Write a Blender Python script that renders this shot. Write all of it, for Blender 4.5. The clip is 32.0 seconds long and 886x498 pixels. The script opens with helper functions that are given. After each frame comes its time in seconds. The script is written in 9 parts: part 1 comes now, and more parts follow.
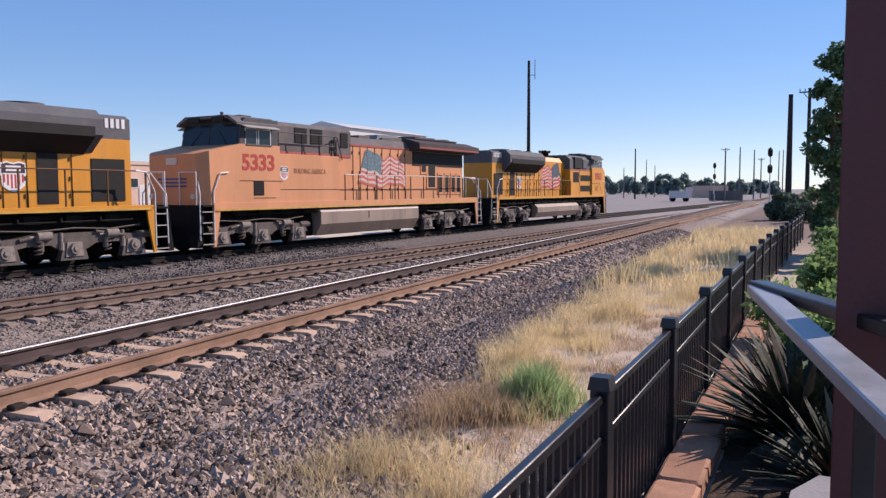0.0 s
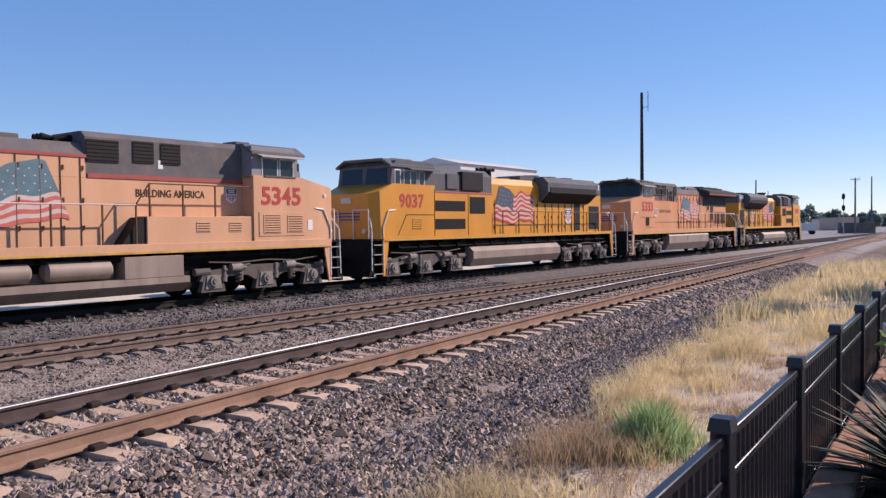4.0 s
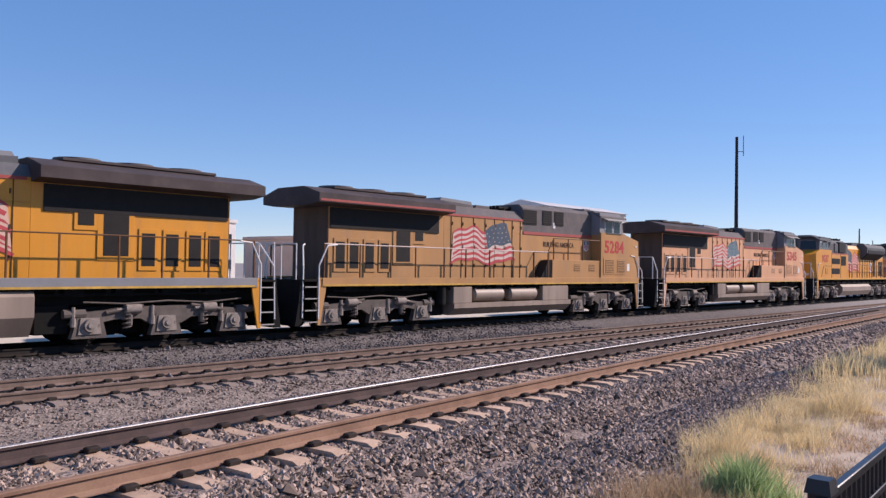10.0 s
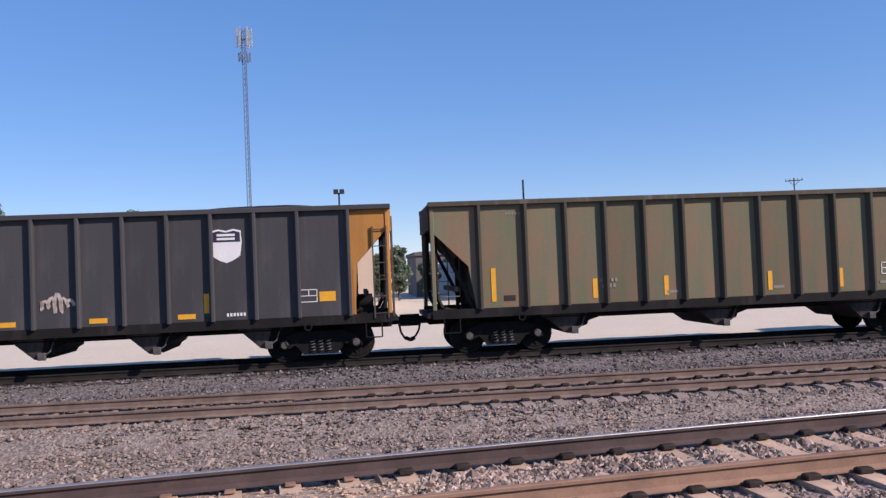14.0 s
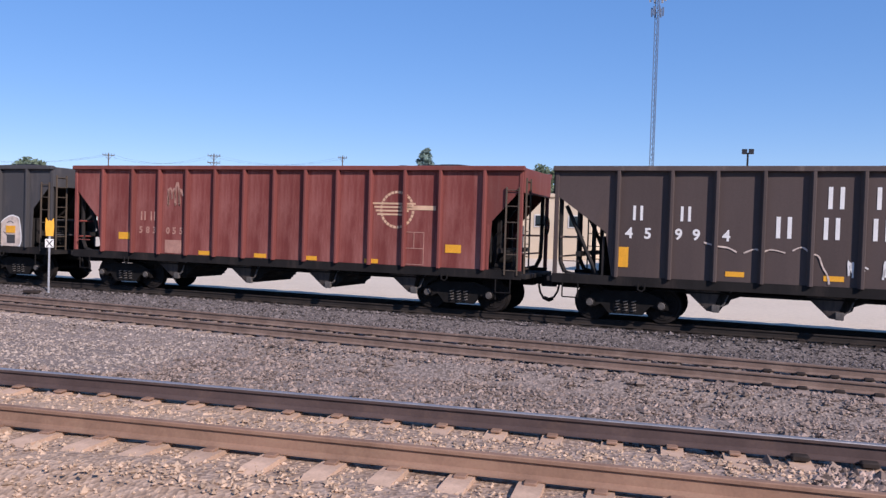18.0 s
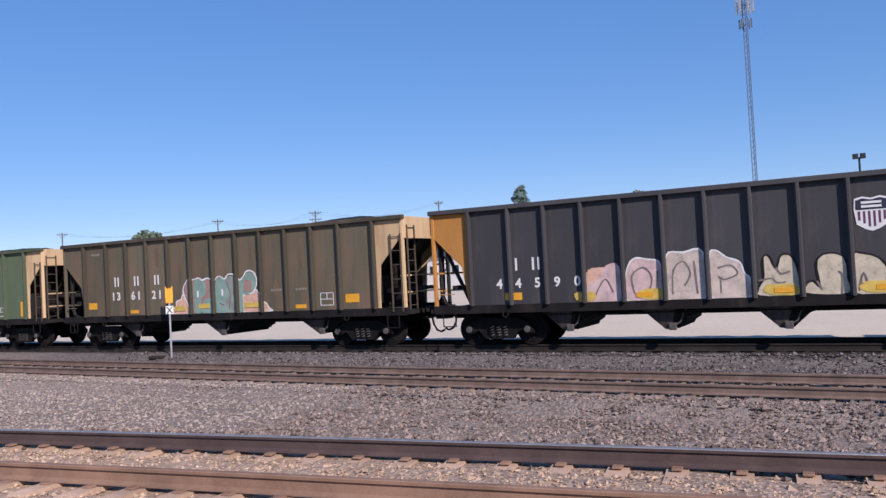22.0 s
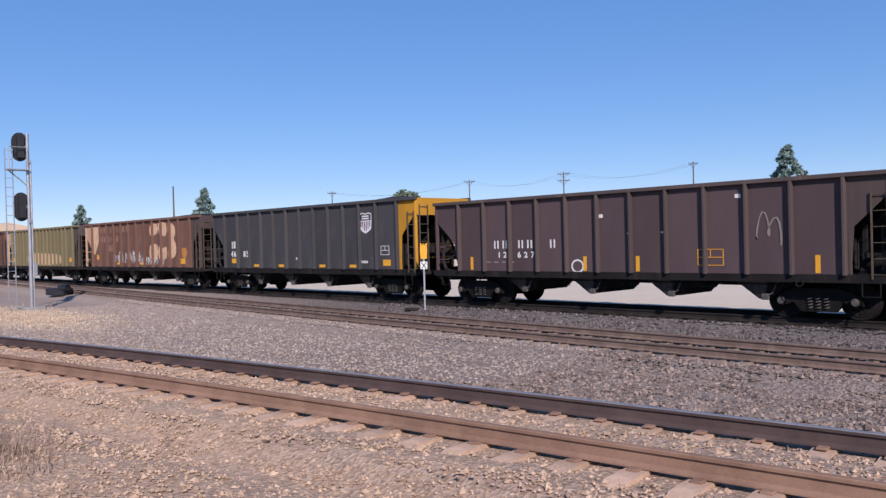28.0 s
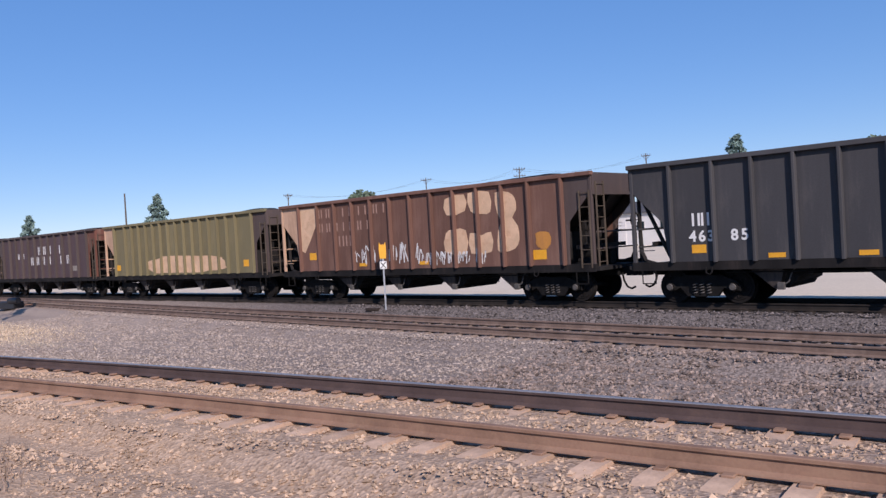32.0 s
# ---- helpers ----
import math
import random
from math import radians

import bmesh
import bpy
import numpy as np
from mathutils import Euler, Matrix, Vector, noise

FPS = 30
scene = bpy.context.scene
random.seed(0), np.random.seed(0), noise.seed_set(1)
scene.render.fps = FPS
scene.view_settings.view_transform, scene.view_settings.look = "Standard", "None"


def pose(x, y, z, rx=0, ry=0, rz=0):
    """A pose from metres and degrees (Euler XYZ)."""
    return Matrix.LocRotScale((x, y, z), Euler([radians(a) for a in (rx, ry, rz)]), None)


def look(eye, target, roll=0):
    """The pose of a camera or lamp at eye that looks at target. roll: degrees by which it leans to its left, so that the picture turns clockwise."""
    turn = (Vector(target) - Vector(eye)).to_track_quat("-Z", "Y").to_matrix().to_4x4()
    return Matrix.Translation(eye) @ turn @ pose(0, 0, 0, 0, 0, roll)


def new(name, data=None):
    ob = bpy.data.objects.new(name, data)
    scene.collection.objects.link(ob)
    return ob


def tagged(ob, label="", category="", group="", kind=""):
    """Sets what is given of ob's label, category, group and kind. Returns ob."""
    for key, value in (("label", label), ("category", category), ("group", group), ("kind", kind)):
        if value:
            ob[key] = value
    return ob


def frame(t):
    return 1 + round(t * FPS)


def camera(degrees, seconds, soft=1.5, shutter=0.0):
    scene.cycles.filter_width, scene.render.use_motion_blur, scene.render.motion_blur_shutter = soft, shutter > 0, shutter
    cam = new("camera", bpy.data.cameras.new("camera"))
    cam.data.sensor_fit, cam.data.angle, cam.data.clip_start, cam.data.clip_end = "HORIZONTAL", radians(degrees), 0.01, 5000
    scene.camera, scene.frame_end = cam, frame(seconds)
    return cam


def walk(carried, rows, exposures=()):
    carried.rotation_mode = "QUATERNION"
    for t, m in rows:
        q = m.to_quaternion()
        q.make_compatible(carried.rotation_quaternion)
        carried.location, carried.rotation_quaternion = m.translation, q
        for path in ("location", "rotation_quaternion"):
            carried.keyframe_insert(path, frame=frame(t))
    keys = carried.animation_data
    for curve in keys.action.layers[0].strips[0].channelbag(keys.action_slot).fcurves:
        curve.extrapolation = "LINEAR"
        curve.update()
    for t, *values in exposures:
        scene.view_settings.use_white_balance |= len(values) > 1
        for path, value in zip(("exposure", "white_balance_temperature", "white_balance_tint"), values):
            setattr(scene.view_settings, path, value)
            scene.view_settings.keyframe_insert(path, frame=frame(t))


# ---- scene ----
cam = camera(57.8, 32.0, soft=1.4)
EYE = Vector((0.0, 0.0, 2.183))
# seconds, heading from +y towards +x, pitch, lean to the right, in degrees
PATH = [
    (0, 61.62, -4.24, 0.20), (0.5, 61.42, -4.05, 0.37), (1, 59.87, -3.67, 0.88), (1.5, 58.80, -3.18, 1.40),
    (2, 57.70, -2.71, 1.95), (2.5, 55.55, -2.39, 1.88), (3, 54.41, -2.29, 1.31), (3.5, 54.12, -2.04, 0.74),
    (5.5, 51.81, -0.69, 1.44), (6, 50.93, -0.57, 1.57), (6.5, 50.61, -0.30, 1.30), (7, 50.50, -0.01, 1.15),
    (7.5, 50.44, 0.53, 1.01), (8, 50.48, 1.04, 0.71), (8.5, 50.47, 1.35, -0.10), (9, 50.04, 1.47, -0.51),
    (9.5, 48.96, 1.56, -0.68), (10, 47.63, 1.19, -0.89), (10.5, 43.82, 0.89, -0.46), (11, 38.35, 0.26, -2.15),
    (11.5, 34.08, 0.82, -2.47), (12, 29.85, 1.81, -0.49), (12.5, 22.69, 2.38, 0.76), (13, 15.52, 2.16, 1.11),
    (13.5, 9.69, 1.62, 1.20), (14, 6.25, 1.49, 2.38), (14.5, 3.56, 1.60, 2.50), (15, -1.05, 2.17, 2.06),
    (15.5, -3.88, 2.28, 0.84), (17.5, -19.04, 0.47, -1.02), (18, -21.54, -1.37, -1.81), (18.5, -26.61, -2.19, 0.45),
    (19, -34.23, -1.48, 1.20), (19.5, -38.60, -1.00, 1.97), (20, -40.17, -0.96, 2.47), (20.5, -39.84, -0.67, 2.60),
    (21, -36.64, -0.78, 4.01), (21.5, -30.61, 0.13, 4.07), (22, -28.70, 1.55, 3.05), (22.5, -28.68, 1.86, 3.21),
    (23, -28.63, 1.45, 3.73), (23.5, -28.57, 1.22, 3.93), (24, -28.53, 1.02, 4.21), (24.5, -28.27, 0.76, 4.41),
    (25, -27.95, 0.70, 4.52), (25.5, -27.86, 0.69, 4.36), (26, -30.15, 0.72, 3.38), (26.5, -36.36, 0.57, 2.48),
    (28.5, -47.44, -0.59, 1.16), (29, -48.29, -0.44, 0.99), (29.5, -48.43, -0.39, 1.50), (30, -47.80, -0.63, 1.68),
    (30.5, -46.72, -0.81, 1.82), (31, -45.62, -0.87, 2.47), (31.5, -44.50, -0.85, 2.97), (32, -43.36, -0.77, 3.39)]


def sight(yaw, pitch, lean):
    a, b = radians(yaw), radians(pitch)
    way = Vector((math.sin(a) * math.cos(b), math.cos(a) * math.cos(b), math.sin(b)))
    return look(EYE, EYE + way * 10, -lean)


walk(cam, [(t, sight(y, p, r)) for t, y, p, r in PATH], [(0, 0.05, 6400, 20), (6, 0.03, 6350, 20), (12, 0.02, 6250, 20), (16, 0.01, 6050, 20), (22, -0.12, 5970, 18), (32, -0.18, 5970, 18)])

# ---- light: a clear day, the sun low over the tracks' far right end ----
SUN_WAY = Vector((1.7, -1.1, 1.33)).normalized()      # towards the sun
world = bpy.data.worlds.new("sky")
scene.world = world
world.use_nodes = True
wn = world.node_tree.nodes
sky = wn.new("ShaderNodeTexSky")
sky.sky_type = "NISHITA"
sky.sun_disc = False
sky.sun_elevation = math.asin(SUN_WAY.z)
sky.sun_rotation = math.atan2(SUN_WAY.x, SUN_WAY.y)
sky.altitude = 2000
sky.air_density, sky.dust_density, sky.ozone_density = 1.0, 0.0, 5.0
wn["Background"].inputs["Strength"].default_value = 0.12
haze = wn.new("ShaderNodeHueSaturation")
haze.inputs["Hue"].default_value, haze.inputs["Saturation"].default_value, haze.inputs["Value"].default_value = 0.51, 1.58, 2.65
even = wn.new("ShaderNodeGamma")
even.inputs["Gamma"].default_value = 0.5
world.node_tree.links.new(sky.outputs["Color"], even.inputs["Color"])
world.node_tree.links.new(even.outputs["Color"], haze.inputs["Color"])
world.node_tree.links.new(haze.outputs["Color"], wn["Background"].inputs["Color"])
sun = new("sun", bpy.data.lights.new("sun", "SUN"))
sun.data.energy, sun.data.angle, sun.data.color = 5.7, radians(0.6), (1.0, 0.87, 0.75)
sun.matrix_world = look(SUN_WAY * 200, (0, 0, 0))


# ---- mesh helpers ----
class Shape:
    """Collects faces for one mesh."""

    def __init__(self):
        self.v, self.f = [], []

    def add(self, verts, faces):
        n = len(self.v)
        self.v += [tuple(p) for p in verts]
        self.f += [tuple(i + n for i in f) for f in faces]
        return self

    def box(self, x0, x1, y0, y1, z0, z1, c=0.0):
        """A box; c chamfers its edges."""
        c = min(c, abs(x1 - x0) / 2.2, abs(y1 - y0) / 2.2, abs(z1 - z0) / 2.2)
        if c <= 0:
            return self.add([(x, y, z) for z in (z0, z1) for y in (y0, y1) for x in (x0, x1)],
                            [(0, 2, 3, 1), (4, 5, 7, 6), (0, 1, 5, 4), (2, 6, 7, 3), (0, 4, 6, 2), (1, 3, 7, 5)])
        def ring(z, i):
            return [(x0 + i + c, y0 + i, z), (x1 - i - c, y0 + i, z), (x1 - i, y0 + i + c, z), (x1 - i, y1 - i - c, z),
                    (x1 - i - c, y1 - i, z), (x0 + i + c, y1 - i, z), (x0 + i, y1 - i - c, z), (x0 + i, y0 + i + c, z)]
        c = c / 2
        rings = ring(z0, c) + ring(z0 + c, 0) + ring(z1 - c, 0) + ring(z1, c)
        faces = [tuple(reversed(range(8))), tuple(range(24, 32))]
        for k in range(3):
            faces += [(k * 8 + i, k * 8 + (i + 1) % 8, k * 8 + 8 + (i + 1) % 8, k * 8 + 8 + i) for i in range(8)]
        return self.add(rings, faces)

    def prism(self, poly, axis, a, b):
        """A closed outline pushed along an axis; axis y: poly in (x, z); x: (y, z); z: (x, y)."""
        put = {"y": lambda p, s: (p[0], s, p[1]), "x": lambda p, s: (s, p[0], p[1]), "z": lambda p, s: (p[0], p[1], s)}[axis]
        n = len(poly)
        verts = [put(p, a) for p in poly] + [put(p, b) for p in poly]
        return self.add(verts, [tuple(range(n))[::-1], tuple(range(n, 2 * n))] +
                        [(i, (i + 1) % n, n + (i + 1) % n, n + i) for i in range(n)])

    def cyl(self, p0, p1, r0, r1=None, n=12, caps=True):
        p0, p1 = Vector(p0), Vector(p1)
        r1 = r0 if r1 is None else r1
        q = (p1 - p0).to_track_quat("Z", "Y")
        verts = []
        for p, r in ((p0, r0), (p1, r1)):
            verts += [p + q @ Vector((r * math.cos(i * math.tau / n), r * math.sin(i * math.tau / n), 0)) for i in range(n)]
        faces = [(i, (i + 1) % n, n + (i + 1) % n, n + i) for i in range(n)]
        if caps:
            faces += [tuple(range(n))[::-1], tuple(range(n, 2 * n))]
        return self.add(verts, faces)

    def tube(self, pts, r, n=6):
        for a, b in zip(pts, pts[1:]):
            self.cyl(a, b, r, n=n)
        return self

    def pipe(self, pts, r, n=6):
        """One unbroken tube along points."""
        verts = []
        for i, p in enumerate(pts):
            d = Vector(pts[min(i + 1, len(pts) - 1)]) - Vector(pts[max(i - 1, 0)])
            q = d.to_track_quat("Z", "Y")
            verts += [Vector(p) + q @ Vector((r * math.cos(k * math.tau / n), r * math.sin(k * math.tau / n), 0)) for k in range(n)]
        faces = [(i * n + k, i * n + (k + 1) % n, (i + 1) * n + (k + 1) % n, (i + 1) * n + k) for i in range(len(pts) - 1) for k in range(n)]
        return self.add(verts, faces)

    def ball(self, c, r, n=8, m=5, sz=1.0):
        verts, faces = [], []
        for j in range(m + 1):
            a = math.pi * j / m
            for i in range(n):
                b = math.tau * i / n
                verts.append((c[0] + r * math.sin(a) * math.cos(b), c[1] + r * math.sin(a) * math.sin(b), c[2] + sz * r * math.cos(a)))
        for j in range(m):
            faces += [(j * n + i, j * n + (i + 1) % n, (j + 1) * n + (i + 1) % n, (j + 1) * n + i) for i in range(n)]
        return self.add(verts, faces)

    def mesh(self, name, smooth=True):
        me = bpy.data.meshes.new(name)
        me.from_pydata(self.v, [], self.f)
        if smooth:
            me.polygons.foreach_set("use_smooth", [True] * len(me.polygons))
            me.set_sharp_from_angle(angle=radians(32))
        bm = bmesh.new()
        bm.from_mesh(me)
        bmesh.ops.recalc_face_normals(bm, faces=bm.faces)
        bm.to_mesh(me)
        bm.free()
        return me


def part(name, shape, material, parent=None, label="", at=None):
    """Links a Shape, or a mesh, as one object under a thing or a part."""
    me = shape.mesh(name) if isinstance(shape, Shape) else shape
    ob = new(name, me)
    if not me.materials:
        me.materials.append(None)
    ob.material_slots[0].link = "OBJECT"
    ob.material_slots[0].material = material
    if parent is not None:
        ob.parent = parent
    if at is not None:
        ob.matrix_basis = at
    if label:
        ob["label"] = label
    return ob


def thing(name, m, label, category, group="", kind=""):
    ob = new(name)
    ob.empty_display_size = 0.2
    ob.matrix_basis = m
    return tagged(ob, label, category, group, kind)


def triangles(name, verts, faces, material, smooth=False):
    """A large mesh out of numpy arrays of triangles."""
    me = bpy.data.meshes.new(name)
    me.vertices.add(len(verts))
    me.vertices.foreach_set("co", np.asarray(verts, np.float32).ravel())
    k = faces.shape[1]
    me.loops.add(faces.size)
    me.loops.foreach_set("vertex_index", faces.astype(np.int32).ravel())
    me.polygons.add(len(faces))
    me.polygons.foreach_set("loop_start", np.arange(len(faces), dtype=np.int32) * k)
    me.polygons.foreach_set("use_smooth", [smooth] * len(faces))
    me.update(calc_edges=True)
    me.validate()
    ob = new(name, me)
    me.materials.append(material)
    return ob


TEXTS = {}


def text_mesh(words, size, width=0.0):
    """Words in the built-in font as a thin mesh, standing in the xz plane, centred."""
    key = (words, size, width)
    if key not in TEXTS:
        cu = bpy.data.curves.new("text", "FONT")
        cu.body, cu.size, cu.align_x, cu.align_y, cu.offset = words, size, "CENTER", "CENTER", (0.028 if words.isdigit() else 0.012) * size
        cu.extrude, cu.resolution_u = 0.003, 3
        ob = bpy.data.objects.new("text", cu)
        me = bpy.data.meshes.new_from_object(ob)
        bpy.data.objects.remove(ob)
        me.transform(Matrix.Rotation(radians(90), 4, "X"))
        if width:
            wide = max(v.co.x for v in me.vertices) - min(v.co.x for v in me.vertices)
            me.transform(Matrix.Diagonal((width / wide, 1, 1, 1)))
        TEXTS[key] = me
    return TEXTS[key].copy()


# ---- materials ----
def surface(name, base, rough=0.6, metal=0.0, var=0.25, scale=1.2, dirt=None, streak=False, grain=40.0, bump=0.15, spread=0.0, island=0.0, relief=0.0):
    """Colour with broad stains, a second colour of dirt or wear, fine grain and relief."""
    m = bpy.data.materials.new(name)
    m.use_nodes = True
    nt = m.node_tree
    nd, ln = nt.nodes, nt.links
    bsdf = nd["Principled BSDF"]
    if rough >= 0.6:
        # dusty and weathered surfaces hardly shine
        bsdf.inputs["Specular IOR Level"].default_value = 0.15
    co = nd.new("ShaderNodeTexCoord")
    mp = nd.new("ShaderNodeMapping")
    ln.new(co.outputs["Object"], mp.inputs["Vector"])
    if streak:
        mp.inputs["Scale"].default_value = (1.0, 1.0, 0.16)
    big = nd.new("ShaderNodeTexNoise")
    big.inputs["Scale"].default_value, big.inputs["Detail"].default_value, big.inputs["Roughness"].default_value = scale, 6.0, 0.62
    ln.new(mp.outputs["Vector"], big.inputs["Vector"])
    fine = nd.new("ShaderNodeTexNoise")
    fine.inputs["Scale"].default_value, fine.inputs["Detail"].default_value = grain, 4.0
    ln.new(co.outputs["Object"], fine.inputs["Vector"])
    col = nd.new("ShaderNodeMix")
    col.data_type = "RGBA"
    lo = [c * (1 - var) for c in base]
    hi = [min(1.0, c * (1 + var)) for c in base]
    col.inputs["A"].default_value, col.inputs["B"].default_value = (*lo, 1), (*hi, 1)
    sharp = nd.new("ShaderNodeMapRange")
    sharp.inputs["From Min"].default_value, sharp.inputs["From Max"].default_value = 0.3, 0.7
    ln.new(big.outputs["Fac"], sharp.inputs["Value"])
    ln.new(sharp.outputs["Result"], col.inputs["Factor"])
    out = col.outputs["Result"]
    if dirt:
        colour, amount, dscale = dirt
        dn = nd.new("ShaderNodeTexNoise")
        dn.inputs["Scale"].default_value, dn.inputs["Detail"].default_value, dn.inputs["Roughness"].default_value = dscale, 8.0, 0.7
        ln.new(mp.outputs["Vector"], dn.inputs["Vector"])
        dr = nd.new("ShaderNodeMapRange")
        dr.inputs["From Min"].default_value, dr.inputs["From Max"].default_value = 0.62 - 0.35 * amount, 0.78 - 0.2 * amount
        dr.inputs["To Max"].default_value = min(1.0, 0.35 + amount)
        ln.new(dn.outputs["Fac"], dr.inputs["Value"])
        mx = nd.new("ShaderNodeMix")
        mx.data_type = "RGBA"
        ln.new(dr.outputs["Result"], mx.inputs["Factor"])
        ln.new(out, mx.inputs["A"])
        mx.inputs["B"].default_value = (*colour, 1)
        out = mx.outputs["Result"]
    gr = nd.new("ShaderNodeMix")
    gr.data_type, gr.blend_type = "RGBA", "MULTIPLY"
    gr.inputs["Factor"].default_value = 1.0
    gm = nd.new("ShaderNodeMapRange")
    gm.inputs["To Min"].default_value, gm.inputs["To Max"].default_value = 0.82, 1.18
    ln.new(fine.outputs["Fac"], gm.inputs["Value"])
    ln.new(out, gr.inputs["A"])
    ln.new(gm.outputs["Result"], gr.inputs["B"])
    out = gr.outputs["Result"]
    if spread or island:
        src = nd.new("ShaderNodeNewGeometry").outputs["Random Per Island"] if island else nd.new("ShaderNodeObjectInfo").outputs["Random"]
        k = island or spread
        sm = nd.new("ShaderNodeMapRange")
        sm.inputs["To Min"].default_value, sm.inputs["To Max"].default_value = 1 - k, 1 + k
        ln.new(src, sm.inputs["Value"])
        mm = nd.new("ShaderNodeMix")
        mm.data_type, mm.blend_type = "RGBA", "MULTIPLY"
        mm.inputs["Factor"].default_value = 1.0
        ln.new(out, mm.inputs["A"])
        ln.new(sm.outputs["Result"], mm.inputs["B"])
        out = mm.outputs["Result"]
    ln.new(out, bsdf.inputs["Base Color"])
    rr = nd.new("ShaderNodeMapRange")
    rr.inputs["To Min"].default_value, rr.inputs["To Max"].default_value = max(0.02, rough - 0.14), min(1.0, rough + 0.14)
    ln.new(big.outputs["Fac"], rr.inputs["Value"])
    ln.new(rr.outputs["Result"], bsdf.inputs["Roughness"])
    bsdf.inputs["Metallic"].default_value = metal
    bp = nd.new("ShaderNodeBump")
    bp.inputs["Strength"].default_value, bp.inputs["Distance"].default_value = bump, 0.01 + relief
    ln.new(fine.outputs["Fac"], bp.inputs["Height"])
    ln.new(bp.outputs["Normal"], bsdf.inputs["Normal"])
    return m


def see_through(m, share=0.4):
    """Lets a share of the light through thin leaves."""
    nd, ln = m.node_tree.nodes, m.node_tree.links
    b, out = nd["Principled BSDF"], nd["Material Output"]
    tr, mx = nd.new("ShaderNodeBsdfTranslucent"), nd.new("ShaderNodeMixShader")
    ln.new(b.inputs["Base Color"].links[0].from_socket, tr.inputs["Color"])
    mx.inputs[0].default_value = share
    ln.new(b.outputs[0], mx.inputs[1])
    ln.new(tr.outputs[0], mx.inputs[2])
    ln.new(mx.outputs[0], out.inputs["Surface"])
    return m


def glass(name, colour=(0.02, 0.03, 0.035)):
    m = bpy.data.materials.new(name)
    m.use_nodes = True
    b = m.node_tree.nodes["Principled BSDF"]
    b.inputs["Base Color"].default_value = (*colour, 1)
    b.inputs["Roughness"].default_value = 0.12
    b.inputs["Specular IOR Level"].default_value = 0.35
    return m


DUST = (0.30, 0.24, 0.18)
M_YELLOW = surface("loco_yellow", (0.6384, 0.2646, 0.0168), 0.42, var=0.10, scale=0.9, dirt=((0.42, 0.22, 0.07), 0.22, 2.0), streak=True, bump=0.04)
M_ROSE = surface("loco_yellow_faded_rose", (0.6308, 0.2988, 0.1494), 0.6, var=0.10, scale=0.9, dirt=((0.60, 0.34, 0.2), 0.25, 2.0), streak=True, bump=0.05)
M_FADED = surface("loco_yellow_faded_pink", (0.6232, 0.3444, 0.1968), 0.6, var=0.10, scale=0.9, dirt=((0.55, 0.33, 0.21), 0.25, 2.0), streak=True, bump=0.05)
M_TAN = surface("loco_yellow_dusty", (0.4292, 0.2331, 0.0962), 0.6, var=0.12, scale=0.9, dirt=((0.36, 0.23, 0.13), 0.35, 1.6), streak=True, bump=0.05)
# paler than loco_grey: sunlight on the cab is put into the colour
M_CAB = surface("cab_grey_sunlit", (0.23, 0.23, 0.235), 0.6, var=0.15, scale=1.0, dirt=((0.2, 0.17, 0.14), 0.2, 2.0), bump=0.05)
M_WING = surface("radiator_wing_sooty", (0.075, 0.060, 0.058), 0.75, var=0.25, scale=1.0, dirt=((0.12, 0.09, 0.075), 0.25, 2.0), bump=0.05)
M_GREY = surface("loco_grey", (0.117, 0.117, 0.1215), 0.75, var=0.15, scale=1.0, dirt=((0.2, 0.17, 0.14), 0.2, 2.0), bump=0.05)
M_GREYWARM = surface("loco_grey_dusty", (0.14, 0.127, 0.124), 0.85, var=0.18, scale=1.0, dirt=((0.22, 0.16, 0.12), 0.3, 2.0), bump=0.05)
M_BLACK = surface("black_underframe", (0.010, 0.0095, 0.009), 0.8, var=0.3, scale=2.0, dirt=((0.03, 0.025, 0.02), 0.2, 3.0))
M_TRUCK = surface("truck_grey_dusty", (0.125, 0.104, 0.092), 0.75, var=0.25, scale=2.5, dirt=((0.08, 0.065, 0.055), 0.3, 4.0), bump=0.2)
M_JOURNAL = surface("journal_grey_dusty", (0.27, 0.23, 0.2), 0.75, var=0.3, scale=4.0, dirt=((0.10, 0.08, 0.07), 0.35, 6.0), bump=0.2)
M_TANK = surface("fuel_tank_grey", (0.285, 0.215, 0.165), 0.55, var=0.2, scale=0.8, dirt=((0.14, 0.11, 0.09), 0.3, 2.5), streak=True, bump=0.05)
M_WHEEL = surface("wheel_steel", (0.014, 0.012, 0.011), 0.75, var=0.3, scale=4.0, dirt=((0.05, 0.035, 0.028), 0.2, 5.0))
M_LOUVRE = surface("louvre_dark", (0.022, 0.02, 0.019), 0.6, var=0.2, scale=3.0)
M_WHITE = surface("white_paint", (0.72, 0.71, 0.68), 0.5, var=0.08, scale=3.0, dirt=((0.45, 0.4, 0.33), 0.15, 6.0))
M_RED = surface("red_lettering", (0.42, 0.03, 0.02), 0.5, var=0.12, scale=3.0)
M_STRIPE = surface("red_stripe", (0.34, 0.06, 0.045), 0.55, var=0.12, scale=3.0)
M_NAVY = surface("navy_decal", (0.025, 0.026, 0.05), 0.5, var=0.15, scale=3.0)
M_BLUE = surface("blue_decal", (0.035, 0.06, 0.22), 0.5, var=0.15, scale=3.0)
M_FLAGW = surface("flag_white", (0.60, 0.48, 0.42), 0.6, var=0.08, scale=3.0)
M_FLAGR = surface("flag_red", (0.46, 0.08, 0.085), 0.6, var=0.12, scale=3.0)
M_FLAGP = surface("flag_white_dusty", (0.62, 0.42, 0.33), 0.6, var=0.08, scale=3.0)
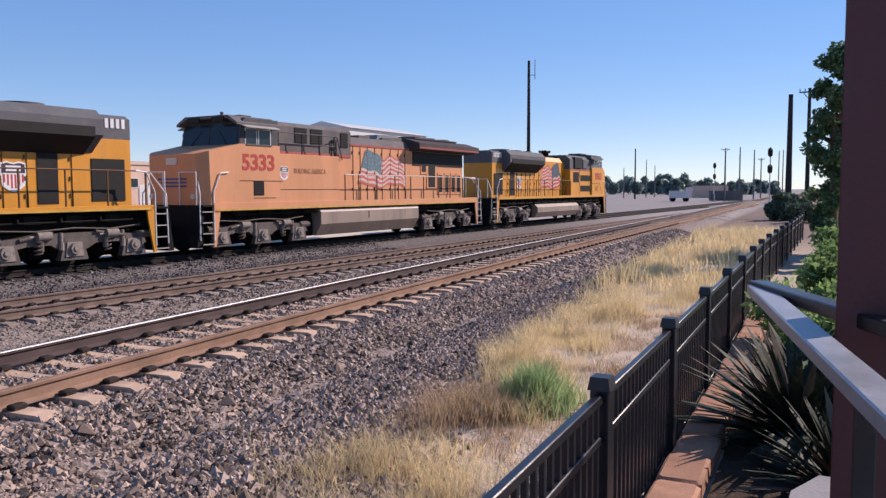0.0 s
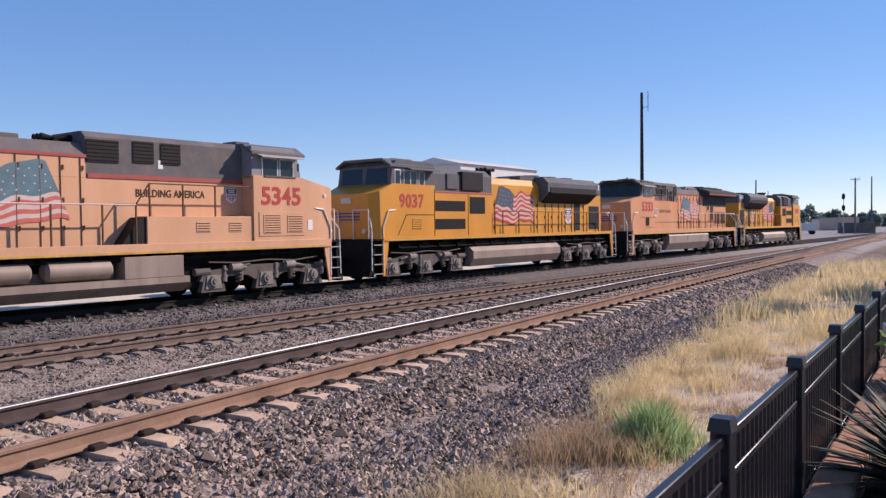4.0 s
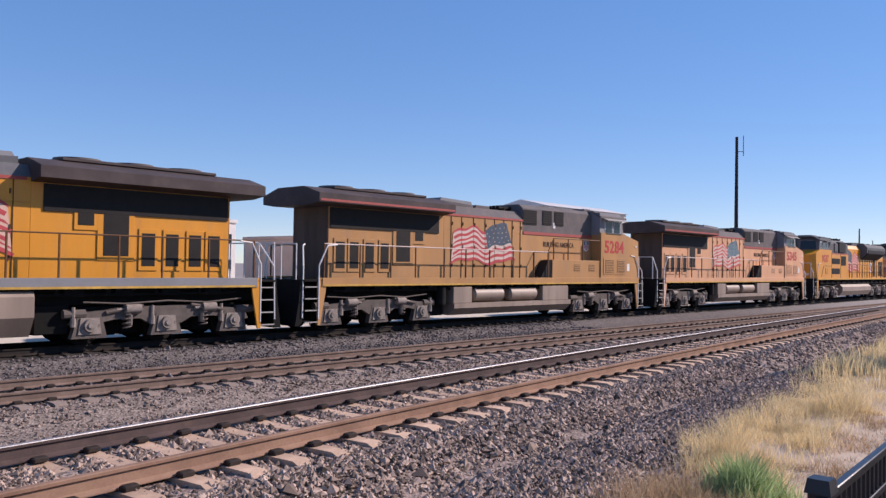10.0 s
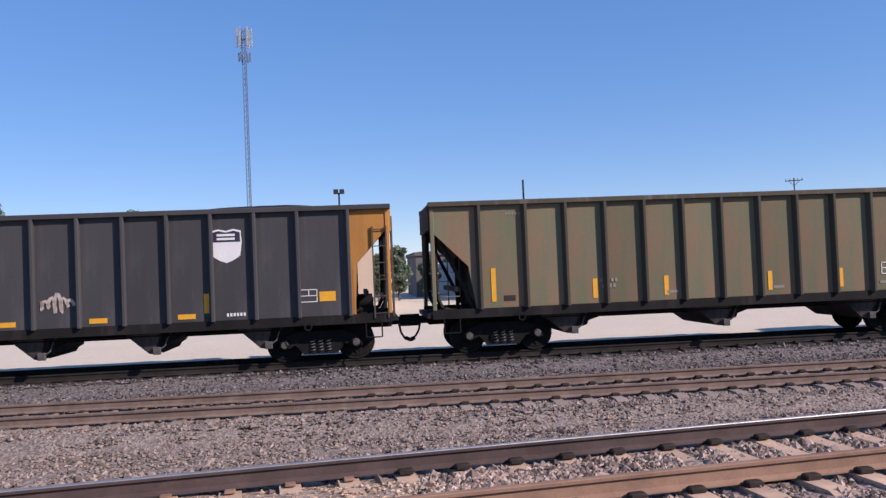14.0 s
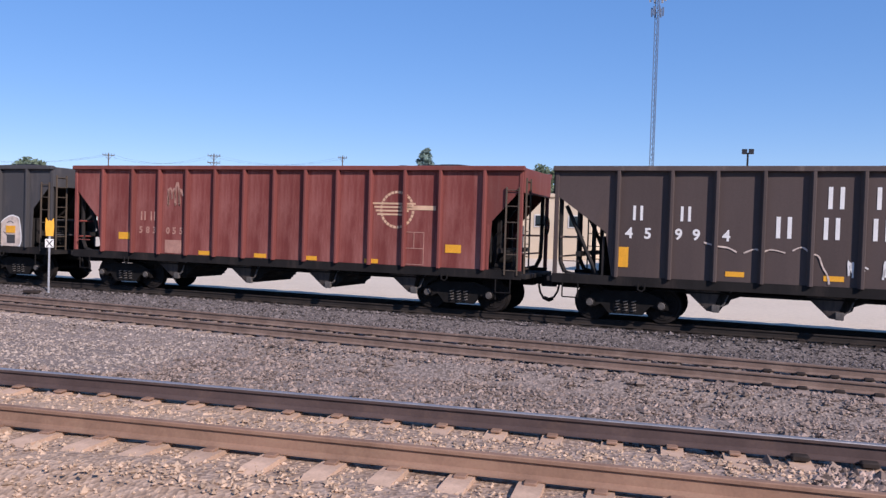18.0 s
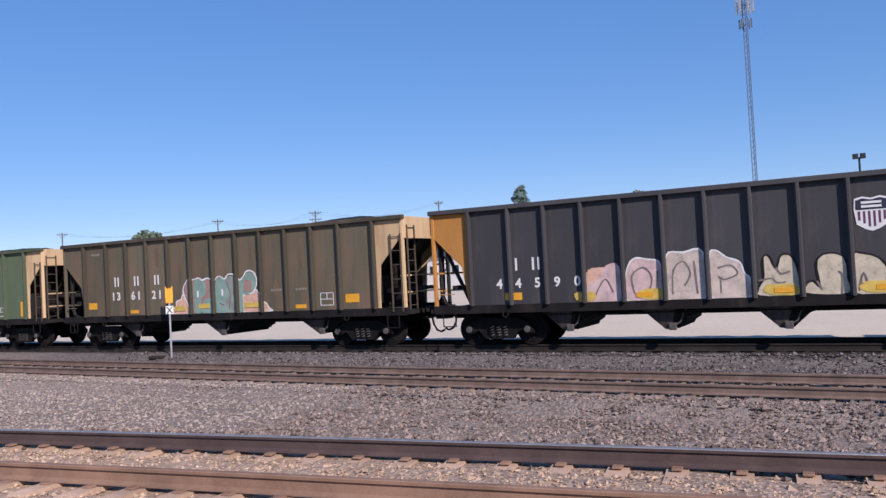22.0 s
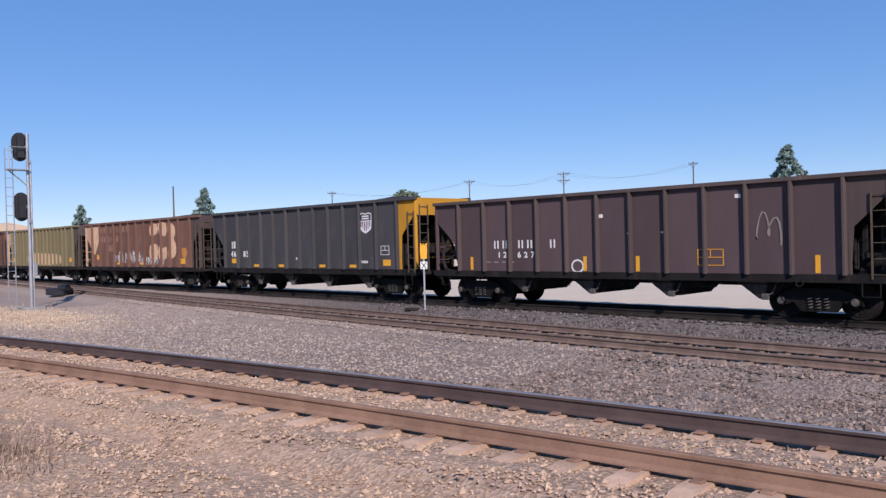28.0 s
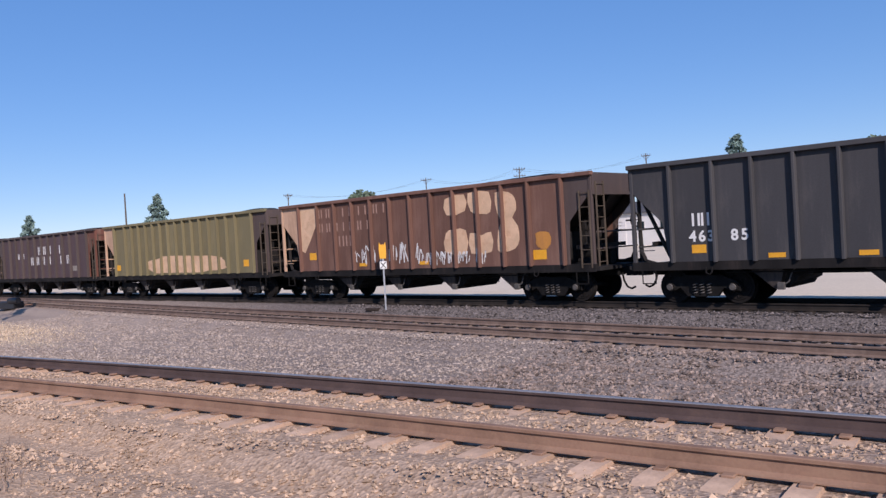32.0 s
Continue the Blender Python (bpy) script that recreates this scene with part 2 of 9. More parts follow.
M_FLAGR_F = surface("flag_red_faded", (0.55, 0.15, 0.12), 0.65, var=0.12, scale=3.0)
M_FLAGB = surface("flag_blue", (0.075, 0.10, 0.13), 0.6, var=0.15, scale=3.0)
M_FLAGB_F = surface("flag_blue_faded", (0.12, 0.19, 0.22), 0.65, var=0.15, scale=3.0)
M_POST = surface("handrail_brown", (0.14, 0.07, 0.035), 0.6, var=0.2, scale=4.0)
M_SILLSTRIPE = surface("sill_stripe_yellow", (0.55, 0.32, 0.05), 0.5, var=0.25, scale=2.0, dirt=((0.35, 0.22, 0.1), 0.35, 3.0))
# dark brown that stands in for shade on the hood's rear end
M_REARSHADE = surface("rear_shade", (0.10, 0.075, 0.062), 0.8, var=0.25, scale=1.2, dirt=((0.05, 0.04, 0.035), 0.35, 2.0), streak=True)
M_CABDARK = surface("cab_dark_grey", (0.075, 0.077, 0.08), 0.65, var=0.2, scale=1.0, dirt=((0.14, 0.12, 0.1), 0.2, 2.0))
M_VISOR = surface("sun_visor_pale_grey", (0.36, 0.345, 0.32), 0.6, var=0.12, scale=2.0, dirt=((0.2, 0.17, 0.14), 0.2, 3.0))
M_JOINT = surface("panel_joint_grime", (0.13, 0.065, 0.028), 0.8, var=0.3, scale=4.0)
M_SLOGANPALE = surface("faded_brown_lettering", (0.34, 0.17, 0.09), 0.7, var=0.3, scale=5.0)
M_SLOGAN = surface("dark_brown_lettering", (0.07, 0.04, 0.025), 0.6, var=0.3, scale=5.0)
M_GLASS = glass("window_glass")
M_SEAL = surface("window_frame_alu", (0.70, 0.69, 0.67), 0.4, metal=0.1, var=0.1, scale=4.0)
M_LAMP = glass("lamp_glass", (0.6, 0.58, 0.5))
M_MARK = surface("yellow_mark", (0.75, 0.36, 0.02), 0.5, var=0.12, scale=5.0)
M_COAL = surface("coal_load", (0.02, 0.019, 0.019), 0.75, var=0.4, scale=3.0, grain=22.0, bump=0.9, relief=0.03)
M_RAILTOP = surface("rail_head_steel", (0.34, 0.325, 0.315), 0.44, metal=0.55, var=0.12, scale=6.0)
M_RAIL = surface("rail_rusty", (0.2585, 0.1595, 0.11), 0.75, var=0.25, scale=2.0, dirt=((0.27, 0.18, 0.12), 0.35, 4.0), bump=0.15)
M_RAILMID = surface("rail_dull", (0.1836, 0.1296, 0.1026), 0.75, var=0.25, scale=2.0, dirt=((0.25, 0.19, 0.15), 0.3, 4.0), bump=0.15)
M_TIEMID = surface("concrete_tie_dull", (0.27, 0.21, 0.17), 0.85, var=0.2, scale=3.0, dirt=((0.17, 0.13, 0.11), 0.4, 7.0), spread=0.14, bump=0.3)
# darker brown for the far rail of the near track
M_RAILDARK = surface("rail_dark_brown", (0.085, 0.06, 0.055), 0.6, var=0.25, scale=2.0, dirt=((0.13, 0.085, 0.06), 0.2, 4.0), bump=0.15)
M_TIE = surface("concrete_tie", (0.48, 0.335, 0.235), 0.85, var=0.2, scale=3.0, dirt=((0.30, 0.22, 0.18), 0.25, 7.0), spread=0.14, bump=0.3)
# far track: coal dust plus the shade under the train put into the colour
M_RAILCOALSHADE = surface("rail_coal_and_shade", (0.03, 0.025, 0.022), 0.8, var=0.3, scale=2.0, dirt=((0.07, 0.05, 0.04), 0.2, 4.0), bump=0.15)
M_TIECOALSHADE = surface("concrete_tie_coal_and_shade", (0.045, 0.038, 0.034), 0.9, var=0.3, scale=3.0, dirt=((0.10, 0.08, 0.07), 0.2, 7.0), spread=0.14, bump=0.3)
M_CLIP = surface("rail_clip_iron", (0.035, 0.027, 0.023), 0.7, var=0.3, scale=8.0)


# ---- the plan: three tracks, x along them, y away from the camera, z = 0 on the far rails ----
def far_y(x):
    """Centre line of the track with the train."""
    e = max(abs(x) - 45.0, 0.0)
    k = min(abs(x), 45.0)
    y = 21.575 - 0.000295 * k * k
    return y - 0.0266 * e * math.exp(-e / 40.0)


def mid_y(x):
    if x < 20.0:
        return 14.9 - 0.024 * x + 0.0005 * x * x if x > -42 else 16.79 - 0.066 * (x + 42)
    return 14.62


def near_y(x):
    if x < -44:
        return -3.37 + 0.33 * (x + 44)
    if x > 50:
        return 10.74 + 0.066 * (x - 50)
    return 7.02 + 0.12 * x - 0.00152 * x * x + 1.23e-5 * x ** 3


NEAR_Z, MID_Z, FAR_Z = 0.43, 0.0, 0.0
XS = np.linspace(-700, 700, 1401)
LINES = [(np.array([f(x) for x in XS]), z) for f, z in ((near_y, NEAR_Z), (mid_y, MID_Z), (far_y, FAR_Z))]


def ground_z(x, y):
    """Height of the ground sheet at arrays of x and y: ballast beds over a lower base."""
    x, y = np.asarray(x, float), np.asarray(y, float)
    n = np.interp(x, XS, LINES[0][0])
    near = np.clip((n - y) / 3.0, 0, 1)
    base = -0.38 + near * (0.46 + 0.12 * np.clip((-x - 2) / 8, 0, 1))
    base = np.where(y > 25, -0.36 + np.clip((y - 25) / 80, 0, 1) * 0.2, base)
    fade = np.clip((140 - np.abs(x)) / 60, 0, 1)
    z = base
    for ys, rz in LINES:
        c = np.interp(x, XS, ys)
        d = np.abs(y - c)
        heap = np.clip((4.0 - x) / 4.0, 0, 1) * ((d < 0.45) | ((d > 1.12) & (d < 1.8))) * 0.03
        bed = heap + rz - (0.205 if ys is LINES[2][0] else 0.222) - np.clip(d - 1.75, 0, None) * 0.36
        z = np.maximum(z, np.where(fade > 0, bed * fade + (1 - fade) * -0.38, -9))
    return z


def ground_material():
    """Gravel, pale trodden dirt and dust, laid out by place with ragged borders."""
    m = bpy.data.materials.new("gravel_and_dirt")
    m.use_nodes = True
    nd, ln = m.node_tree.nodes, m.node_tree.links
    b = nd["Principled BSDF"]
    b.inputs["Roughness"].default_value = 0.95
    b.inputs["Specular IOR Level"].default_value = 0.15
    geo = nd.new("ShaderNodeNewGeometry")
    sep = nd.new("ShaderNodeSeparateXYZ")
    ln.new(geo.outputs["Position"], sep.inputs["Vector"])

    def noise_at(scale, detail=6.0):
        n = nd.new("ShaderNodeTexNoise")
        n.inputs["Scale"].default_value, n.inputs["Detail"].default_value, n.inputs["Roughness"].default_value = scale, detail, 0.65
        ln.new(geo.outputs["Position"], n.inputs["Vector"])
        return n.outputs["Fac"]

    def math_node(op, a, c):
        n = nd.new("ShaderNodeMath")
        n.operation = op
        for i, v in enumerate((a, c)):
            if isinstance(v, (int, float)):
                n.inputs[i].default_value = v
            else:
                ln.new(v, n.inputs[i])
        return n.outputs[0]

    def ramp(v, lo, hi):
        n = nd.new("ShaderNodeMapRange")
        n.inputs["From Min"].default_value, n.inputs["From Max"].default_value = lo, hi
        ln.new(v, n.inputs["Value"])
        return n.outputs["Result"]

    def mix(f, a, c, how="MIX"):
        n = nd.new("ShaderNodeMix")
        n.data_type, n.blend_type = "RGBA", how
        for key, v in (("Factor", f), ("A", a), ("B", c)):
            if isinstance(v, (int, float)):
                n.inputs[key].default_value = v
            elif isinstance(v, tuple):
                n.inputs[key].default_value = (*v, 1)
            else:
                ln.new(v, n.inputs[key])
        return n.outputs["Result"]

    rough = noise_at(0.35)
    stones = nd.new("ShaderNodeTexVoronoi")
    stones.inputs["Scale"].default_value = 27.0
    ln.new(geo.outputs["Position"], stones.inputs["Vector"])
    speck = nd.new("ShaderNodeSeparateColor")
    ln.new(stones.outputs["Color"], speck.inputs["Color"])
    gravel = mix(speck.outputs["Red"], (0.13, 0.1, 0.085), (0.38, 0.295, 0.25))
    brown = mix(speck.outputs["Red"], (0.33, 0.228, 0.152), (0.51, 0.365, 0.252))
    wx = math_node("ADD", sep.outputs["X"], math_node("MULTIPLY", rough, 10.0))
    col = mix(ramp(wx, 9.0, -3.0), gravel, brown)
    # the bed between the tracks is greyer, with a dusty drift by the far left
    wy = math_node("ADD", sep.outputs["Y"], math_node("MULTIPLY", rough, 1.6))
    grey = mix(speck.outputs["Red"], (0.14, 0.112, 0.093), (0.34, 0.275, 0.23))
    col = mix(math_node("MULTIPLY", ramp(wy, 8.2, 10.5), ramp(sep.outputs["X"], 22.0, 4.0)), col, grey)
    fines = mix(noise_at(1.3), (0.31, 0.245, 0.195), (0.42, 0.335, 0.27))
    col = mix(math_node("MULTIPLY", ramp(wx, -9.0, -26.0), 0.75), col, fines)
    sooty = mix(speck.outputs["Red"], (0.07, 0.06, 0.056), (0.22, 0.19, 0.175))
    col = mix(math_node("MULTIPLY", ramp(wy, 16.6, 18.0), ramp(sep.outputs["X"], -45.0, -25.0)), col, sooty)
    # coal dust along the train's own track, its shade painted into the black
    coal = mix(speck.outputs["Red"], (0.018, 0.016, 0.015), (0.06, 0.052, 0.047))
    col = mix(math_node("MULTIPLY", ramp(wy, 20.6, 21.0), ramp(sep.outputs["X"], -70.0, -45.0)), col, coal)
    # pale concrete-like lot behind the far track
    lot = mix(noise_at(0.25), (0.57, 0.485, 0.37), (0.68, 0.59, 0.46))
    col = mix(ramp(wy, 24.6, 25.4), col, lot)
    # dry straw and dust by the signal
    sx_ = math_node("ABSOLUTE", math_node("ADD", sep.outputs["X"], 33.0), 0.0)
    sy_ = math_node("ABSOLUTE", math_node("ADD", sep.outputs["Y"], -9.4), 0.0)
    far = math_node("ADD", math_node("MULTIPLY", sx_, 0.12), math_node("ADD", math_node("MULTIPLY", sy_, 0.5), math_node("MULTIPLY", rough, 0.6)))
    straw = mix(noise_at(3.0), (0.42, 0.33, 0.21), (0.58, 0.47, 0.32))
    col = mix(ramp(far, 1.5, 0.9), col, straw)
    # dry dirt on this side towards the fence, and the open yard far right
    dirt = mix(noise_at(2.2), (0.42, 0.33, 0.25), (0.56, 0.46, 0.36))
    d1 = math_node("MULTIPLY", ramp(math_node("SUBTRACT", wy, math_node("MULTIPLY", sep.outputs["X"], 0.1)), 4.5, 3.9), ramp(sep.outputs["X"], 1.0, 4.0))
    col = mix(d1, col, dirt)
    yard = mix(noise_at(0.08), (0.24, 0.22, 0.205), (0.33, 0.30, 0.28))
    col = mix(ramp(sep.outputs["X"], 45.0, 75.0), col, yard)
    # bare brown earth on this side of the near track, farther along
    earth = mix(noise_at(0.5), (0.17, 0.125, 0.095), (0.27, 0.20, 0.155))
    side = math_node("SUBTRACT", wy, math_node("MULTIPLY", sep.outputs["X"], 0.066))
    col = mix(math_node("MULTIPLY", ramp(side, 6.6, 5.4), ramp(sep.outputs["X"], 26.0, 38.0)), col, earth)
    col = mix(1.0, col, mix(noise_at(6.0), (0.78, 0.78, 0.78), (1.2, 1.2, 1.2)), "MULTIPLY")
    ln.new(col, b.inputs["Base Color"])
    bp = nd.new("ShaderNodeBump")
    bp.inputs["Strength"].default_value, bp.inputs["Distance"].default_value = 0.6, 0.02
    ln.new(stones.outputs["Distance"], bp.inputs["Height"])
    ln.new(bp.outputs["Normal"], b.inputs["Normal"])
    return m


M_GROUND = ground_material()


def ground():
    gx = np.concatenate([[-2500, -1500, -900, -600, -400, -280, -200, -150, -110, -85, -70], np.arange(-60, 70, 0.4), np.arange(70, 140, 3.0), [150, 180, 230, 300, 420, 600, 900, 1500, 2500]])
    gy = np.concatenate([[-2500, -1200, -600, -300, -150, -80, -40, -20, -10, -5], np.arange(-3, 27, 0.25), np.arange(27, 60, 3.0), [65, 80, 110, 160, 240, 400, 700, 1200, 2500]])
    X, Y = np.meshgrid(gx, gy)
    Z = ground_z(X, Y)
    fine = (np.abs(X) < 70) & (Y < 27) & (Y > -3)
    rng = np.random.default_rng(3)
    Z = Z + np.where(fine, rng.normal(0, 0.012, Z.shape), 0)
    Z = Z - np.where(np.hypot(X, Y) > 1000, 0.3, 0)
    ny, nx = X.shape
    idx = np.arange(nx * ny).reshape(ny, nx)
    quads = np.stack([idx[:-1, :-1], idx[:-1, 1:], idx[1:, 1:], idx[1:, :-1]], -1).reshape(-1, 4)
    ob = triangles("ground", np.stack([X, Y, Z], -1).reshape(-1, 3), quads, M_GROUND, True)
    tagged(ob, "grey and brown gravel ground with ballast beds and pale dirt", "ground", kind="structure")


ground()

RAIL_WEB = [(-0.07, -0.172), (0.07, -0.172), (0.07, -0.16), (0.012, -0.135), (0.01, -0.045), (0.034, -0.035), (0.036, -0.008), (-0.036, -0.008), (-0.034, -0.035), (-0.01, -0.045), (-0.012, -0.135), (-0.07, -0.16)]
RAIL_HEAD = [(-0.036, -0.008), (0.036, -0.008), (0.03, 0.0), (-0.03, 0.0)]


def sweep(outline, line, side, z, x0, x1, step):
    """An outline carried along a track's centre line, offset to one side."""
    s = Shape()
    n = len(outline)
    xs = np.arange(x0, x1 + 0.01, step)
    verts = []
    for x in xs:
        t = Vector((2.0, line(x + 1) - line(x - 1))).normalized()
        nrm = Vector((-t.y, t.x))
        for a, b in outline:
            o = side + a
            verts.append((x + nrm.x * o, line(x) + nrm.y * o, z + b))
    faces = []
    for k in range(len(xs) - 1):
        faces += [(k * n + i, k * n + (i + 1) % n, (k + 1) * n + (i + 1) % n, (k + 1) * n + i) for i in range(n)]
    faces += [tuple(range(n))[::-1], tuple(range((len(xs) - 1) * n, len(xs) * n))]
    return s.add(verts, faces)


TIE_PITCH = 0.54
TIE_MESH = Shape().prism([(-1.3, -0.2), (1.3, -0.2), (1.3, 0.0), (1.22, 0.035), (0.95, 0.035), (0.45, 0.01), (-0.45, 0.01), (-0.95, 0.035), (-1.22, 0.035), (-1.3, 0.0)], "x", -0.1, 0.1).mesh("tie")


def track(name, line, z, x0, x1, label, ties):
    top = tagged(new(name), label, "railway track", kind="structure")
    rust, wood = {"track_near": (M_RAIL, M_TIE), "track_middle": (M_RAILMID, M_TIEMID), "track_far": (M_RAILCOALSHADE, M_TIECOALSHADE)}[name]
    for side in (-0.755, 0.755):
        rail = part("rail", sweep(RAIL_WEB, line, side, z, x0, x1, 1.0), M_RAILDARK if name == "track_near" and side > 0 else rust, top, "brown rusty steel rail")
        worn = (name == "track_near" and side > 0)
        part("rail_head", sweep(RAIL_HEAD, line, side, z, x0, x1, 1.0), M_RAILTOP if worn else rust, rail, "bright worn running surface" if worn else "dull rusty running surface")
    clips, dusty_clips = Shape(), Shape()
    rest = Shape()
    x, k = ties[0], 0
    rnd = random.Random(len(name))
    while x < ties[1]:
        yaw = math.atan2(line(x + 1) - line(x - 1), 2.0)
        m = Matrix.Translation((x, line(x), z - 0.212 + rnd.uniform(-0.006, 0.006))) @ Matrix.Rotation(yaw + rnd.uniform(-0.012, 0.012), 4, "Z")
        if ties[2] <= x <= ties[3]:
            part("tie", TIE_MESH, wood, top, at=m)
        else:
            rest.add([m @ v.co for v in TIE_MESH.vertices], [tuple(p.vertices) for p in TIE_MESH.polygons])
        if abs(x) < 45:
            k, hi = (0.05, 0.055) if x < 0 else (0.075, 0.085)
            for side in (-0.755, 0.755):
                for e in (-0.12, 0.12):
                    c = Shape().box(-k, k, side + e - 0.05, side + e + 0.05, 0.03, hi, 0.03)
                    (dusty_clips if x < 0 and name == "track_near" else clips).add([m @ Vector(v) for v in c.v], c.f)
        x += TIE_PITCH
    part("rail_clips", clips, M_CLIP, top)["kind"] = "stuff"
    if dusty_clips.v:
        part("dusty_rail_clips", dusty_clips, M_RAIL, top)["kind"] = "stuff"
    if rest.v:
        part("ties_far_off", rest, wood, top)["kind"] = "stuff"
    return top


track("track_near", near_y, NEAR_Z, -110, 260, "curving near track with rusty rails on dusty concrete ties", (-60, 110, -40, 50))
track("track_middle", mid_y, MID_Z, -260, 104, "middle track with rusty rails on concrete ties in gravel", (-70, 100, -45, 50))
track("track_far", far_y, FAR_Z, -400, 420, "far track carrying the train, half buried in gravel", (-80, 110, -12, 12))


# ---- ballast stones ----
def stones(name, x, y, size, material, label, lift=0.25, flat=0.75):
    rng = np.random.default_rng(len(x))
    n = len(x)
    octa = np.array([(1, 0, 0), (-1, 0, 0), (0, 1, 0), (0, -1, 0), (0, 0, 1), (0, 0, -1)], float)
    tri = np.array([(0, 2, 4), (2, 1, 4), (1, 3, 4), (3, 0, 4), (2, 0, 5), (1, 2, 5), (3, 1, 5), (0, 3, 5)])
    v = octa[None] * rng.uniform(0.75, 1.15, (n, 6, 1)) + rng.normal(0, 0.2, (n, 6, 3))
    v *= (size * rng.lognormal(0, 0.32, n))[:, None, None]
    v[:, :, 2] *= flat
    a = rng.uniform(0, math.tau, n)
    ca, sa = np.cos(a)[:, None], np.sin(a)[:, None]
    vx, vy = v[:, :, 0] * ca - v[:, :, 1] * sa, v[:, :, 0] * sa + v[:, :, 1] * ca
    z = ground_z(x, y) + size * lift
    out = np.stack([vx + x[:, None], vy + y[:, None], v[:, :, 2] + z[:, None]], -1).reshape(-1, 3)
    faces = (tri[None] + (np.arange(n) * 6)[:, None, None]).reshape(-1, 3)
    ob = triangles(name, out, faces, material)
    return tagged(ob, label, "gravel", kind="stuff")


def clear_of_rails(x, y):
    keep = np.ones(len(x), bool)
    for (ys, _), t0 in zip(LINES, (-60, -70, -80)):
        d = np.abs(y - np.interp(x, XS, ys))
        keep &= np.abs(d - 0.755) > 0.09
        # ties stay mostly bare
        on_tie = np.abs((x - t0 + TIE_PITCH / 2) % TIE_PITCH - TIE_PITCH / 2) < 0.12
        keep &= ~((d < 1.36) & on_tie & ((x > 3.0) | (np.abs(d - 0.78) < 0.34)) & (np.random.default_rng(5).random(len(x)) < 0.88))
    return keep


M_STONE_DARK = surface("ballast_dark", (0.272, 0.204, 0.163), 0.9, var=0.25, scale=5.0, island=0.8, grain=60.0, bump=0.3)
M_STONE_GREY = surface("ballast_grey", (0.225, 0.174, 0.144), 0.9, var=0.2, scale=5.0, island=0.6, grain=60.0, bump=0.3)
M_STONE_PALE = surface("ballast_dusty", (0.34, 0.279, 0.232), 0.9, var=0.2, scale=5.0, island=0.28, grain=60.0, bump=0.3)
M_STONE_TRAIN = surface("ballast_sooty", (0.1283, 0.1111, 0.1045), 0.9, var=0.25, scale=5.0, island=0.7, grain=60.0, bump=0.3)
M_STONE_BROWN = surface("ballast_brown", (0.43, 0.31, 0.215), 0.9, var=0.25, scale=5.0, island=0.3, grain=60.0, bump=0.3)


def ballast():
    rng = np.random.default_rng(11)

    def fill(n, x0, x1, y0, y1, ok):
        x, y = rng.uniform(x0, x1, n), rng.uniform(y0, y1, n)
        k = ok(x, y) & clear_of_rails(x, y)
        return x[k], y[k]

    near = lambda x: np.interp(x, XS, LINES[0][0])
    mid = lambda x: np.interp(x, XS, LINES[1][0])
    x, y = fill(92000, 0.5, 17, 2.6, 9.4, lambda x, y: (y < near(x) + 0.7) & (y > np.minimum(3.45 + 0.1 * x, 0.7 + 0.5 * x) - 0.7 * rng.random(len(x)) ** 2))
    stones("ballast_stones_by_the_fence", x, y, 0.031, M_STONE_DARK, "dark grey angular ballast stones on the bank below the near track")
    x, y = fill(26000, 17, 40, 3.6, 11.5, lambda x, y: (y < near(x) + 0.7) & (y > 3.85 + 0.085 * x - 0.6 * rng.random(len(x)) ** 2))
    stones("ballast_stones_farther_along", x, y, 0.036, M_STONE_DARK, "dark grey ballast stones along the near track")
    x, y = fill(56000, -10, 24, 6.0, 14.5, lambda x, y: (y > near(x) + 0.6) & (y < mid(x) + 0.7))
    stones("ballast_stones_between_tracks", x, y, 0.029, M_STONE_GREY, "grey ballast stones between two tracks")
    x, y = fill(44000, -38, -10, 5.0, 15.5, lambda x, y: (y > near(x) + 0.6) & (y < mid(x) + 0.7))
    stones("gravel_between_tracks", x, y, 0.024, M_STONE_PALE, "fine grey gravel between two tracks")
    x, y = fill(50000, -19, 1.5, 0.8, 7.6, lambda x, y: (y < near(x) + 0.7) & (y > 1.2) & (rng.random(len(x)) < 0.75))
    stones("gravel_brown", x, y, 0.019, M_STONE_BROWN, "brown dusty gravel beside the near track")
    far = lambda x: np.interp(x, XS, LINES[2][0])
    x, y = fill(36000, -24, 30, 14.0, 20.4, lambda x, y: (y > mid(x) + 0.6) & (y < far(x) - 1.35))
    stones("ballast_stones_by_the_train", x, y, 0.034, M_STONE_TRAIN, "grey ballast stones beside the train's track")


ballast()


# ---- the train ----
MESHES = {}
ROLLING = []            # wheelset, its place in the bogie, radius, sense of turning


def kept(key, build):
    if key not in MESHES:
        MESHES[key] = build().mesh(key if isinstance(key, str) else key[0])
    return MESHES[key]


def wheelset_shape(r, gauge=1.435):
    s = Shape()
    s.cyl((0, -1.08, 0), (0, 1.08, 0), 0.085, n=10)
    for sy in (-1, 1):
        a = sy * gauge / 2
        s.cyl((0, a - sy * 0.03, 0), (0, a, 0), r + 0.028, r + 0.012, n=24)
        s.cyl((0, a, 0), (0, a + sy * 0.11, 0), r, r - 0.006, n=24)
        s.cyl((0, a + sy * 0.11, 0), (0, a + sy * 0.125, 0), r * 0.84, r * 0.8, n=24)
        s.cyl((0, a + sy * 0.115, 0), (0, a + sy * 0.19, 0), 0.17, 0.13, n=12)
        for k in range(6):
            t = k * math.tau / 6
            s.box(math.cos(t) * r * 0.55 - 0.05, math.cos(t) * r * 0.55 + 0.05, a + sy * 0.1, a + sy * 0.14, math.sin(t) * r * 0.55 - 0.05, math.sin(t) * r * 0.55 + 0.05, 0.02)
    return s


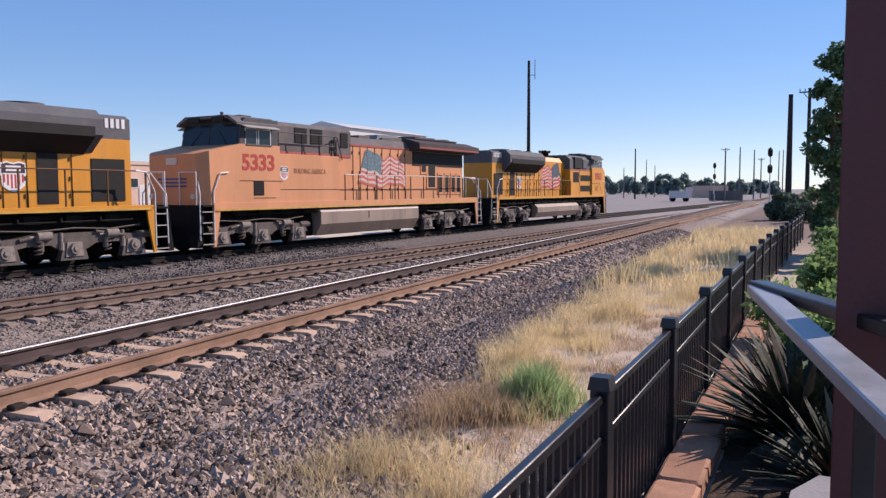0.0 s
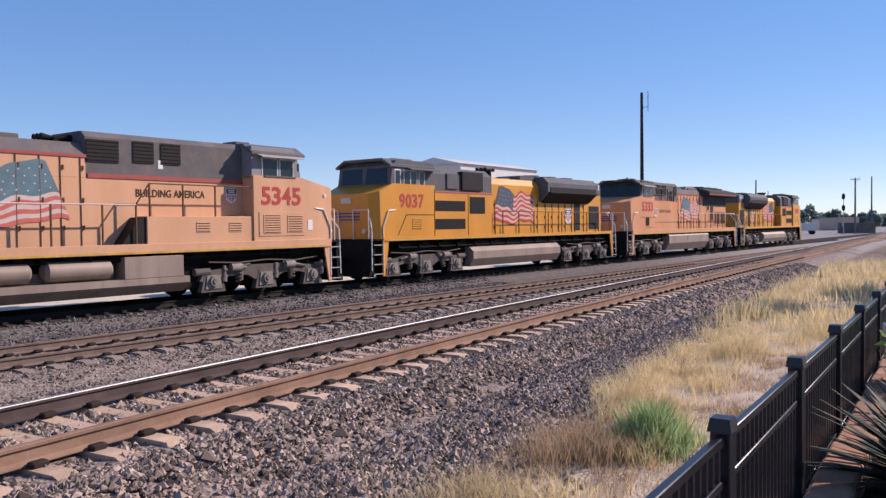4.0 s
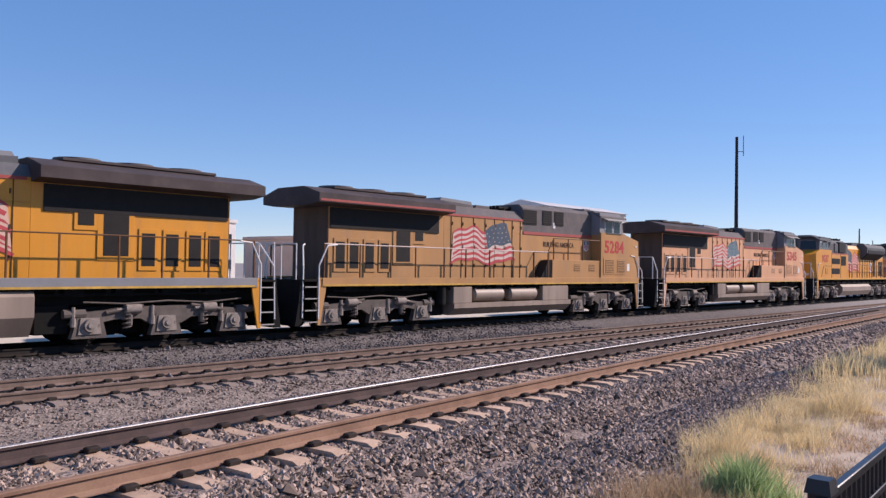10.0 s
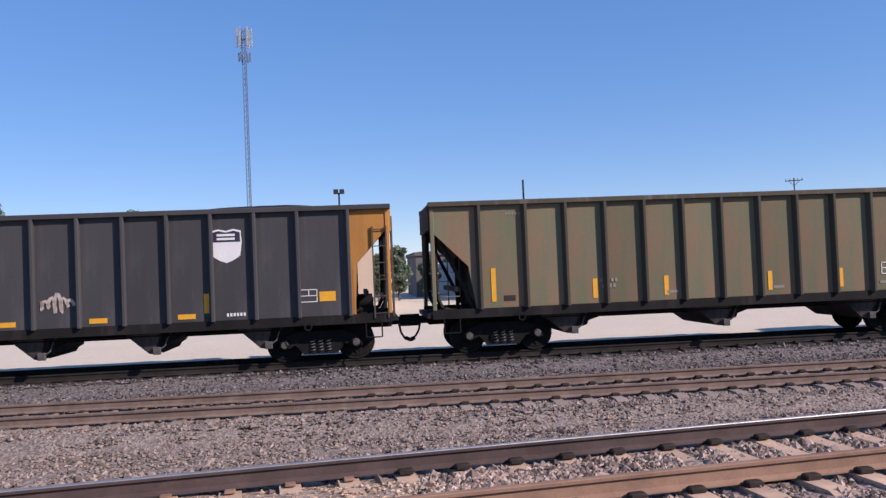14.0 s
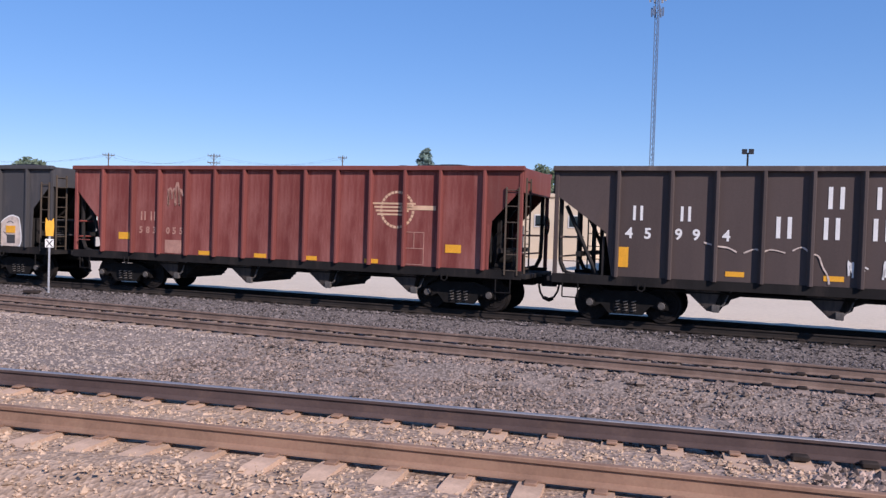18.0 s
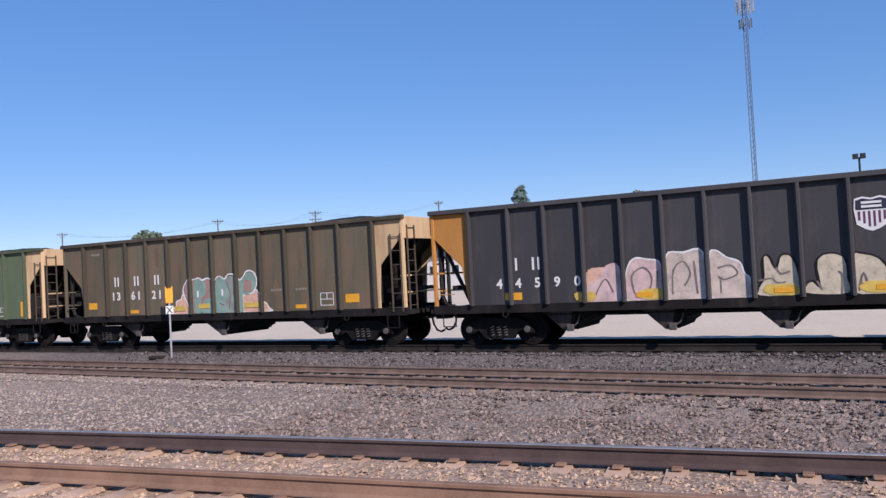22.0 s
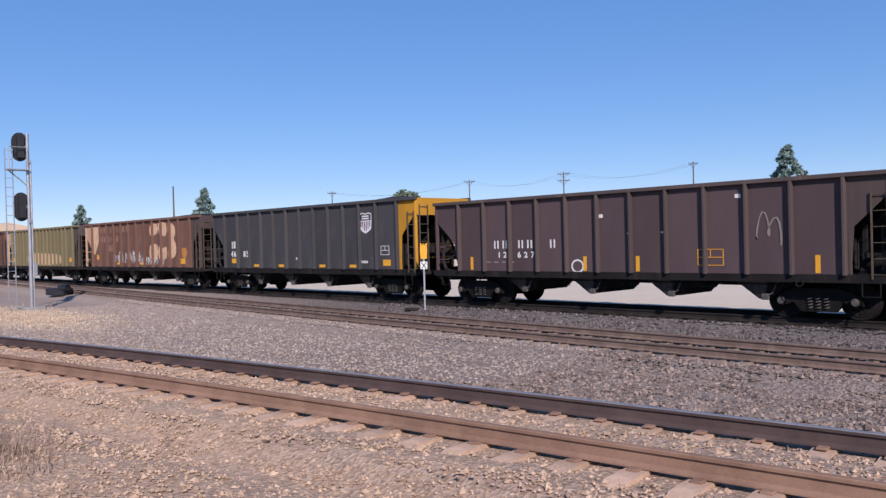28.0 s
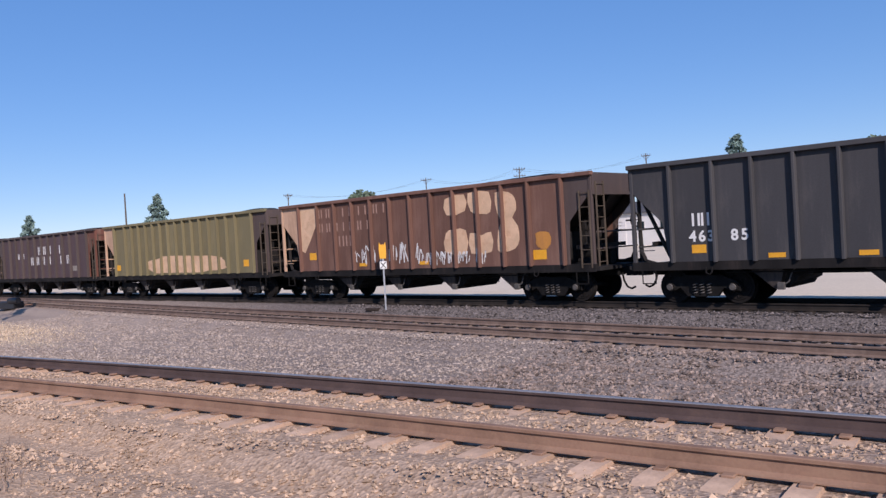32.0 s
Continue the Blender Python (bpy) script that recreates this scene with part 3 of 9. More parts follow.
def coupler_shape():
    s = Shape().box(-0.9, -0.25, -0.09, 0.09, -0.1, 0.1, 0.03)
    s.prism([(-0.3, -0.16), (0.02, -0.2), (0.1, -0.06), (-0.02, 0.0), (0.06, 0.12), (0.0, 0.2), (-0.2, 0.17), (-0.3, 0.1)], "z", -0.15, 0.15)
    return s


def hose_shape():
    return Shape().tube([(0, 0, 0), (0.05, 0, -0.25), (0.15, 0, -0.42), (0.3, 0, -0.48), (0.42, 0, -0.42)], 0.03, 7)


def freight_truck(parent, x):
    def frame_shape():
        s = Shape()
        for sy in (-1,):
            y = sy * 1.0
            s.prism([(-1.05, 0.5), (-0.95, 0.62), (-0.5, 0.78), (0.5, 0.78), (0.95, 0.62), (1.05, 0.5), (1.05, 0.36), (0.78, 0.36), (0.62, 0.44), (0.42, 0.2), (-0.42, 0.2), (-0.62, 0.44), (-0.78, 0.36), (-1.05, 0.36)], "y", y - 0.07, y + 0.07)
            for e in (-0.89, 0.89):
                s.cyl((e, y - sy * 0.05, 0.46), (e, y + sy * 0.16, 0.46), 0.13, 0.12, n=10)
        return s

    def spring_shape():
        """One coil spring."""
        return Shape().pipe([(0.06 * math.cos(a * 1.2), -1.06 + 0.06 * math.sin(a * 1.2), 0.24 + 0.0145 * a) for a in range(22)], 0.018, 5)
    t = part("truck", kept("truck_bolster", lambda: Shape().box(-0.22, 0.22, -1.05, 1.05, 0.5, 0.72, 0.04)), M_TRUCKDARK, parent, "dusty cast steel bogie", at=Matrix.Translation((x, 0, 0)))
    for turn in (0, math.pi):
        part("side_frame", kept("truck", frame_shape), M_TRUCKDARK, t, at=Matrix.Rotation(turn, 4, "Z"))
        for e in (-0.2, 0.0, 0.2):
            part("spring", kept("spring", spring_shape), M_SPRING, t, "grey coil spring", at=Matrix.Rotation(turn, 4, "Z") @ Matrix.Translation((e, 0, 0)))
        for e in (-0.89, 0.89):
            part("bearing_cap", kept("bearing_cap", lambda: Shape().cyl((0, -1.15, 0.46), (0, -1.2, 0.46), 0.1, 0.08, n=10)), M_SPRING, t, at=Matrix.Rotation(turn, 4, "Z") @ Matrix.Translation((e, 0, 0)))
    for e in (-0.89, 0.89):
        w = part("wheelset", kept("wheelset", lambda: wheelset_shape(0.457)), M_WHEEL, t)
        ROLLING.append((w, (e, 0, 0.457), 0.457, 1))
    return t


M_TRUCKDARK = surface("bogie_dark", (0.012, 0.011, 0.0105), 0.8, var=0.3, scale=3.0, dirt=((0.05, 0.043, 0.039), 0.15, 5.0))
HALF, RIBL, RIBR = 7.58, 6.33, 6.54


def load_shape(seed, heap=0.6):
    s = Shape()
    nx, ny = 44, 9
    verts = []
    for i in range(nx + 1):
        for j in range(ny + 1):
            x, y = -7.3 + 14.6 * i / nx, -1.36 + 2.72 * j / ny
            e = min(1.0, (7.3 - abs(x)) / 1.8) * (0.62 + 0.06 * x) * (1 - (abs(y) / 1.36) ** 2.6 * 0.85)
            z = 3.6 + heap * max(0.0, e) * (0.88 + 0.16 * noise.noise(Vector((x * 0.3, y * 0.5, seed * 3.7)))) + 0.03 * noise.noise(Vector((x * 3, y * 3, seed)))
            verts.append((x, y, z))
    faces = [(i * (ny + 1) + j, (i + 1) * (ny + 1) + j, (i + 1) * (ny + 1) + j + 1, i * (ny + 1) + j + 1) for i in range(nx) for j in range(ny)]
    return s.add(verts, faces)


def raise_body(vehicle, k):
    """Sets the body's height over the bogies."""
    m = Matrix.Translation((0, 0, 1)) @ Matrix.Diagonal((1, 1, k, 1)) @ Matrix.Translation((0, 0, -1))
    for ob in list(vehicle.children):
        if ob.name.split(".")[0] in ("truck", "coupler"):
            continue
        ob.matrix_basis = m @ ob.matrix_basis


def ladder_shape(h, w=0.42, n=8):
    s = Shape()
    for a in (0, w):
        s.box(a - 0.018, a + 0.018, -0.02, 0.02, 0, h)
    for k in range(n):
        z = 0.12 + (h - 0.2) * k / (n - 1)
        s.cyl((0, 0, z), (w, 0, z), 0.014, n=6)
    return s


def hopper(name, label, side, rib, end_r, end_l, bays=13, pockets=4, seed=1, mounded=True, left=RIBL, shift=0.0):
    """An open-top ribbed coal hopper, its near side towards -y, at the origin on the rails."""
    car = thing(name, Matrix(), label, "hopper car", "coal hopper cars of the train")
    # the bays at the ends are wider than the rest
    inner = [-5.13 + shift + 10.42 * i / (bays - 2) for i in range(bays - 1)]
    ribs = [-left, *inner, RIBR]
    part("centre_sill", kept("centre_sill", lambda: Shape().box(-7.6, 7.6, -0.22, 0.22, 0.74, 1.08, 0.03)), M_BLACK, car)
    for sy in (-1, 1):
        part("side_sill", kept("side_sill", lambda: Shape().prism([(-0.1, 0.94), (0.05, 0.94), (0.07, 1.0), (0.07, 1.17), (-0.1, 1.17)], "x", -HALF, HALF)), M_SILL, car, at=Matrix.Translation((0, sy * 1.36, 0)))
        part("top_chord", kept("top_chord", lambda: Shape().box(-HALF - 0.03, HALF + 0.03, -0.08, 0.1, 3.77, 3.9, 0.03)), rib, car, at=Matrix.Translation((0, sy * 1.46, 0)))
        for x in ribs:
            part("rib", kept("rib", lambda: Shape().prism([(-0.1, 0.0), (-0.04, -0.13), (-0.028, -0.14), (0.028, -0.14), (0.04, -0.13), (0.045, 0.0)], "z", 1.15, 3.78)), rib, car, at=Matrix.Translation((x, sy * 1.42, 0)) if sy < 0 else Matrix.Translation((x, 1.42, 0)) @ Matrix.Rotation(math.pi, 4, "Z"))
        for x, x1 in zip(ribs, ribs[1:]):
            wide = x1 - x
            part("side_panel", kept(("side_panel", round(wide, 3)), lambda: Shape().add(
                [(wide * i / 6, -0.009 * math.sin(math.pi * i / 6), z) for z in (1.16, 1.9, 2.6, 3.2, 3.8) for i in range(7)] + [(wide * i / 6, 0.02, z) for z in (1.16, 3.8) for i in (0, 6)],
                [(k * 7 + i, k * 7 + i + 1, k * 7 + i + 8, k * 7 + i + 7) for k in range(4) for i in range(6)] + [(35, 36, 38, 37)])),
                side, car, at=Matrix.Translation((x, sy * 1.42, 0)) if sy < 0 else Matrix.Translation((x1, 1.42, 0)) @ Matrix.Rotation(math.pi, 4, "Z"))
        for sx, paint, r in ((-1, end_l, left), (1, end_r, RIBR)):
            part("end_gusset", kept(("end_gusset", sx, r), lambda: Shape().prism([(sx * r, 3.8), (sx * HALF, 3.8), (sx * HALF, 3.36 if sx > 0 else 3.2), (sx * (r + (0.2 if sx > 0 else 0.3)), 2.45 if sx > 0 else 2.25), (sx * (r + 0.12), 1.14), (sx * r, 1.14)], "y", -0.015, 0.015)), paint, car, at=Matrix.Translation((0, sy * 1.41, 0)))
            part("corner_post", kept("corner_post", lambda: Shape().box(-0.05, 0.05, -0.05, 0.05, 1.05, 3.78, 0.02)), paint, car, at=Matrix.Translation((sx * (HALF - 0.06), sy * 1.4, 0)))
            part("edge_post", kept("edge_post", lambda: Shape().box(-0.035, 0.035, -0.03, 0.03, 1.1, 2.35, 0.015)), paint, car, at=Matrix.Translation((sx * (r + 0.1), sy * 1.4, 0)))
            part("end_brace", kept(("end_brace", sx), lambda: Shape().tube([(sx * 6.95, 0, 1.1), (sx * 7.3, 0, 1.2), (sx * 7.42, 0, 1.45), (sx * 7.44, 0, 2.0), (sx * 7.44, 0, 3.25)], 0.06)), M_ENDGRIMESHADE, car, "bent pipe at the corner", at=Matrix.Translation((0, sy * 1.2, 0)))
    for sx, paint in ((-1, end_l), (1, end_r)):
        part("slope_sheet", kept(("slope_sheet", sx), lambda: Shape().prism([(sx * 7.4, 3.55), (sx * 4.9, 1.15), (sx * 4.85, 1.2), (sx * 7.36, 3.6)], "y", -1.4, 1.4)), M_SLOPE, car, "dark grimy slope sheet")
        # the left plate faces away from the sun: its shade is painted on
        part("end_plate", kept(("end_plate", sx), lambda: Shape().box(sx * HALF - 0.03, sx * HALF + 0.03, -1.42, 1.42, 3.2, 3.86, 0.02)), paint if sx > 0 else M_ENDGRIMESHADE, car)
        part("bolster_plate", kept(("bolster_plate", sx), lambda: Shape().box(min(sx * 6.28, sx * 6.34), max(sx * 6.28, sx * 6.34), -1.36, 1.36, 1.06, 2.15, 0.01)), M_ENDGRIMESHADE, car, "grimy upright plate over the bogie")
        part("end_frame", kept(("end_frame", sx), lambda: Shape().box(sx * 6.95 - 0.05, sx * 6.95 + 0.05, -1.36, 1.36, 1.62, 1.74).box(sx * 6.7 - 0.05, sx * 6.7 + 0.05, -0.6, -0.5, 1.06, 2.5).box(sx * 6.7 - 0.05, sx * 6.7 + 0.05, 0.5, 0.6, 1.06, 2.5)), M_ENDGRIMESHADE, car, "grimy braces under the slope sheet")
        if sx < 0:
            for sy in (-1, 1):
                part("end_strut", kept("end_strut", lambda: Shape().cyl((-6.45, 0, 1.1), (-7.3, 0, 2.9), 0.055, n=6)), M_ENDGRIMESHADE, car, at=Matrix.Translation((0, sy * 1.2, 0)))
        part("slope_stiffener", kept(("slope_stiffener", sx), lambda: Shape().prism([(sx * 4.95, 1.08), (sx * 5.6, 1.08), (sx * 7.38, 3.3), (sx * 7.2, 3.4)], "y", -0.03, 0.03)), M_ENDGRIMESHADE, car)
        part("end_sill", kept(("end_sill", sx), lambda: Shape().box(min(sx * 6.4, sx * 7.72), max(sx * 6.4, sx * 7.72), -1.42, 1.42, 0.96, 1.08, 0.02)), M_ENDGRIMESHADE, car)
        part("end_rail", kept(("end_rail", sx), lambda: Shape().cyl((sx * 7.4, -1.38, 2.1), (sx * 7.4, 1.38, 2.1), 0.03, n=6).cyl((sx * 7.4, -1.38, 1.6), (sx * 7.4, 1.38, 1.6), 0.025, n=6)), paint, car)
        c = part("coupler", kept("coupler", coupler_shape), M_TRUCKDARK, car, at=Matrix.Translation((sx * 8.13, 0, 0.88)) @ Matrix.Rotation(0 if sx > 0 else math.pi, 4, "Z"))
        part("air_hose", kept("air_hose", hose_shape), M_BLACK, c, at=Matrix.Translation((-0.35, -0.3, -0.05)))
        freight_truck(car, sx * 5.75)
    part("ladder", kept("side_ladder", lambda: ladder_shape(2.3, 0.34, 6)), M_LADDER, car, at=Matrix.Translation((7.14, -1.47, 1.05)))
    part("ladder", kept("ladder", lambda: ladder_shape(2.75)), end_l, car, at=Matrix.Translation((-6.85, 1.47, 1.0)) @ Matrix.Rotation(math.pi, 4, "Z"))
    part("ladder", kept("end_ladder", lambda: ladder_shape(2.5)), M_LADDER, car, at=Matrix.Translation((7.63, -1.3, 1.1)) @ Matrix.Rotation(math.pi / 2, 4, "Z"))
    part("grab_iron", kept("grab_iron", lambda: Shape().tube([(0, 0, 0), (0, -0.07, 0), (0.45, -0.07, 0), (0.45, 0, 0)], 0.014)), end_l, car, at=Matrix.Translation((-7.35, -1.44, 1.5)))
    part("step", kept("step", lambda: Shape().tube([(0, 0, 0), (0, 0, -0.42), (0.4, 0, -0.42), (0.4, 0, 0)], 0.018)), M_TRUCKDARK, car, at=Matrix.Translation((6.9, -1.44, 1.0)))
    part("step", kept("step", None), M_TRUCKDARK, car, at=Matrix.Translation((-7.3, -1.44, 1.0)))
    b = part("brake_cylinder", kept("brake_cylinder", lambda: Shape().cyl((6.75, -0.5, 1.45), (7.1, -0.5, 1.45), 0.2, n=12)), M_TRUCKDARK, car)
    part("brake_valve", kept("brake_valve", lambda: Shape().box(6.8, 7.15, 0.1, 0.45, 1.06, 1.55, 0.04)), M_TRUCKDARK, car)
    part("air_reservoir", kept("hopper_reservoir", lambda: Shape().cyl((6.75, -1.0, 1.25), (7.2, -1.0, 1.25), 0.1, n=8)), M_TRUCKDARK, car)
    part("bracket", kept("brake_bracket", lambda: Shape().box(6.65, 6.95, -1.2, -0.7, 1.06, 1.2, 0.02)), M_TRUCKDARK, car)
    part("hand_wheel", kept("hand_wheel", lambda: Shape().tube([(0, 0.24 * math.cos(k * math.tau / 16), 0.24 * math.sin(k * math.tau / 16)) for k in range(17)], 0.022, 5).cyl((0, -0.24, 0), (0, 0.24, 0), 0.015, n=5).cyl((0, 0, -0.24), (0, 0, 0.24), 0.015, n=5).cyl((-0.3, 0, 0), (0.02, 0, 0), 0.03, n=6)), M_TRUCKDARK, b, at=Matrix.Translation((7.7, 0.75, 2.4)))
    for i in range(pockets):
        xc = -3.8 + 2.69 * i if pockets == 4 else -4.1 + 4.1 * i
        k = 0.8 if pockets == 4 else 1.0
        chute = part("discharge_chute", kept(("chute", pockets), lambda: Shape().add(
            [(-0.75 * k, -1.3, 1.0), (0.42 * k, -1.3, 1.0), (0.42 * k, 1.3, 1.0), (-0.75 * k, 1.3, 1.0), (0.0, -1.12, 0.42), (0.14, -1.12, 0.4), (0.14, 1.12, 0.4), (0.0, 1.12, 0.42)],
            [(3, 2, 1, 0), (4, 5, 6, 7), (0, 1, 5, 4), (1, 2, 6, 5), (2, 3, 7, 6), (3, 0, 4, 7)])), M_CHUTE, car, "dusty grey wedge of a discharge chute", at=Matrix.Translation((xc, 0, 0)))
        part("door_gear", kept(("door_gear", pockets), lambda: Shape().prism([(0.1, 0.46), (0.3, 0.42), (0.36, 0.52), (0.62 * k, 0.6), (0.66 * k, 0.7), (0.98 * k, 0.8), (1.06 * k, 0.98), (0.2, 0.98)], "y", -0.95, 0.95)), M_POCKET, chute, "black gear of the hinged door")
        part("door_shaft", kept(("door_shaft", pockets), lambda: Shape().cyl((0.2, -1.22, 0.5), (0.2, 1.22, 0.5), 0.035, n=6).box(0.12, 0.3, -1.26, -1.16, 0.4, 0.58, 0.02).tube([(0.24, -1.21, 0.5), (0.4, -1.21, 0.6), (0.5, -1.21, 0.86), (0.62, -1.21, 0.98)], 0.02)), M_SPRING, chute)
    part("brake_rod", kept("brake_rod", lambda: Shape().cyl((-5, -1.25, 0.86), (5, -1.25, 0.86), 0.022, n=6)), M_BLACK, car)
    for sx in (-1, 1):
        part("tie_down_hook", kept("hook", lambda: Shape().tube([(0, 0, 0), (0, 0, -0.16), (0.09, 0, -0.2), (0.16, 0, -0.14), (0.16, 0, 0)], 0.02)), M_TRUCKDARK, car, at=Matrix.Translation((sx * 5.4, -1.52, 1.02)))
    if mounded:
        part("coal_load", load_shape(seed, {2: 0.56, 3: 0.78}.get(seed, 0.55)), M_COAL, car, "heaped black coal")
    return car


M_SLOPE = surface("slope_grimy", (0.045, 0.036, 0.031), 0.75, var=0.3, scale=1.5, dirt=((0.13, 0.08, 0.05), 0.25, 2.0), streak=True)
# grime on the end parts, darkened further to stand in for shade
M_ENDGRIMESHADE = surface("end_grime_and_shade", (0.022, 0.02, 0.019), 0.8, var=0.35, scale=1.5, dirt=((0.08, 0.06, 0.05), 0.25, 2.0), streak=True)
M_CHUTE = surface("chute_dusty", (0.05, 0.044, 0.041), 0.75, var=0.3, scale=1.5, dirt=((0.12, 0.095, 0.08), 0.4, 3.0), streak=True)
M_SILL = surface("sill_near_black", (0.016, 0.0145, 0.014), 0.8, var=0.35, scale=1.5, dirt=((0.06, 0.045, 0.038), 0.25, 2.0), streak=True)
M_LADDER = surface("ladder_grimy", (0.10, 0.078, 0.058), 0.75, var=0.3, scale=2.0, dirt=((0.07, 0.055, 0.045), 0.4, 4.0))
M_SPRING = surface("spring_grey", (0.10, 0.093, 0.087), 0.7, var=0.3, scale=5.0, dirt=((0.05, 0.045, 0.04), 0.3, 8.0))
M_POCKET = surface("pocket_dark", (0.02, 0.019, 0.018), 0.75, var=0.3, scale=2.0, dirt=((0.07, 0.06, 0.054), 0.25, 3.0), streak=True)
PLANE = -1.433         # just proud of the bulging panels


def mark(car, name, x, z, w, h, material, label="", lift=0.0):
    """A flat painted patch or reflector on the near side."""
    return part(name, kept(("mark", round(w, 2), round(h, 2)), lambda: Shape().box(-w / 2, w / 2, -0.004, 0.004, -h / 2, h / 2)), material, car, label, at=Matrix.Translation((x, PLANE - lift, z)))


def bars(car, name, x0, z0, n, w, h, pitch, material, label="", strokes=""):
    """Letters of a company's name as plain upright bars: small ones in one patch, a large letter as one or two bars."""
    s = Shape()
    for i in range(n):
        if h < 0.25:
            s.box(i * pitch - w / 2, i * pitch + w / 2, -0.004, 0.004, -h / 2, h / 2)
            continue
        two = strokes[i:i + 1] != "1"
        t = h * 0.09

        def block():
            b = Shape()
            for e in (-h * 0.24, h * 0.24) if two else (0.0,):
                b.box(e - t, e + t, -0.004, 0.004, -h / 2, h / 2)
            return b
        part(name, kept(("letter_bars", round(h, 2), two), block), material, car, label, at=Matrix.Translation((x0 + i * pitch, PLANE, z0)))
    if h < 0.25:
        part(name, s, material, car, label, at=Matrix.Translation((x0, PLANE, z0)))["kind"] = "stuff"


def words(car, name, string, x, z, size, material, y=PLANE, turn=0.0, width=0.0):
    return part(name, text_mesh(string, size, width), material, car, at=Matrix.Translation((x, y, z)) @ Matrix.Rotation(turn, 4, "Z"))


def digits(car, string, x0, pitch, z, size, material):
    for i, ch in enumerate(string):
        if ch != " ":
            words(car, "painted_digit", ch, x0 + i * pitch, z, size, material)


def shield(parent, x, y, z, h, turn, striped=True, faded=False):
    """The railway's emblem as a plain shield: blue top over upright red stripes on white."""
    w = h * 0.42
    at = Matrix.Translation((x, y, z)) @ Matrix.Rotation(turn, 4, "Z")
    out = [(-w, h * 0.42), (-w * 0.5, h * 0.47), (0, h * 0.42), (w * 0.5, h * 0.47), (w, h * 0.42), (w * 1.05, h * 0.1), (w * 0.92, -h * 0.3), (w * 0.45, -h * 0.43), (0, -h * 0.5), (-w * 0.45, -h * 0.43), (-w * 0.92, -h * 0.3), (-w * 1.05, h * 0.1)]
    e = part("emblem", kept(("emblem", h), lambda: Shape().prism(out, "y", -0.003, 0.003)), M_WHITE, parent, "plain shield emblem", at=at)
    top = [(-w * 0.93, h * 0.37), (-w * 0.5, h * 0.42), (0, h * 0.37), (w * 0.5, h * 0.42), (w * 0.93, h * 0.37), (w * 0.95, h * 0.1), (-w * 0.95, h * 0.1)]
    part("emblem_top", kept(("emblem_top", h), lambda: Shape().prism(top, "y", -0.006, 0.001)), M_NAVY, e)
    for k in (0.3, 0.19):
        part("emblem_bar", kept(("emblem_bar", h), lambda: Shape().box(-w * 0.6, w * 0.6, -0.009, 0.0, -h * 0.032, h * 0.032)), M_WHITE, e, at=Matrix.Translation((0, 0, h * k)))
    if striped:
        s = Shape()
        for k in range(6):
            xx = w * (-0.75 + 0.3 * k)
            s.box(xx - w * 0.075, xx + w * 0.075, -0.006, 0.001, -h * (0.42 - 0.09 * abs(k - 2.5)), h * 0.06)
        part("emblem_stripes", s, M_PLUM if faded else M_FLAGR, e)
    return e


def scrawl(car, name, x, z, w, h, material, label, seed, loops=5, thick=0.035):
    """Sprayed loops and strokes, no letters."""
    rnd = random.Random(seed)
    s = Shape()
    pts = []
    n = loops * 10
    ph = rnd.uniform(0, 6)
    for i in range(n + 1):
        t = i / n
        pts.append((x - w / 2 + w * t + 0.28 * w / loops * math.sin(t * loops * math.tau + ph), PLANE - 0.012, z + h * 0.5 * math.sin(t * loops * math.tau * 1.03 + ph + 1.3) * (0.65 + 0.35 * math.sin(t * 9 + seed))))
    ribbon(s, pts, thick, rnd)
    return part(name, s, material, car, label)


def tagging(car, x0, x1, z, h, material, label, seed, thick=0.016):
    """A row of thin angular sprayed strokes, no letters."""
    rnd = random.Random(seed)
    x = x0
    while x < x1:
        w = h * rnd.uniform(0.5, 0.8)
        s = Shape()
        for k in range(rnd.choice((2, 3))):
            e = x + w * rnd.uniform(0.0, 0.8)
            pts = [(e, z + h * rnd.uniform(-0.55, -0.2)), (e + w * rnd.uniform(-0.1, 0.3), z + h * rnd.uniform(0.1, 0.6)), (e + w * rnd.uniform(0.1, 0.6), z + h * rnd.uniform(-0.5, 0.2))]
            ribbon(s, [(a, PLANE - 0.012, b) for a, b in smooth(pts[:rnd.choice((2, 3))], False, 3)], thick, rnd)
        part("sprayed_stroke", s, material, car, label)
        x += w * 1.05


def ribbon(s, pts, thick, rnd, closed=False):
    """A sprayed line of uneven width along points."""
    n, v = len(pts), []
    for i in range(n):
        a = pts[(i - 1) % n] if closed else pts[max(0, i - 1)]
        b = pts[(i + 1) % n] if closed else pts[min(n - 1, i + 1)]
        d = Vector((b[0] - a[0], 0, b[2] - a[2]))
        p = Vector((-d.z, 0, d.x)).normalized() * thick * rnd.uniform(0.7, 1.3)
        v += [Vector(pts[i]) - p, Vector(pts[i]) + p]
    m = n if closed else n - 1
    return s.add(v, [(2 * i, 2 * ((i + 1) % n), 2 * ((i + 1) % n) + 1, 2 * i + 1) for i in range(m)])


def smooth(pts, closed=True, k=4):
    """Rounds a coarse outline."""
    n, out = len(pts), []
    for i in range(n if closed else n - 1):
        a, b, c, d = (pts[(i + j) % n] if closed else pts[min(max(i + j, 0), n - 1)] for j in (-1, 0, 1, 2))
        for q in range(k):
            t = q / k
            out.append(tuple(0.5 * (2 * b[e] + (c[e] - a[e]) * t + (2 * a[e] - 5 * b[e] + 4 * c[e] - d[e]) * t * t + (3 * b[e] - a[e] - 3 * c[e] + d[e]) * t ** 3) for e in (0, 1)))
    return out if closed else out + [pts[-1]]


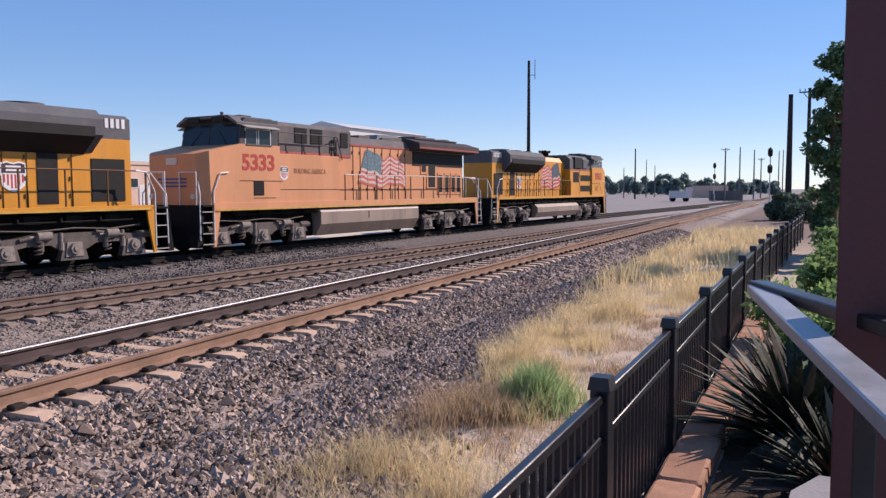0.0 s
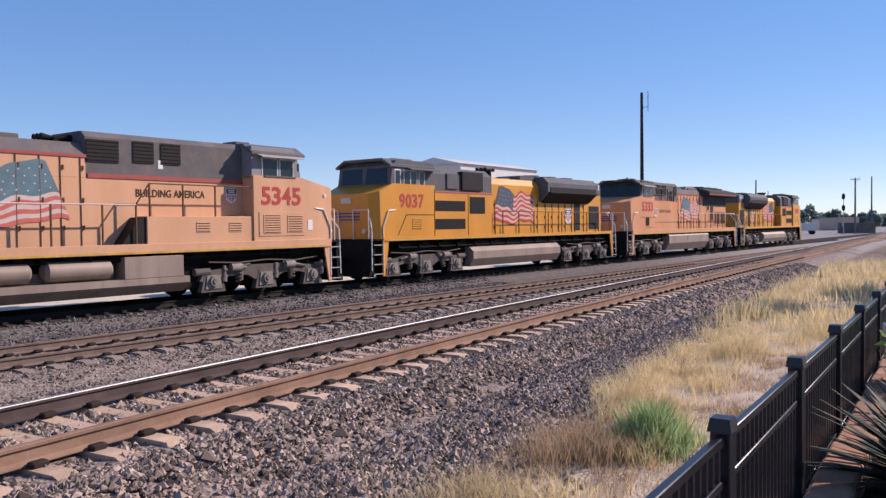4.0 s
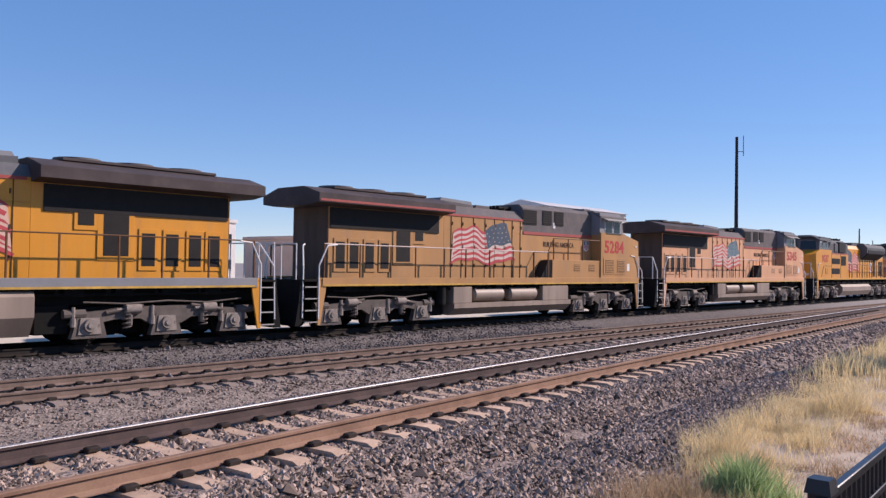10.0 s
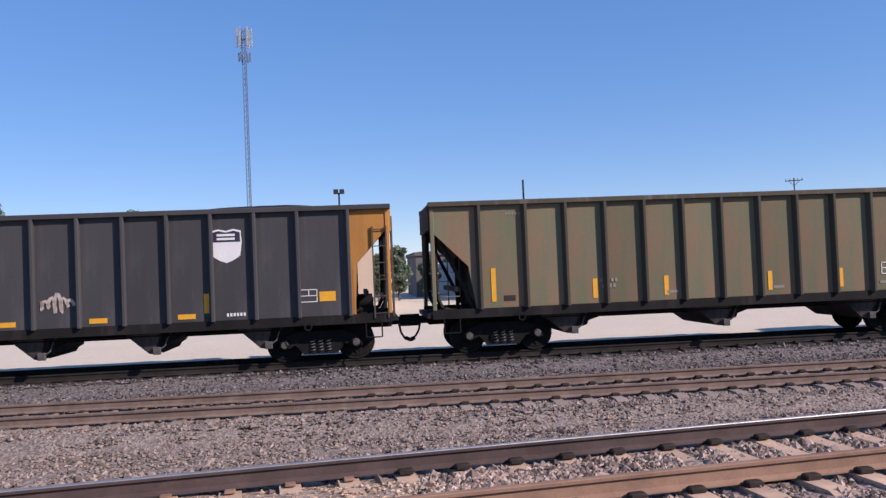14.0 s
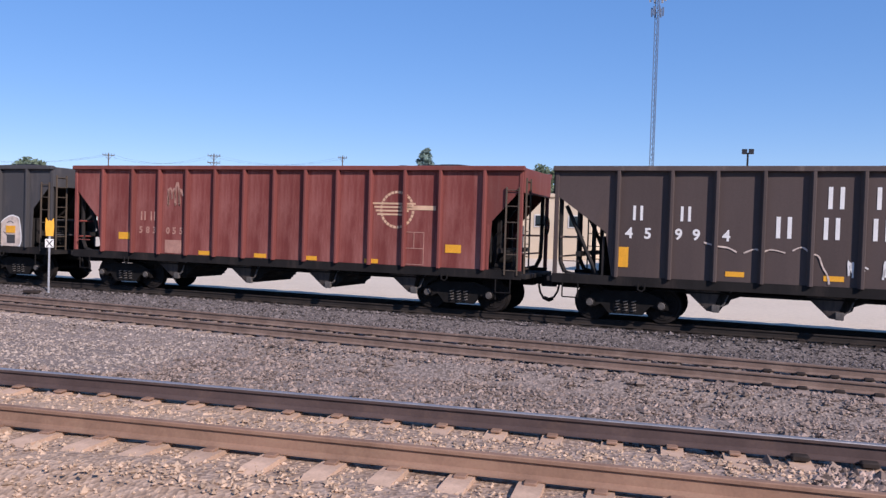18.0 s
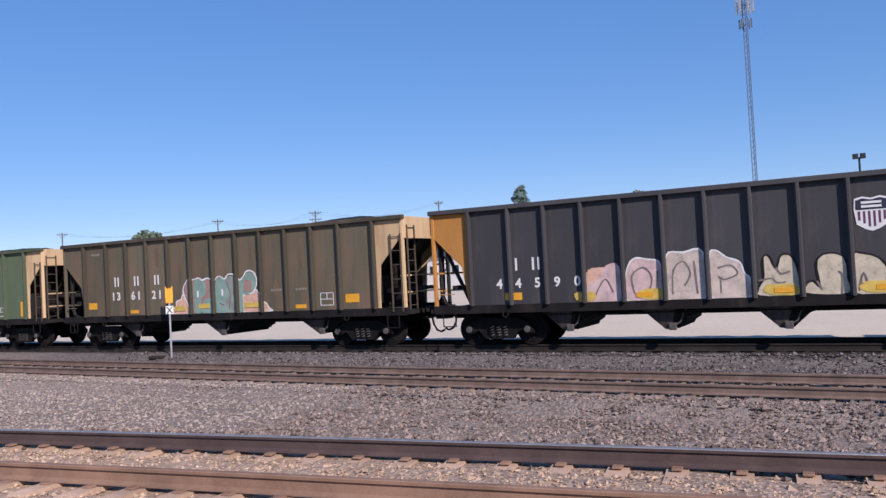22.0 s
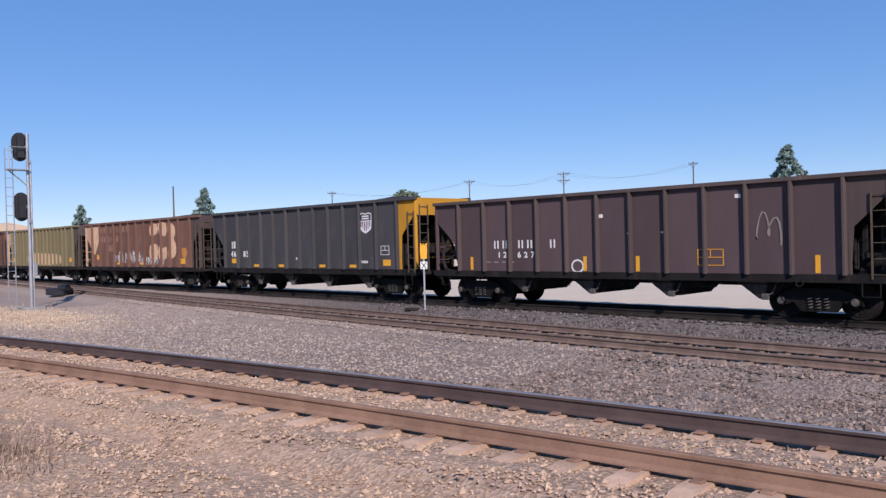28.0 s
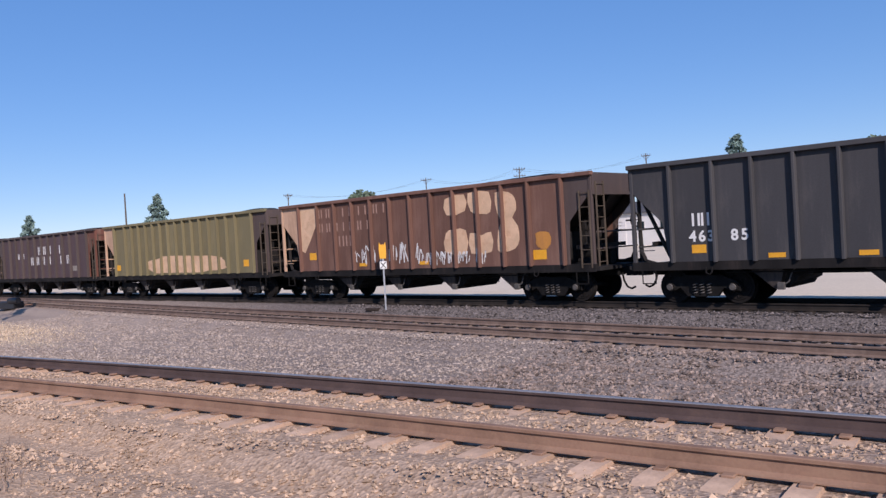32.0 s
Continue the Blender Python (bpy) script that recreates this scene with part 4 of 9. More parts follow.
def sprayed_letter(car, pts, lines, fill, seed, lift=0.0, rim=None):
    """A rounded graffiti shape with a pale rim and dark strokes, no true letter."""
    rnd = random.Random(seed)
    o = smooth(pts)
    # a thin patch, triangulated from its outline
    f = part("sprayed_shape", Shape().prism(o, "y", PLANE - 0.006 - lift, PLANE + 0.01), fill, car, "pale graffiti shape")
    if rim:
        part("sprayed_rim", ribbon(Shape(), [(x, PLANE - 0.010 - lift, z) for x, z in o], 0.022, rnd, True), rim, f)
    for q in lines:
        part("sprayed_stroke", ribbon(Shape(), [(x, PLANE - 0.014 - lift, z) for x, z in smooth(q, False)], 0.02, rnd), M_STROKE, f)


def blotch(car, name, x, z, w, h, material, label, seed, y=0.0):
    """A sprayed or scoured patch with an uneven rim."""
    rim = []
    for i in range(40):
        a = math.tau * i / 40
        k = 1 + 0.22 * noise.noise(Vector((math.cos(a) * 1.7, math.sin(a) * 1.7, seed * 5.1))) + 0.1 * noise.noise(Vector((math.cos(a) * 6, math.sin(a) * 6, seed)))
        c, d = math.cos(a), math.sin(a)
        rim.append((x + w / 2 * k * math.copysign(abs(c) ** 0.6, c), z + h / 2 * k * math.copysign(abs(d) ** 0.7, d)))
    return part(name, Shape().prism(rim, "y", PLANE - 0.003 - y, PLANE + 0.01), material, car, label)


def paint_of(name, base, amount=0.35, dirt=None, var=0.18):
    return surface(name, base, 0.65, var=var, scale=0.7, dirt=(dirt or DUST, amount, 1.5), streak=True, bump=0.06, spread=0.13)


CAR_OLIVE = paint_of("hopper_olive", (0.155, 0.158, 0.094), 0.55, (0.25, 0.125, 0.08))
# olive paint darkened: the ribs' shaded sides are put into the colour
CAR_OLIVE_RIB = paint_of("hopper_olive_rib_shaded", (0.075, 0.066, 0.048), 0.25)
CAR_TAN = paint_of("hopper_end_tan", (0.63, 0.445, 0.25), 0.32, (0.30, 0.15, 0.08))
CAR_BLACK = paint_of("hopper_black", (0.062, 0.0605, 0.063), 0.3, (0.13, 0.115, 0.105))
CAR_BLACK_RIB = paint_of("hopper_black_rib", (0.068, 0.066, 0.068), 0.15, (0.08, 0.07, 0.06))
CAR_ORANGE = paint_of("hopper_end_orange", (0.4576, 0.2112, 0.0528), 0.3, (0.30, 0.16, 0.08))
CAR_BROWN = paint_of("hopper_dark_brown", (0.09, 0.068, 0.062), 0.2, (0.13, 0.09, 0.07))
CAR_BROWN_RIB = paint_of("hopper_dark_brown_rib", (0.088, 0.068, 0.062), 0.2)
CAR_BROWN_END = paint_of("hopper_red_brown_end", (0.16, 0.07, 0.05), 0.3)
CAR_RED = paint_of("hopper_oxide_red", (0.2, 0.054, 0.045), 0.5, (0.34, 0.15, 0.125), 0.3)
CAR_RED_RIB = paint_of("hopper_oxide_red_rib", (0.19, 0.06, 0.05), 0.25, (0.22, 0.13, 0.11))
CAR_GREEN = paint_of("hopper_green", (0.13, 0.168, 0.1), 0.25, (0.14, 0.12, 0.08))
# green paint darkened for the ribs, their shade being part of the colour
CAR_GREEN_RIB = paint_of("hopper_green_rib_shaded", (0.085, 0.106, 0.066), 0.2)
CAR_MAROON = paint_of("hopper_maroon_grey", (0.0978, 0.068, 0.0697), 0.2, (0.12, 0.09, 0.08))
CAR_YELLOW = paint_of("hopper_end_yellow", (0.51, 0.255, 0.0255), 0.2, (0.35, 0.18, 0.06))
CAR_BROWN2 = paint_of("hopper_burnt_brown", (0.155, 0.084, 0.062), 0.4, (0.26, 0.155, 0.115))
CAR_MOSS = paint_of("hopper_moss", (0.1848, 0.1584, 0.088), 0.3, (0.26, 0.20, 0.10))
M_CREAM = surface("scoured_cream", (0.62, 0.42, 0.27), 0.7, var=0.15, scale=2.0, dirt=((0.45, 0.25, 0.15), 0.3, 3.0))
M_PINKFAINT = surface("faint_pink_lettering", (0.33, 0.21, 0.165), 0.7, var=0.2, scale=5.0)
M_SPRAYPINK = surface("spray_pinkish", (0.60, 0.44, 0.41), 0.7, var=0.2, scale=3.0, dirt=((0.3, 0.22, 0.2), 0.3, 4.0))
M_MARKPALE = surface("spray_yellow_glow", (0.60, 0.43, 0.10), 0.7, var=0.25, scale=3.0)
M_PLUM = surface("plum_decal", (0.13, 0.06, 0.11), 0.6, var=0.15, scale=3.0)
M_SPRAY = surface("spray_pale", (0.561, 0.4675, 0.3995), 0.7, var=0.2, scale=3.0, dirt=((0.16, 0.14, 0.12), 0.3, 4.0))
M_SPRAYY = surface("spray_yellow", (0.561, 0.493, 0.3655), 0.7, var=0.15, scale=3.0, dirt=((0.2, 0.17, 0.1), 0.3, 5.0))
M_MAUVE = surface("spray_mauve", (0.36, 0.22, 0.19), 0.7, var=0.25, scale=3.0, dirt=((0.22, 0.2, 0.16), 0.4, 3.0))
M_TEALGREY = surface("spray_grey_teal", (0.27, 0.29, 0.25), 0.7, var=0.25, scale=3.0, dirt=((0.25, 0.33, 0.28), 0.4, 3.0))
M_SMEAR = surface("rust_smear", (0.142, 0.105, 0.07), 0.8, var=0.3, scale=2.0, streak=True)
M_TEAL = surface("spray_teal", (0.23, 0.34, 0.29), 0.7, var=0.15, scale=3.0, dirt=((0.2, 0.2, 0.16), 0.3, 4.0))
M_PINK = surface("spray_salmon", (0.68, 0.42, 0.31), 0.7, var=0.15, scale=3.0, dirt=((0.3, 0.2, 0.15), 0.3, 4.0))
M_STROKE = surface("spray_grey", (0.20, 0.17, 0.16), 0.7, var=0.3, scale=4.0)
M_FAINT = surface("faint_lettering", (0.26, 0.23, 0.20), 0.7, var=0.2, scale=5.0)
M_REDFAINT = surface("faint_red_lettering", (0.40, 0.22, 0.17), 0.7, var=0.2, scale=5.0)


def reflectors(car, xs, z=1.42, w=0.42, h=0.12):
    for x in xs:
        mark(car, "reflector", x, z, w, h, M_MARK)


def ups(car, xs, z=1.62, h=0.62):
    for x in xs:
        mark(car, "reflector", x, z, 0.12, h, M_MARK)


def frame_mark(car, x, z, w, h, material=M_WHITE):
    t = 0.02
    s = Shape().box(-w / 2, w / 2, -0.004, 0.004, h / 2 - t, h / 2).box(-w / 2, w / 2, -0.004, 0.004, -h / 2, -h / 2 + t)
    s.box(-w / 2, -w / 2 + t, -0.004, 0.004, -h / 2, h / 2).box(w / 2 - t, w / 2, -0.004, 0.004, -h / 2, h / 2).box(-w / 2, w / 2, -0.004, 0.004, -t / 2, t / 2).box(-t / 2, t / 2, -0.004, 0.004, 0, h / 2)
    return part("stencil_box", s, material, car, at=Matrix.Translation((x, PLANE, z)))


def build_hoppers():
    cars = []
    # olive with tan ends
    c = hopper("hopper_car", "olive-green ribbed coal hopper with tan end behind the locomotives", CAR_OLIVE, CAR_OLIVE_RIB, CAR_TAN, CAR_OLIVE, 12, 3, 1, False)
    ups(c, (-6.0,), 1.75, 0.85)
    ups(c, (-3.36, -1.46, 1.37, 3.35), 1.55, 0.5)
    mark(c, "placard", -5.6, 1.4, 0.3, 0.14, M_SLOPE)
    bars(c, "stencil", -5.6, 3.55, 6, 0.05, 0.06, 0.08, M_FAINT)
    bars(c, "stencil", -3.2, 1.75, 5, 0.06, 0.09, 0.1, M_FAINT)
    bars(c, "stencil", -3.15, 1.6, 4, 0.06, 0.09, 0.1, M_FAINT)
    for x in (-1.3, 1.6, 4.6):
        mark(c, "stencil", x, 1.38, 0.3, 0.07, M_FAINT)
    frame_mark(c, 4.75, 1.75, 0.5, 0.32)
    cars.append(c)
    # black with orange end
    c = hopper("hopper_car", "black ribbed coal hopper with orange end and white shield emblem", CAR_BLACK, CAR_BLACK_RIB, CAR_ORANGE, CAR_BLACK, 12, 4, 2)
    reflectors(c, (-3.7, -1.6, 0.5, 2.57), 1.3)
    mark(c, "reflector", -6.05, 1.6, 0.36, 0.25, M_MARK)
    mark(c, "reflector", 5.98, 1.65, 0.4, 0.24, M_MARK)
    ups(c, (-3.0, 3.05), 1.6, 0.48)
    bars(c, "company_letter", -5.4, 2.27, 2, 0.13, 0.36, 0.66, M_WHITE)
    for ch, x in zip("44576", (-5.9, -5.35, -4.8, -4.25, -3.75)):
        digits(c, ch, x, 1.0, 1.75, 0.38, M_WHITE)
    shield(c, 3.56, PLANE, 3.0, 0.86, 0, False)
    scrawl(c, "sprayed_scribble", -0.45, 1.75, 0.75, 0.5, M_SPRAY, "white sprayed scribble", 3)
    frame_mark(c, 5.52, 1.68, 0.42, 0.32)
    bars(c, "stencil", 3.55, 1.3, 6, 0.05, 0.08, 0.08, M_WHITE)
    cars.append(c)
    # dark brown, large white name
    c = hopper("hopper_car", "dark brown ribbed coal hopper with large white lettering and graffiti", CAR_BROWN, CAR_BROWN_RIB, CAR_BROWN_END, CAR_BROWN, 12, 4, 3, left=5.95, shift=0.46)
    bars(c, "company_letter", -5.47, 2.75, 2, 0.14, 0.36, 1.13, M_WHITE)
    for ch, x in zip("45994", (-5.67, -5.22, -4.49, -4.08, -3.4)):
        digits(c, ch, x, 1.0, 2.24, 0.36, M_WHITE)
    bars(c, "name_letter", -1.08, 3.18, 5, 0.22, 0.5, 0.98, M_WHITE, "white letters worn to plain bars", "22122")
    bars(c, "name_letter", -2.15, 2.48, 7, 0.22, 0.5, 1.0, M_WHITE, "white letters worn to plain bars", "2221112")
    reflectors(c, (-3.18, -1.07, 2.2, 4.4), 1.35)
    mark(c, "reflector", -5.8, 1.65, 0.26, 0.5, M_MARK)
    rnd = random.Random(20)
    for q in ([(-3.9, 2.08), (-3.6, 2.0), (-3.35, 1.97), (-3.15, 1.87)], [(-3.0, 1.86), (-2.75, 1.96), (-2.6, 1.9), (-2.4, 1.96), (-2.1, 1.9)],
              [(-1.95, 1.95), (-1.75, 2.04), (-1.55, 1.9), (-1.4, 1.85), (-1.3, 1.6), (-1.2, 1.42), (-1.16, 1.22)], [(2.3, 1.25), (2.5, 1.55), (2.7, 1.85), (2.95, 1.8), (3.05, 1.5), (3.08, 1.2)]):
        part("sprayed_outline", ribbon(Shape(), [(x, PLANE - 0.012, z) for x, z in smooth(q, False)], 0.018, rnd), M_SPRAY, c, "thin pale cloud outline")
    for xc, zc, rx, rz in ((1.62, 1.55, 0.36, 0.36), (3.75, 1.5, 0.4, 0.28), (4.75, 1.5, 0.4, 0.3)):
        ring = [(xc + rx * math.cos(a / 10 * math.tau), PLANE - 0.012, zc + rz * math.sin(a / 10 * math.tau)) for a in range(10)]
        part("sprayed_ring", ribbon(Shape(), ring, 0.03, rnd, True), M_SPRAY, c, "pale sprayed ring")
    tagging(c, -0.8, -0.1, 1.55, 0.4, M_WHITE, "thin white sprayed stroke", 21, 0.018)
    tagging(c, 0.4, 0.6, 1.65, 0.3, M_FAINT, "thin pale sprayed stroke", 22, 0.014)
    frame_mark(c, 4.9, 1.95, 0.36, 0.34)
    frame_mark(c, 5.9, 1.95, 0.36, 0.34)
    cars.append(c)
    # oxide red
    c = hopper("hopper_car", "oxide-red ribbed coal hopper with a faded round emblem", CAR_RED, CAR_RED_RIB, CAR_RED_RIB, CAR_RED, 12, 4, 4)
    bars(c, "company_letter", -4.76, 2.33, 2, 0.12, 0.28, 0.38, M_REDFAINT)
    for ch, x in zip("583055", (-4.84, -4.57, -4.31, -3.79, -3.55, -3.29)):
        digits(c, ch, x, 1.0, 1.88, 0.28, M_REDFAINT)
    mark(c, "faded_patch", -3.58, 1.4, 0.62, 0.4, M_REDFAINT)
    s = Shape()
    for k in range(28):
        a, b = math.tau * k / 28, math.tau * (k + 0.8) / 28
        s.add([(math.cos(a) * 0.52, 0, math.sin(a) * 0.52), (math.cos(b) * 0.52, 0, math.sin(b) * 0.52), (math.cos(b) * 0.45, 0, math.sin(b) * 0.45), (math.cos(a) * 0.45, 0, math.sin(a) * 0.45)], [(0, 1, 2, 3)])
    for k in range(4):
        s.box(-0.75 + 0.05 * k, 0.55 - 0.1 * k, -0.003, 0.003, 0.14 - 0.1 * k, 0.19 - 0.1 * k)
    s.box(0.1, 1.15, -0.003, 0.003, 0.0, 0.12)
    part("emblem", s, M_CREAM, c, "faded cream ring with bars", at=Matrix.Translation((4.0, PLANE, 2.7)))
    scrawl(c, "sprayed_scribble", -3.55, 3.0, 0.55, 0.8, M_REDFAINT, "faint white scribble", 8, 4)
    reflectors(c, (-2.4, -0.4, 1.3, 3.25), 1.25)
    mark(c, "reflector", -5.5, 1.68, 0.45, 0.22, M_MARK)
    mark(c, "reflector", 5.68, 1.68, 0.45, 0.22, M_MARK)
    frame_mark(c, 4.53, 1.65, 0.6, 0.9, M_REDFAINT)
    cars.append(c)
    # black with graffiti
    c = hopper("hopper_car", "black ribbed coal hopper with white graffiti and a rusty orange end", CAR_BLACK, CAR_BLACK_RIB, CAR_BLACK, CAR_ORANGE, 12, 4, 5)
    bars(c, "company_letter", -5.05, 2.25, 2, 0.13, 0.34, 0.66, M_WHITE)
    digits(c, "44590", -5.49, 0.56, 1.72, 0.36, M_WHITE)
    shield(c, 3.64, PLANE, 2.96, 0.8, 0, True, True)
    blotch(c, "sprayed_patch", -2.6, 1.6, 0.9, 0.9, M_PINK, "pink sprayed cloud", 52)
    sprayed_letter(c, [(-3.0, 1.19), (-2.98, 1.6), (-2.7, 1.75), (-2.45, 2.1), (-2.12, 2.05), (-2.1, 1.19)], [[(-2.8, 1.3), (-2.5, 1.75), (-2.3, 1.4)]], M_SPRAYPINK, 30)
    sprayed_letter(c, [(-1.95, 1.19), (-1.95, 1.85), (-1.75, 2.22), (-1.4, 2.2), (-1.06, 2.05), (-1.04, 1.19)], [[(-1.75, 1.35), (-1.8, 1.8), (-1.5, 2.0), (-1.3, 1.75), (-1.4, 1.4), (-1.7, 1.3)], [(-1.2, 1.3), (-1.15, 1.9)]], M_SPRAYPINK, 31, 0.0, M_WHITE)
    sprayed_letter(c, [(-0.92, 1.19), (-0.92, 2.25), (-0.5, 2.32), (-0.03, 2.3), (-0.03, 1.19)], [[(-0.8, 1.3), (-0.75, 1.9), (-0.5, 2.1), (-0.35, 1.8), (-0.5, 1.5)], [(-0.2, 1.3), (-0.25, 2.1)]], M_SPRAY, 32, 0.0, M_WHITE)
    sprayed_letter(c, [(0.12, 1.19), (0.12, 2.2), (0.28, 2.32), (0.5, 2.15), (0.8, 2.02), (0.9, 1.75), (1.02, 1.6), (1.02, 1.19)], [[(0.3, 1.9), (0.6, 1.95), (0.75, 1.75), (0.45, 1.62), (0.3, 1.7)], [(0.35, 1.3), (0.35, 1.6)]], M_SPRAY, 33, 0.0, M_WHITE)
    sprayed_letter(c, [(1.22, 1.19), (1.18, 1.36), (1.26, 1.5), (1.32, 1.62), (1.33, 2.08), (1.46, 2.12), (1.6, 1.82), (1.72, 2.12), (1.92, 2.12), (2.05, 1.85), (2.09, 1.5), (2.09, 1.19)], [[(1.2, 1.55), (1.5, 1.6), (1.6, 1.5), (1.8, 1.5)], [(1.6, 1.85), (1.7, 1.7), (1.9, 1.75)]], M_SPRAYY, 34, 0.0, M_LOUVRE)
    sprayed_letter(c, [(2.2, 1.22), (2.24, 1.45), (2.38, 1.5), (2.5, 1.38), (2.46, 1.9), (2.62, 2.1), (2.9, 2.1), (3.06, 1.95), (3.09, 1.55), (3.09, 1.19)], [[(2.95, 1.2), (2.98, 1.6), (2.9, 1.7)], [(2.45, 1.5), (2.55, 1.3)]], M_SPRAYY, 35, 0.0, M_LOUVRE)
    sprayed_letter(c, [(3.21, 1.19), (3.21, 2.03), (3.4, 2.08), (3.7, 1.98), (3.9, 1.74), (4.0, 1.6), (4.14, 1.72), (4.14, 1.19)], [[(3.3, 1.25), (3.4, 1.65), (3.5, 1.3)], [(4.1, 1.75), (3.9, 1.6), (3.8, 1.35)]], M_SPRAYY, 36, 0.0, M_LOUVRE)
    sprayed_letter(c, [(4.24, 1.19), (4.1, 1.85), (4.02, 2.05), (4.25, 2.15), (4.5, 2.3), (4.72, 2.2), (4.85, 2.06), (5.02, 2.02), (4.8, 1.94), (4.85, 1.78), (5.0, 1.55), (5.13, 1.36), (5.14, 1.19)], [[(4.5, 2.15), (4.65, 2.0), (4.9, 1.98)], [(4.3, 1.75), (4.6, 1.6), (4.8, 1.45), (4.95, 1.4)], [(4.6, 1.8), (4.75, 1.75), (4.7, 1.6)]], M_SPRAY, 37, 0.0, M_WHITE)
    sprayed_letter(c, [(5.32, 1.19), (5.3, 1.85), (5.45, 2.06), (5.75, 2.2), (6.0, 2.18), (6.17, 2.03), (6.19, 1.19)], [[(5.45, 1.65), (5.6, 1.55), (5.65, 1.4)], [(5.6, 1.95), (5.75, 2.02), (5.9, 1.95)]], M_SPRAY, 38, 0.0, M_WHITE)
    for x in (1.75, 3.85, -1.5):
        mark(c, "reflector", x, 1.32, 0.42, 0.12, M_MARK, "", 0.02)
    for x, w, k in ((-1.3, 0.7, 53), (1.7, 0.75, 54), (3.75, 0.8, 55), (-3.05, 0.55, 56)):
        blotch(c, "sprayed_glow", x, 1.33, w, 0.26, M_MARKPALE, "yellow sprayed shading", k, 0.012)
    mark(c, "stencil", 5.8, 1.42, 0.36, 0.28, CAR_BLACK_RIB, "", 0.02)
    mark(c, "reflector", 5.78, 1.74, 0.42, 0.24, M_MARK, "", 0.02)
    mark(c, "reflector", -5.09, 1.38, 0.5, 0.2, M_MARK)
    mark(c, "reflector", -3.0, 1.2, 0.5, 0.14, M_MARK)
    cars.append(c)
    # olive, graffiti
    c = hopper("hopper_car", "dark olive ribbed coal hopper with teal and salmon graffiti", CAR_OLIVE2, CAR_OLIVE_RIB, CAR_TAN, CAR_OLIVE2, 12, 3, 6)
    bars(c, "company_letter", -4.68, 2.4, 3, 0.14, 0.34, 1.02, M_WHITE)
    for ch, x in zip("136121", (-4.87, -4.6, -3.85, -3.55, -2.8, -2.5)):
        digits(c, ch, x, 1.0, 1.86, 0.4, M_WHITE)
    sprayed_letter(c, [(-1.95, 1.19), (-1.9, 1.38), (-1.72, 1.42), (-1.7, 1.6), (-1.48, 1.68), (-1.36, 1.86), (-1.12, 1.75), (-0.95, 1.5), (-0.93, 1.19)], [], M_PINK, 61, 0.0, M_WHITE)
    sprayed_letter(c, [(1.3, 1.19), (1.32, 1.7), (1.6, 1.78), (1.88, 1.9), (2.04, 1.72), (2.06, 1.5), (2.28, 1.46), (2.42, 1.28), (2.5, 1.19)], [], M_PINK, 62, 0.0, M_WHITE)
    sprayed_letter(c, [(-1.02, 1.19), (-1.3, 1.8), (-1.28, 2.1), (-1.05, 2.34), (-0.85, 2.3), (-0.72, 2.0), (-0.74, 1.19)], [], M_MAUVE, 63, 0.004)
    sprayed_letter(c, [(-0.5, 1.19), (-0.52, 2.15), (-0.3, 2.3), (-0.05, 2.32), (0.14, 2.15), (0.16, 1.19)], [], M_MAUVE, 64, 0.004)
    sprayed_letter(c, [(0.5, 1.19), (0.55, 2.2), (0.72, 2.38), (1.0, 2.36), (1.16, 2.15), (1.16, 1.19)], [[(0.72, 1.3), (0.78, 1.8), (0.62, 2.2)]], M_TEALGREY, 65, 0.004)
    sprayed_letter(c, [(-0.82, 1.19), (-0.86, 2.15), (-0.68, 2.33), (-0.42, 2.28), (-0.3, 2.05), (-0.36, 1.78), (-0.56, 1.66), (-0.55, 1.19)], [[(-0.68, 1.92), (-0.66, 1.74)]], M_TEAL, 66, 0.008)
    sprayed_letter(c, [(-0.5, 1.19), (-0.44, 1.55), (-0.2, 1.68), (0.08, 1.62), (0.12, 1.19)], [], M_TEAL, 67, 0.008)
    sprayed_letter(c, [(0.15, 1.19), (0.14, 2.15), (0.32, 2.34), (0.55, 2.25), (0.68, 2.0), (0.66, 1.7), (0.5, 1.5), (0.62, 1.19)], [[(0.42, 1.95), (0.46, 1.75)], [(0.3, 1.5), (0.5, 1.42)]], M_TEAL, 68, 0.008)
    sprayed_letter(c, [(1.1, 1.19), (1.1, 2.12), (1.34, 2.26), (1.55, 2.46), (1.8, 2.42), (1.9, 2.16), (1.78, 1.86), (1.52, 1.74), (1.32, 1.72), (1.32, 1.19)], [], M_TEAL, 69, 0.008)
    blotch(c, "sprayed_patch", 1.56, 2.03, 0.36, 0.4, M_MAUVE, "mauve sprayed shading", 70, 0.02)
    for x, z in ((-0.67, 1.83), (0.44, 1.85)):
        mark(c, "sprayed_highlight", x, z, 0.07, 0.22, M_WHITE, "white sprayed fleck", 0.026)
    # scalloped white outline along the top
    edge = [(-1.04, 1.3), (-1.34, 1.85), (-1.3, 2.14), (-1.06, 2.37), (-0.86, 2.33), (-0.62, 2.38), (-0.45, 2.3), (-0.2, 2.36), (0.08, 2.26), (0.3, 2.4), (0.56, 2.3), (0.72, 2.44), (1.0, 2.42), (1.2, 2.24), (1.36, 2.32), (1.55, 2.52), (1.83, 2.46), (1.95, 2.18), (1.82, 1.84), (1.62, 1.76)]
    part("sprayed_outline", ribbon(Shape(), [(x, PLANE - 0.02, z) for x, z in smooth(edge, False)], 0.026, random.Random(71)), M_WHITE, c, "scalloped white sprayed outline")
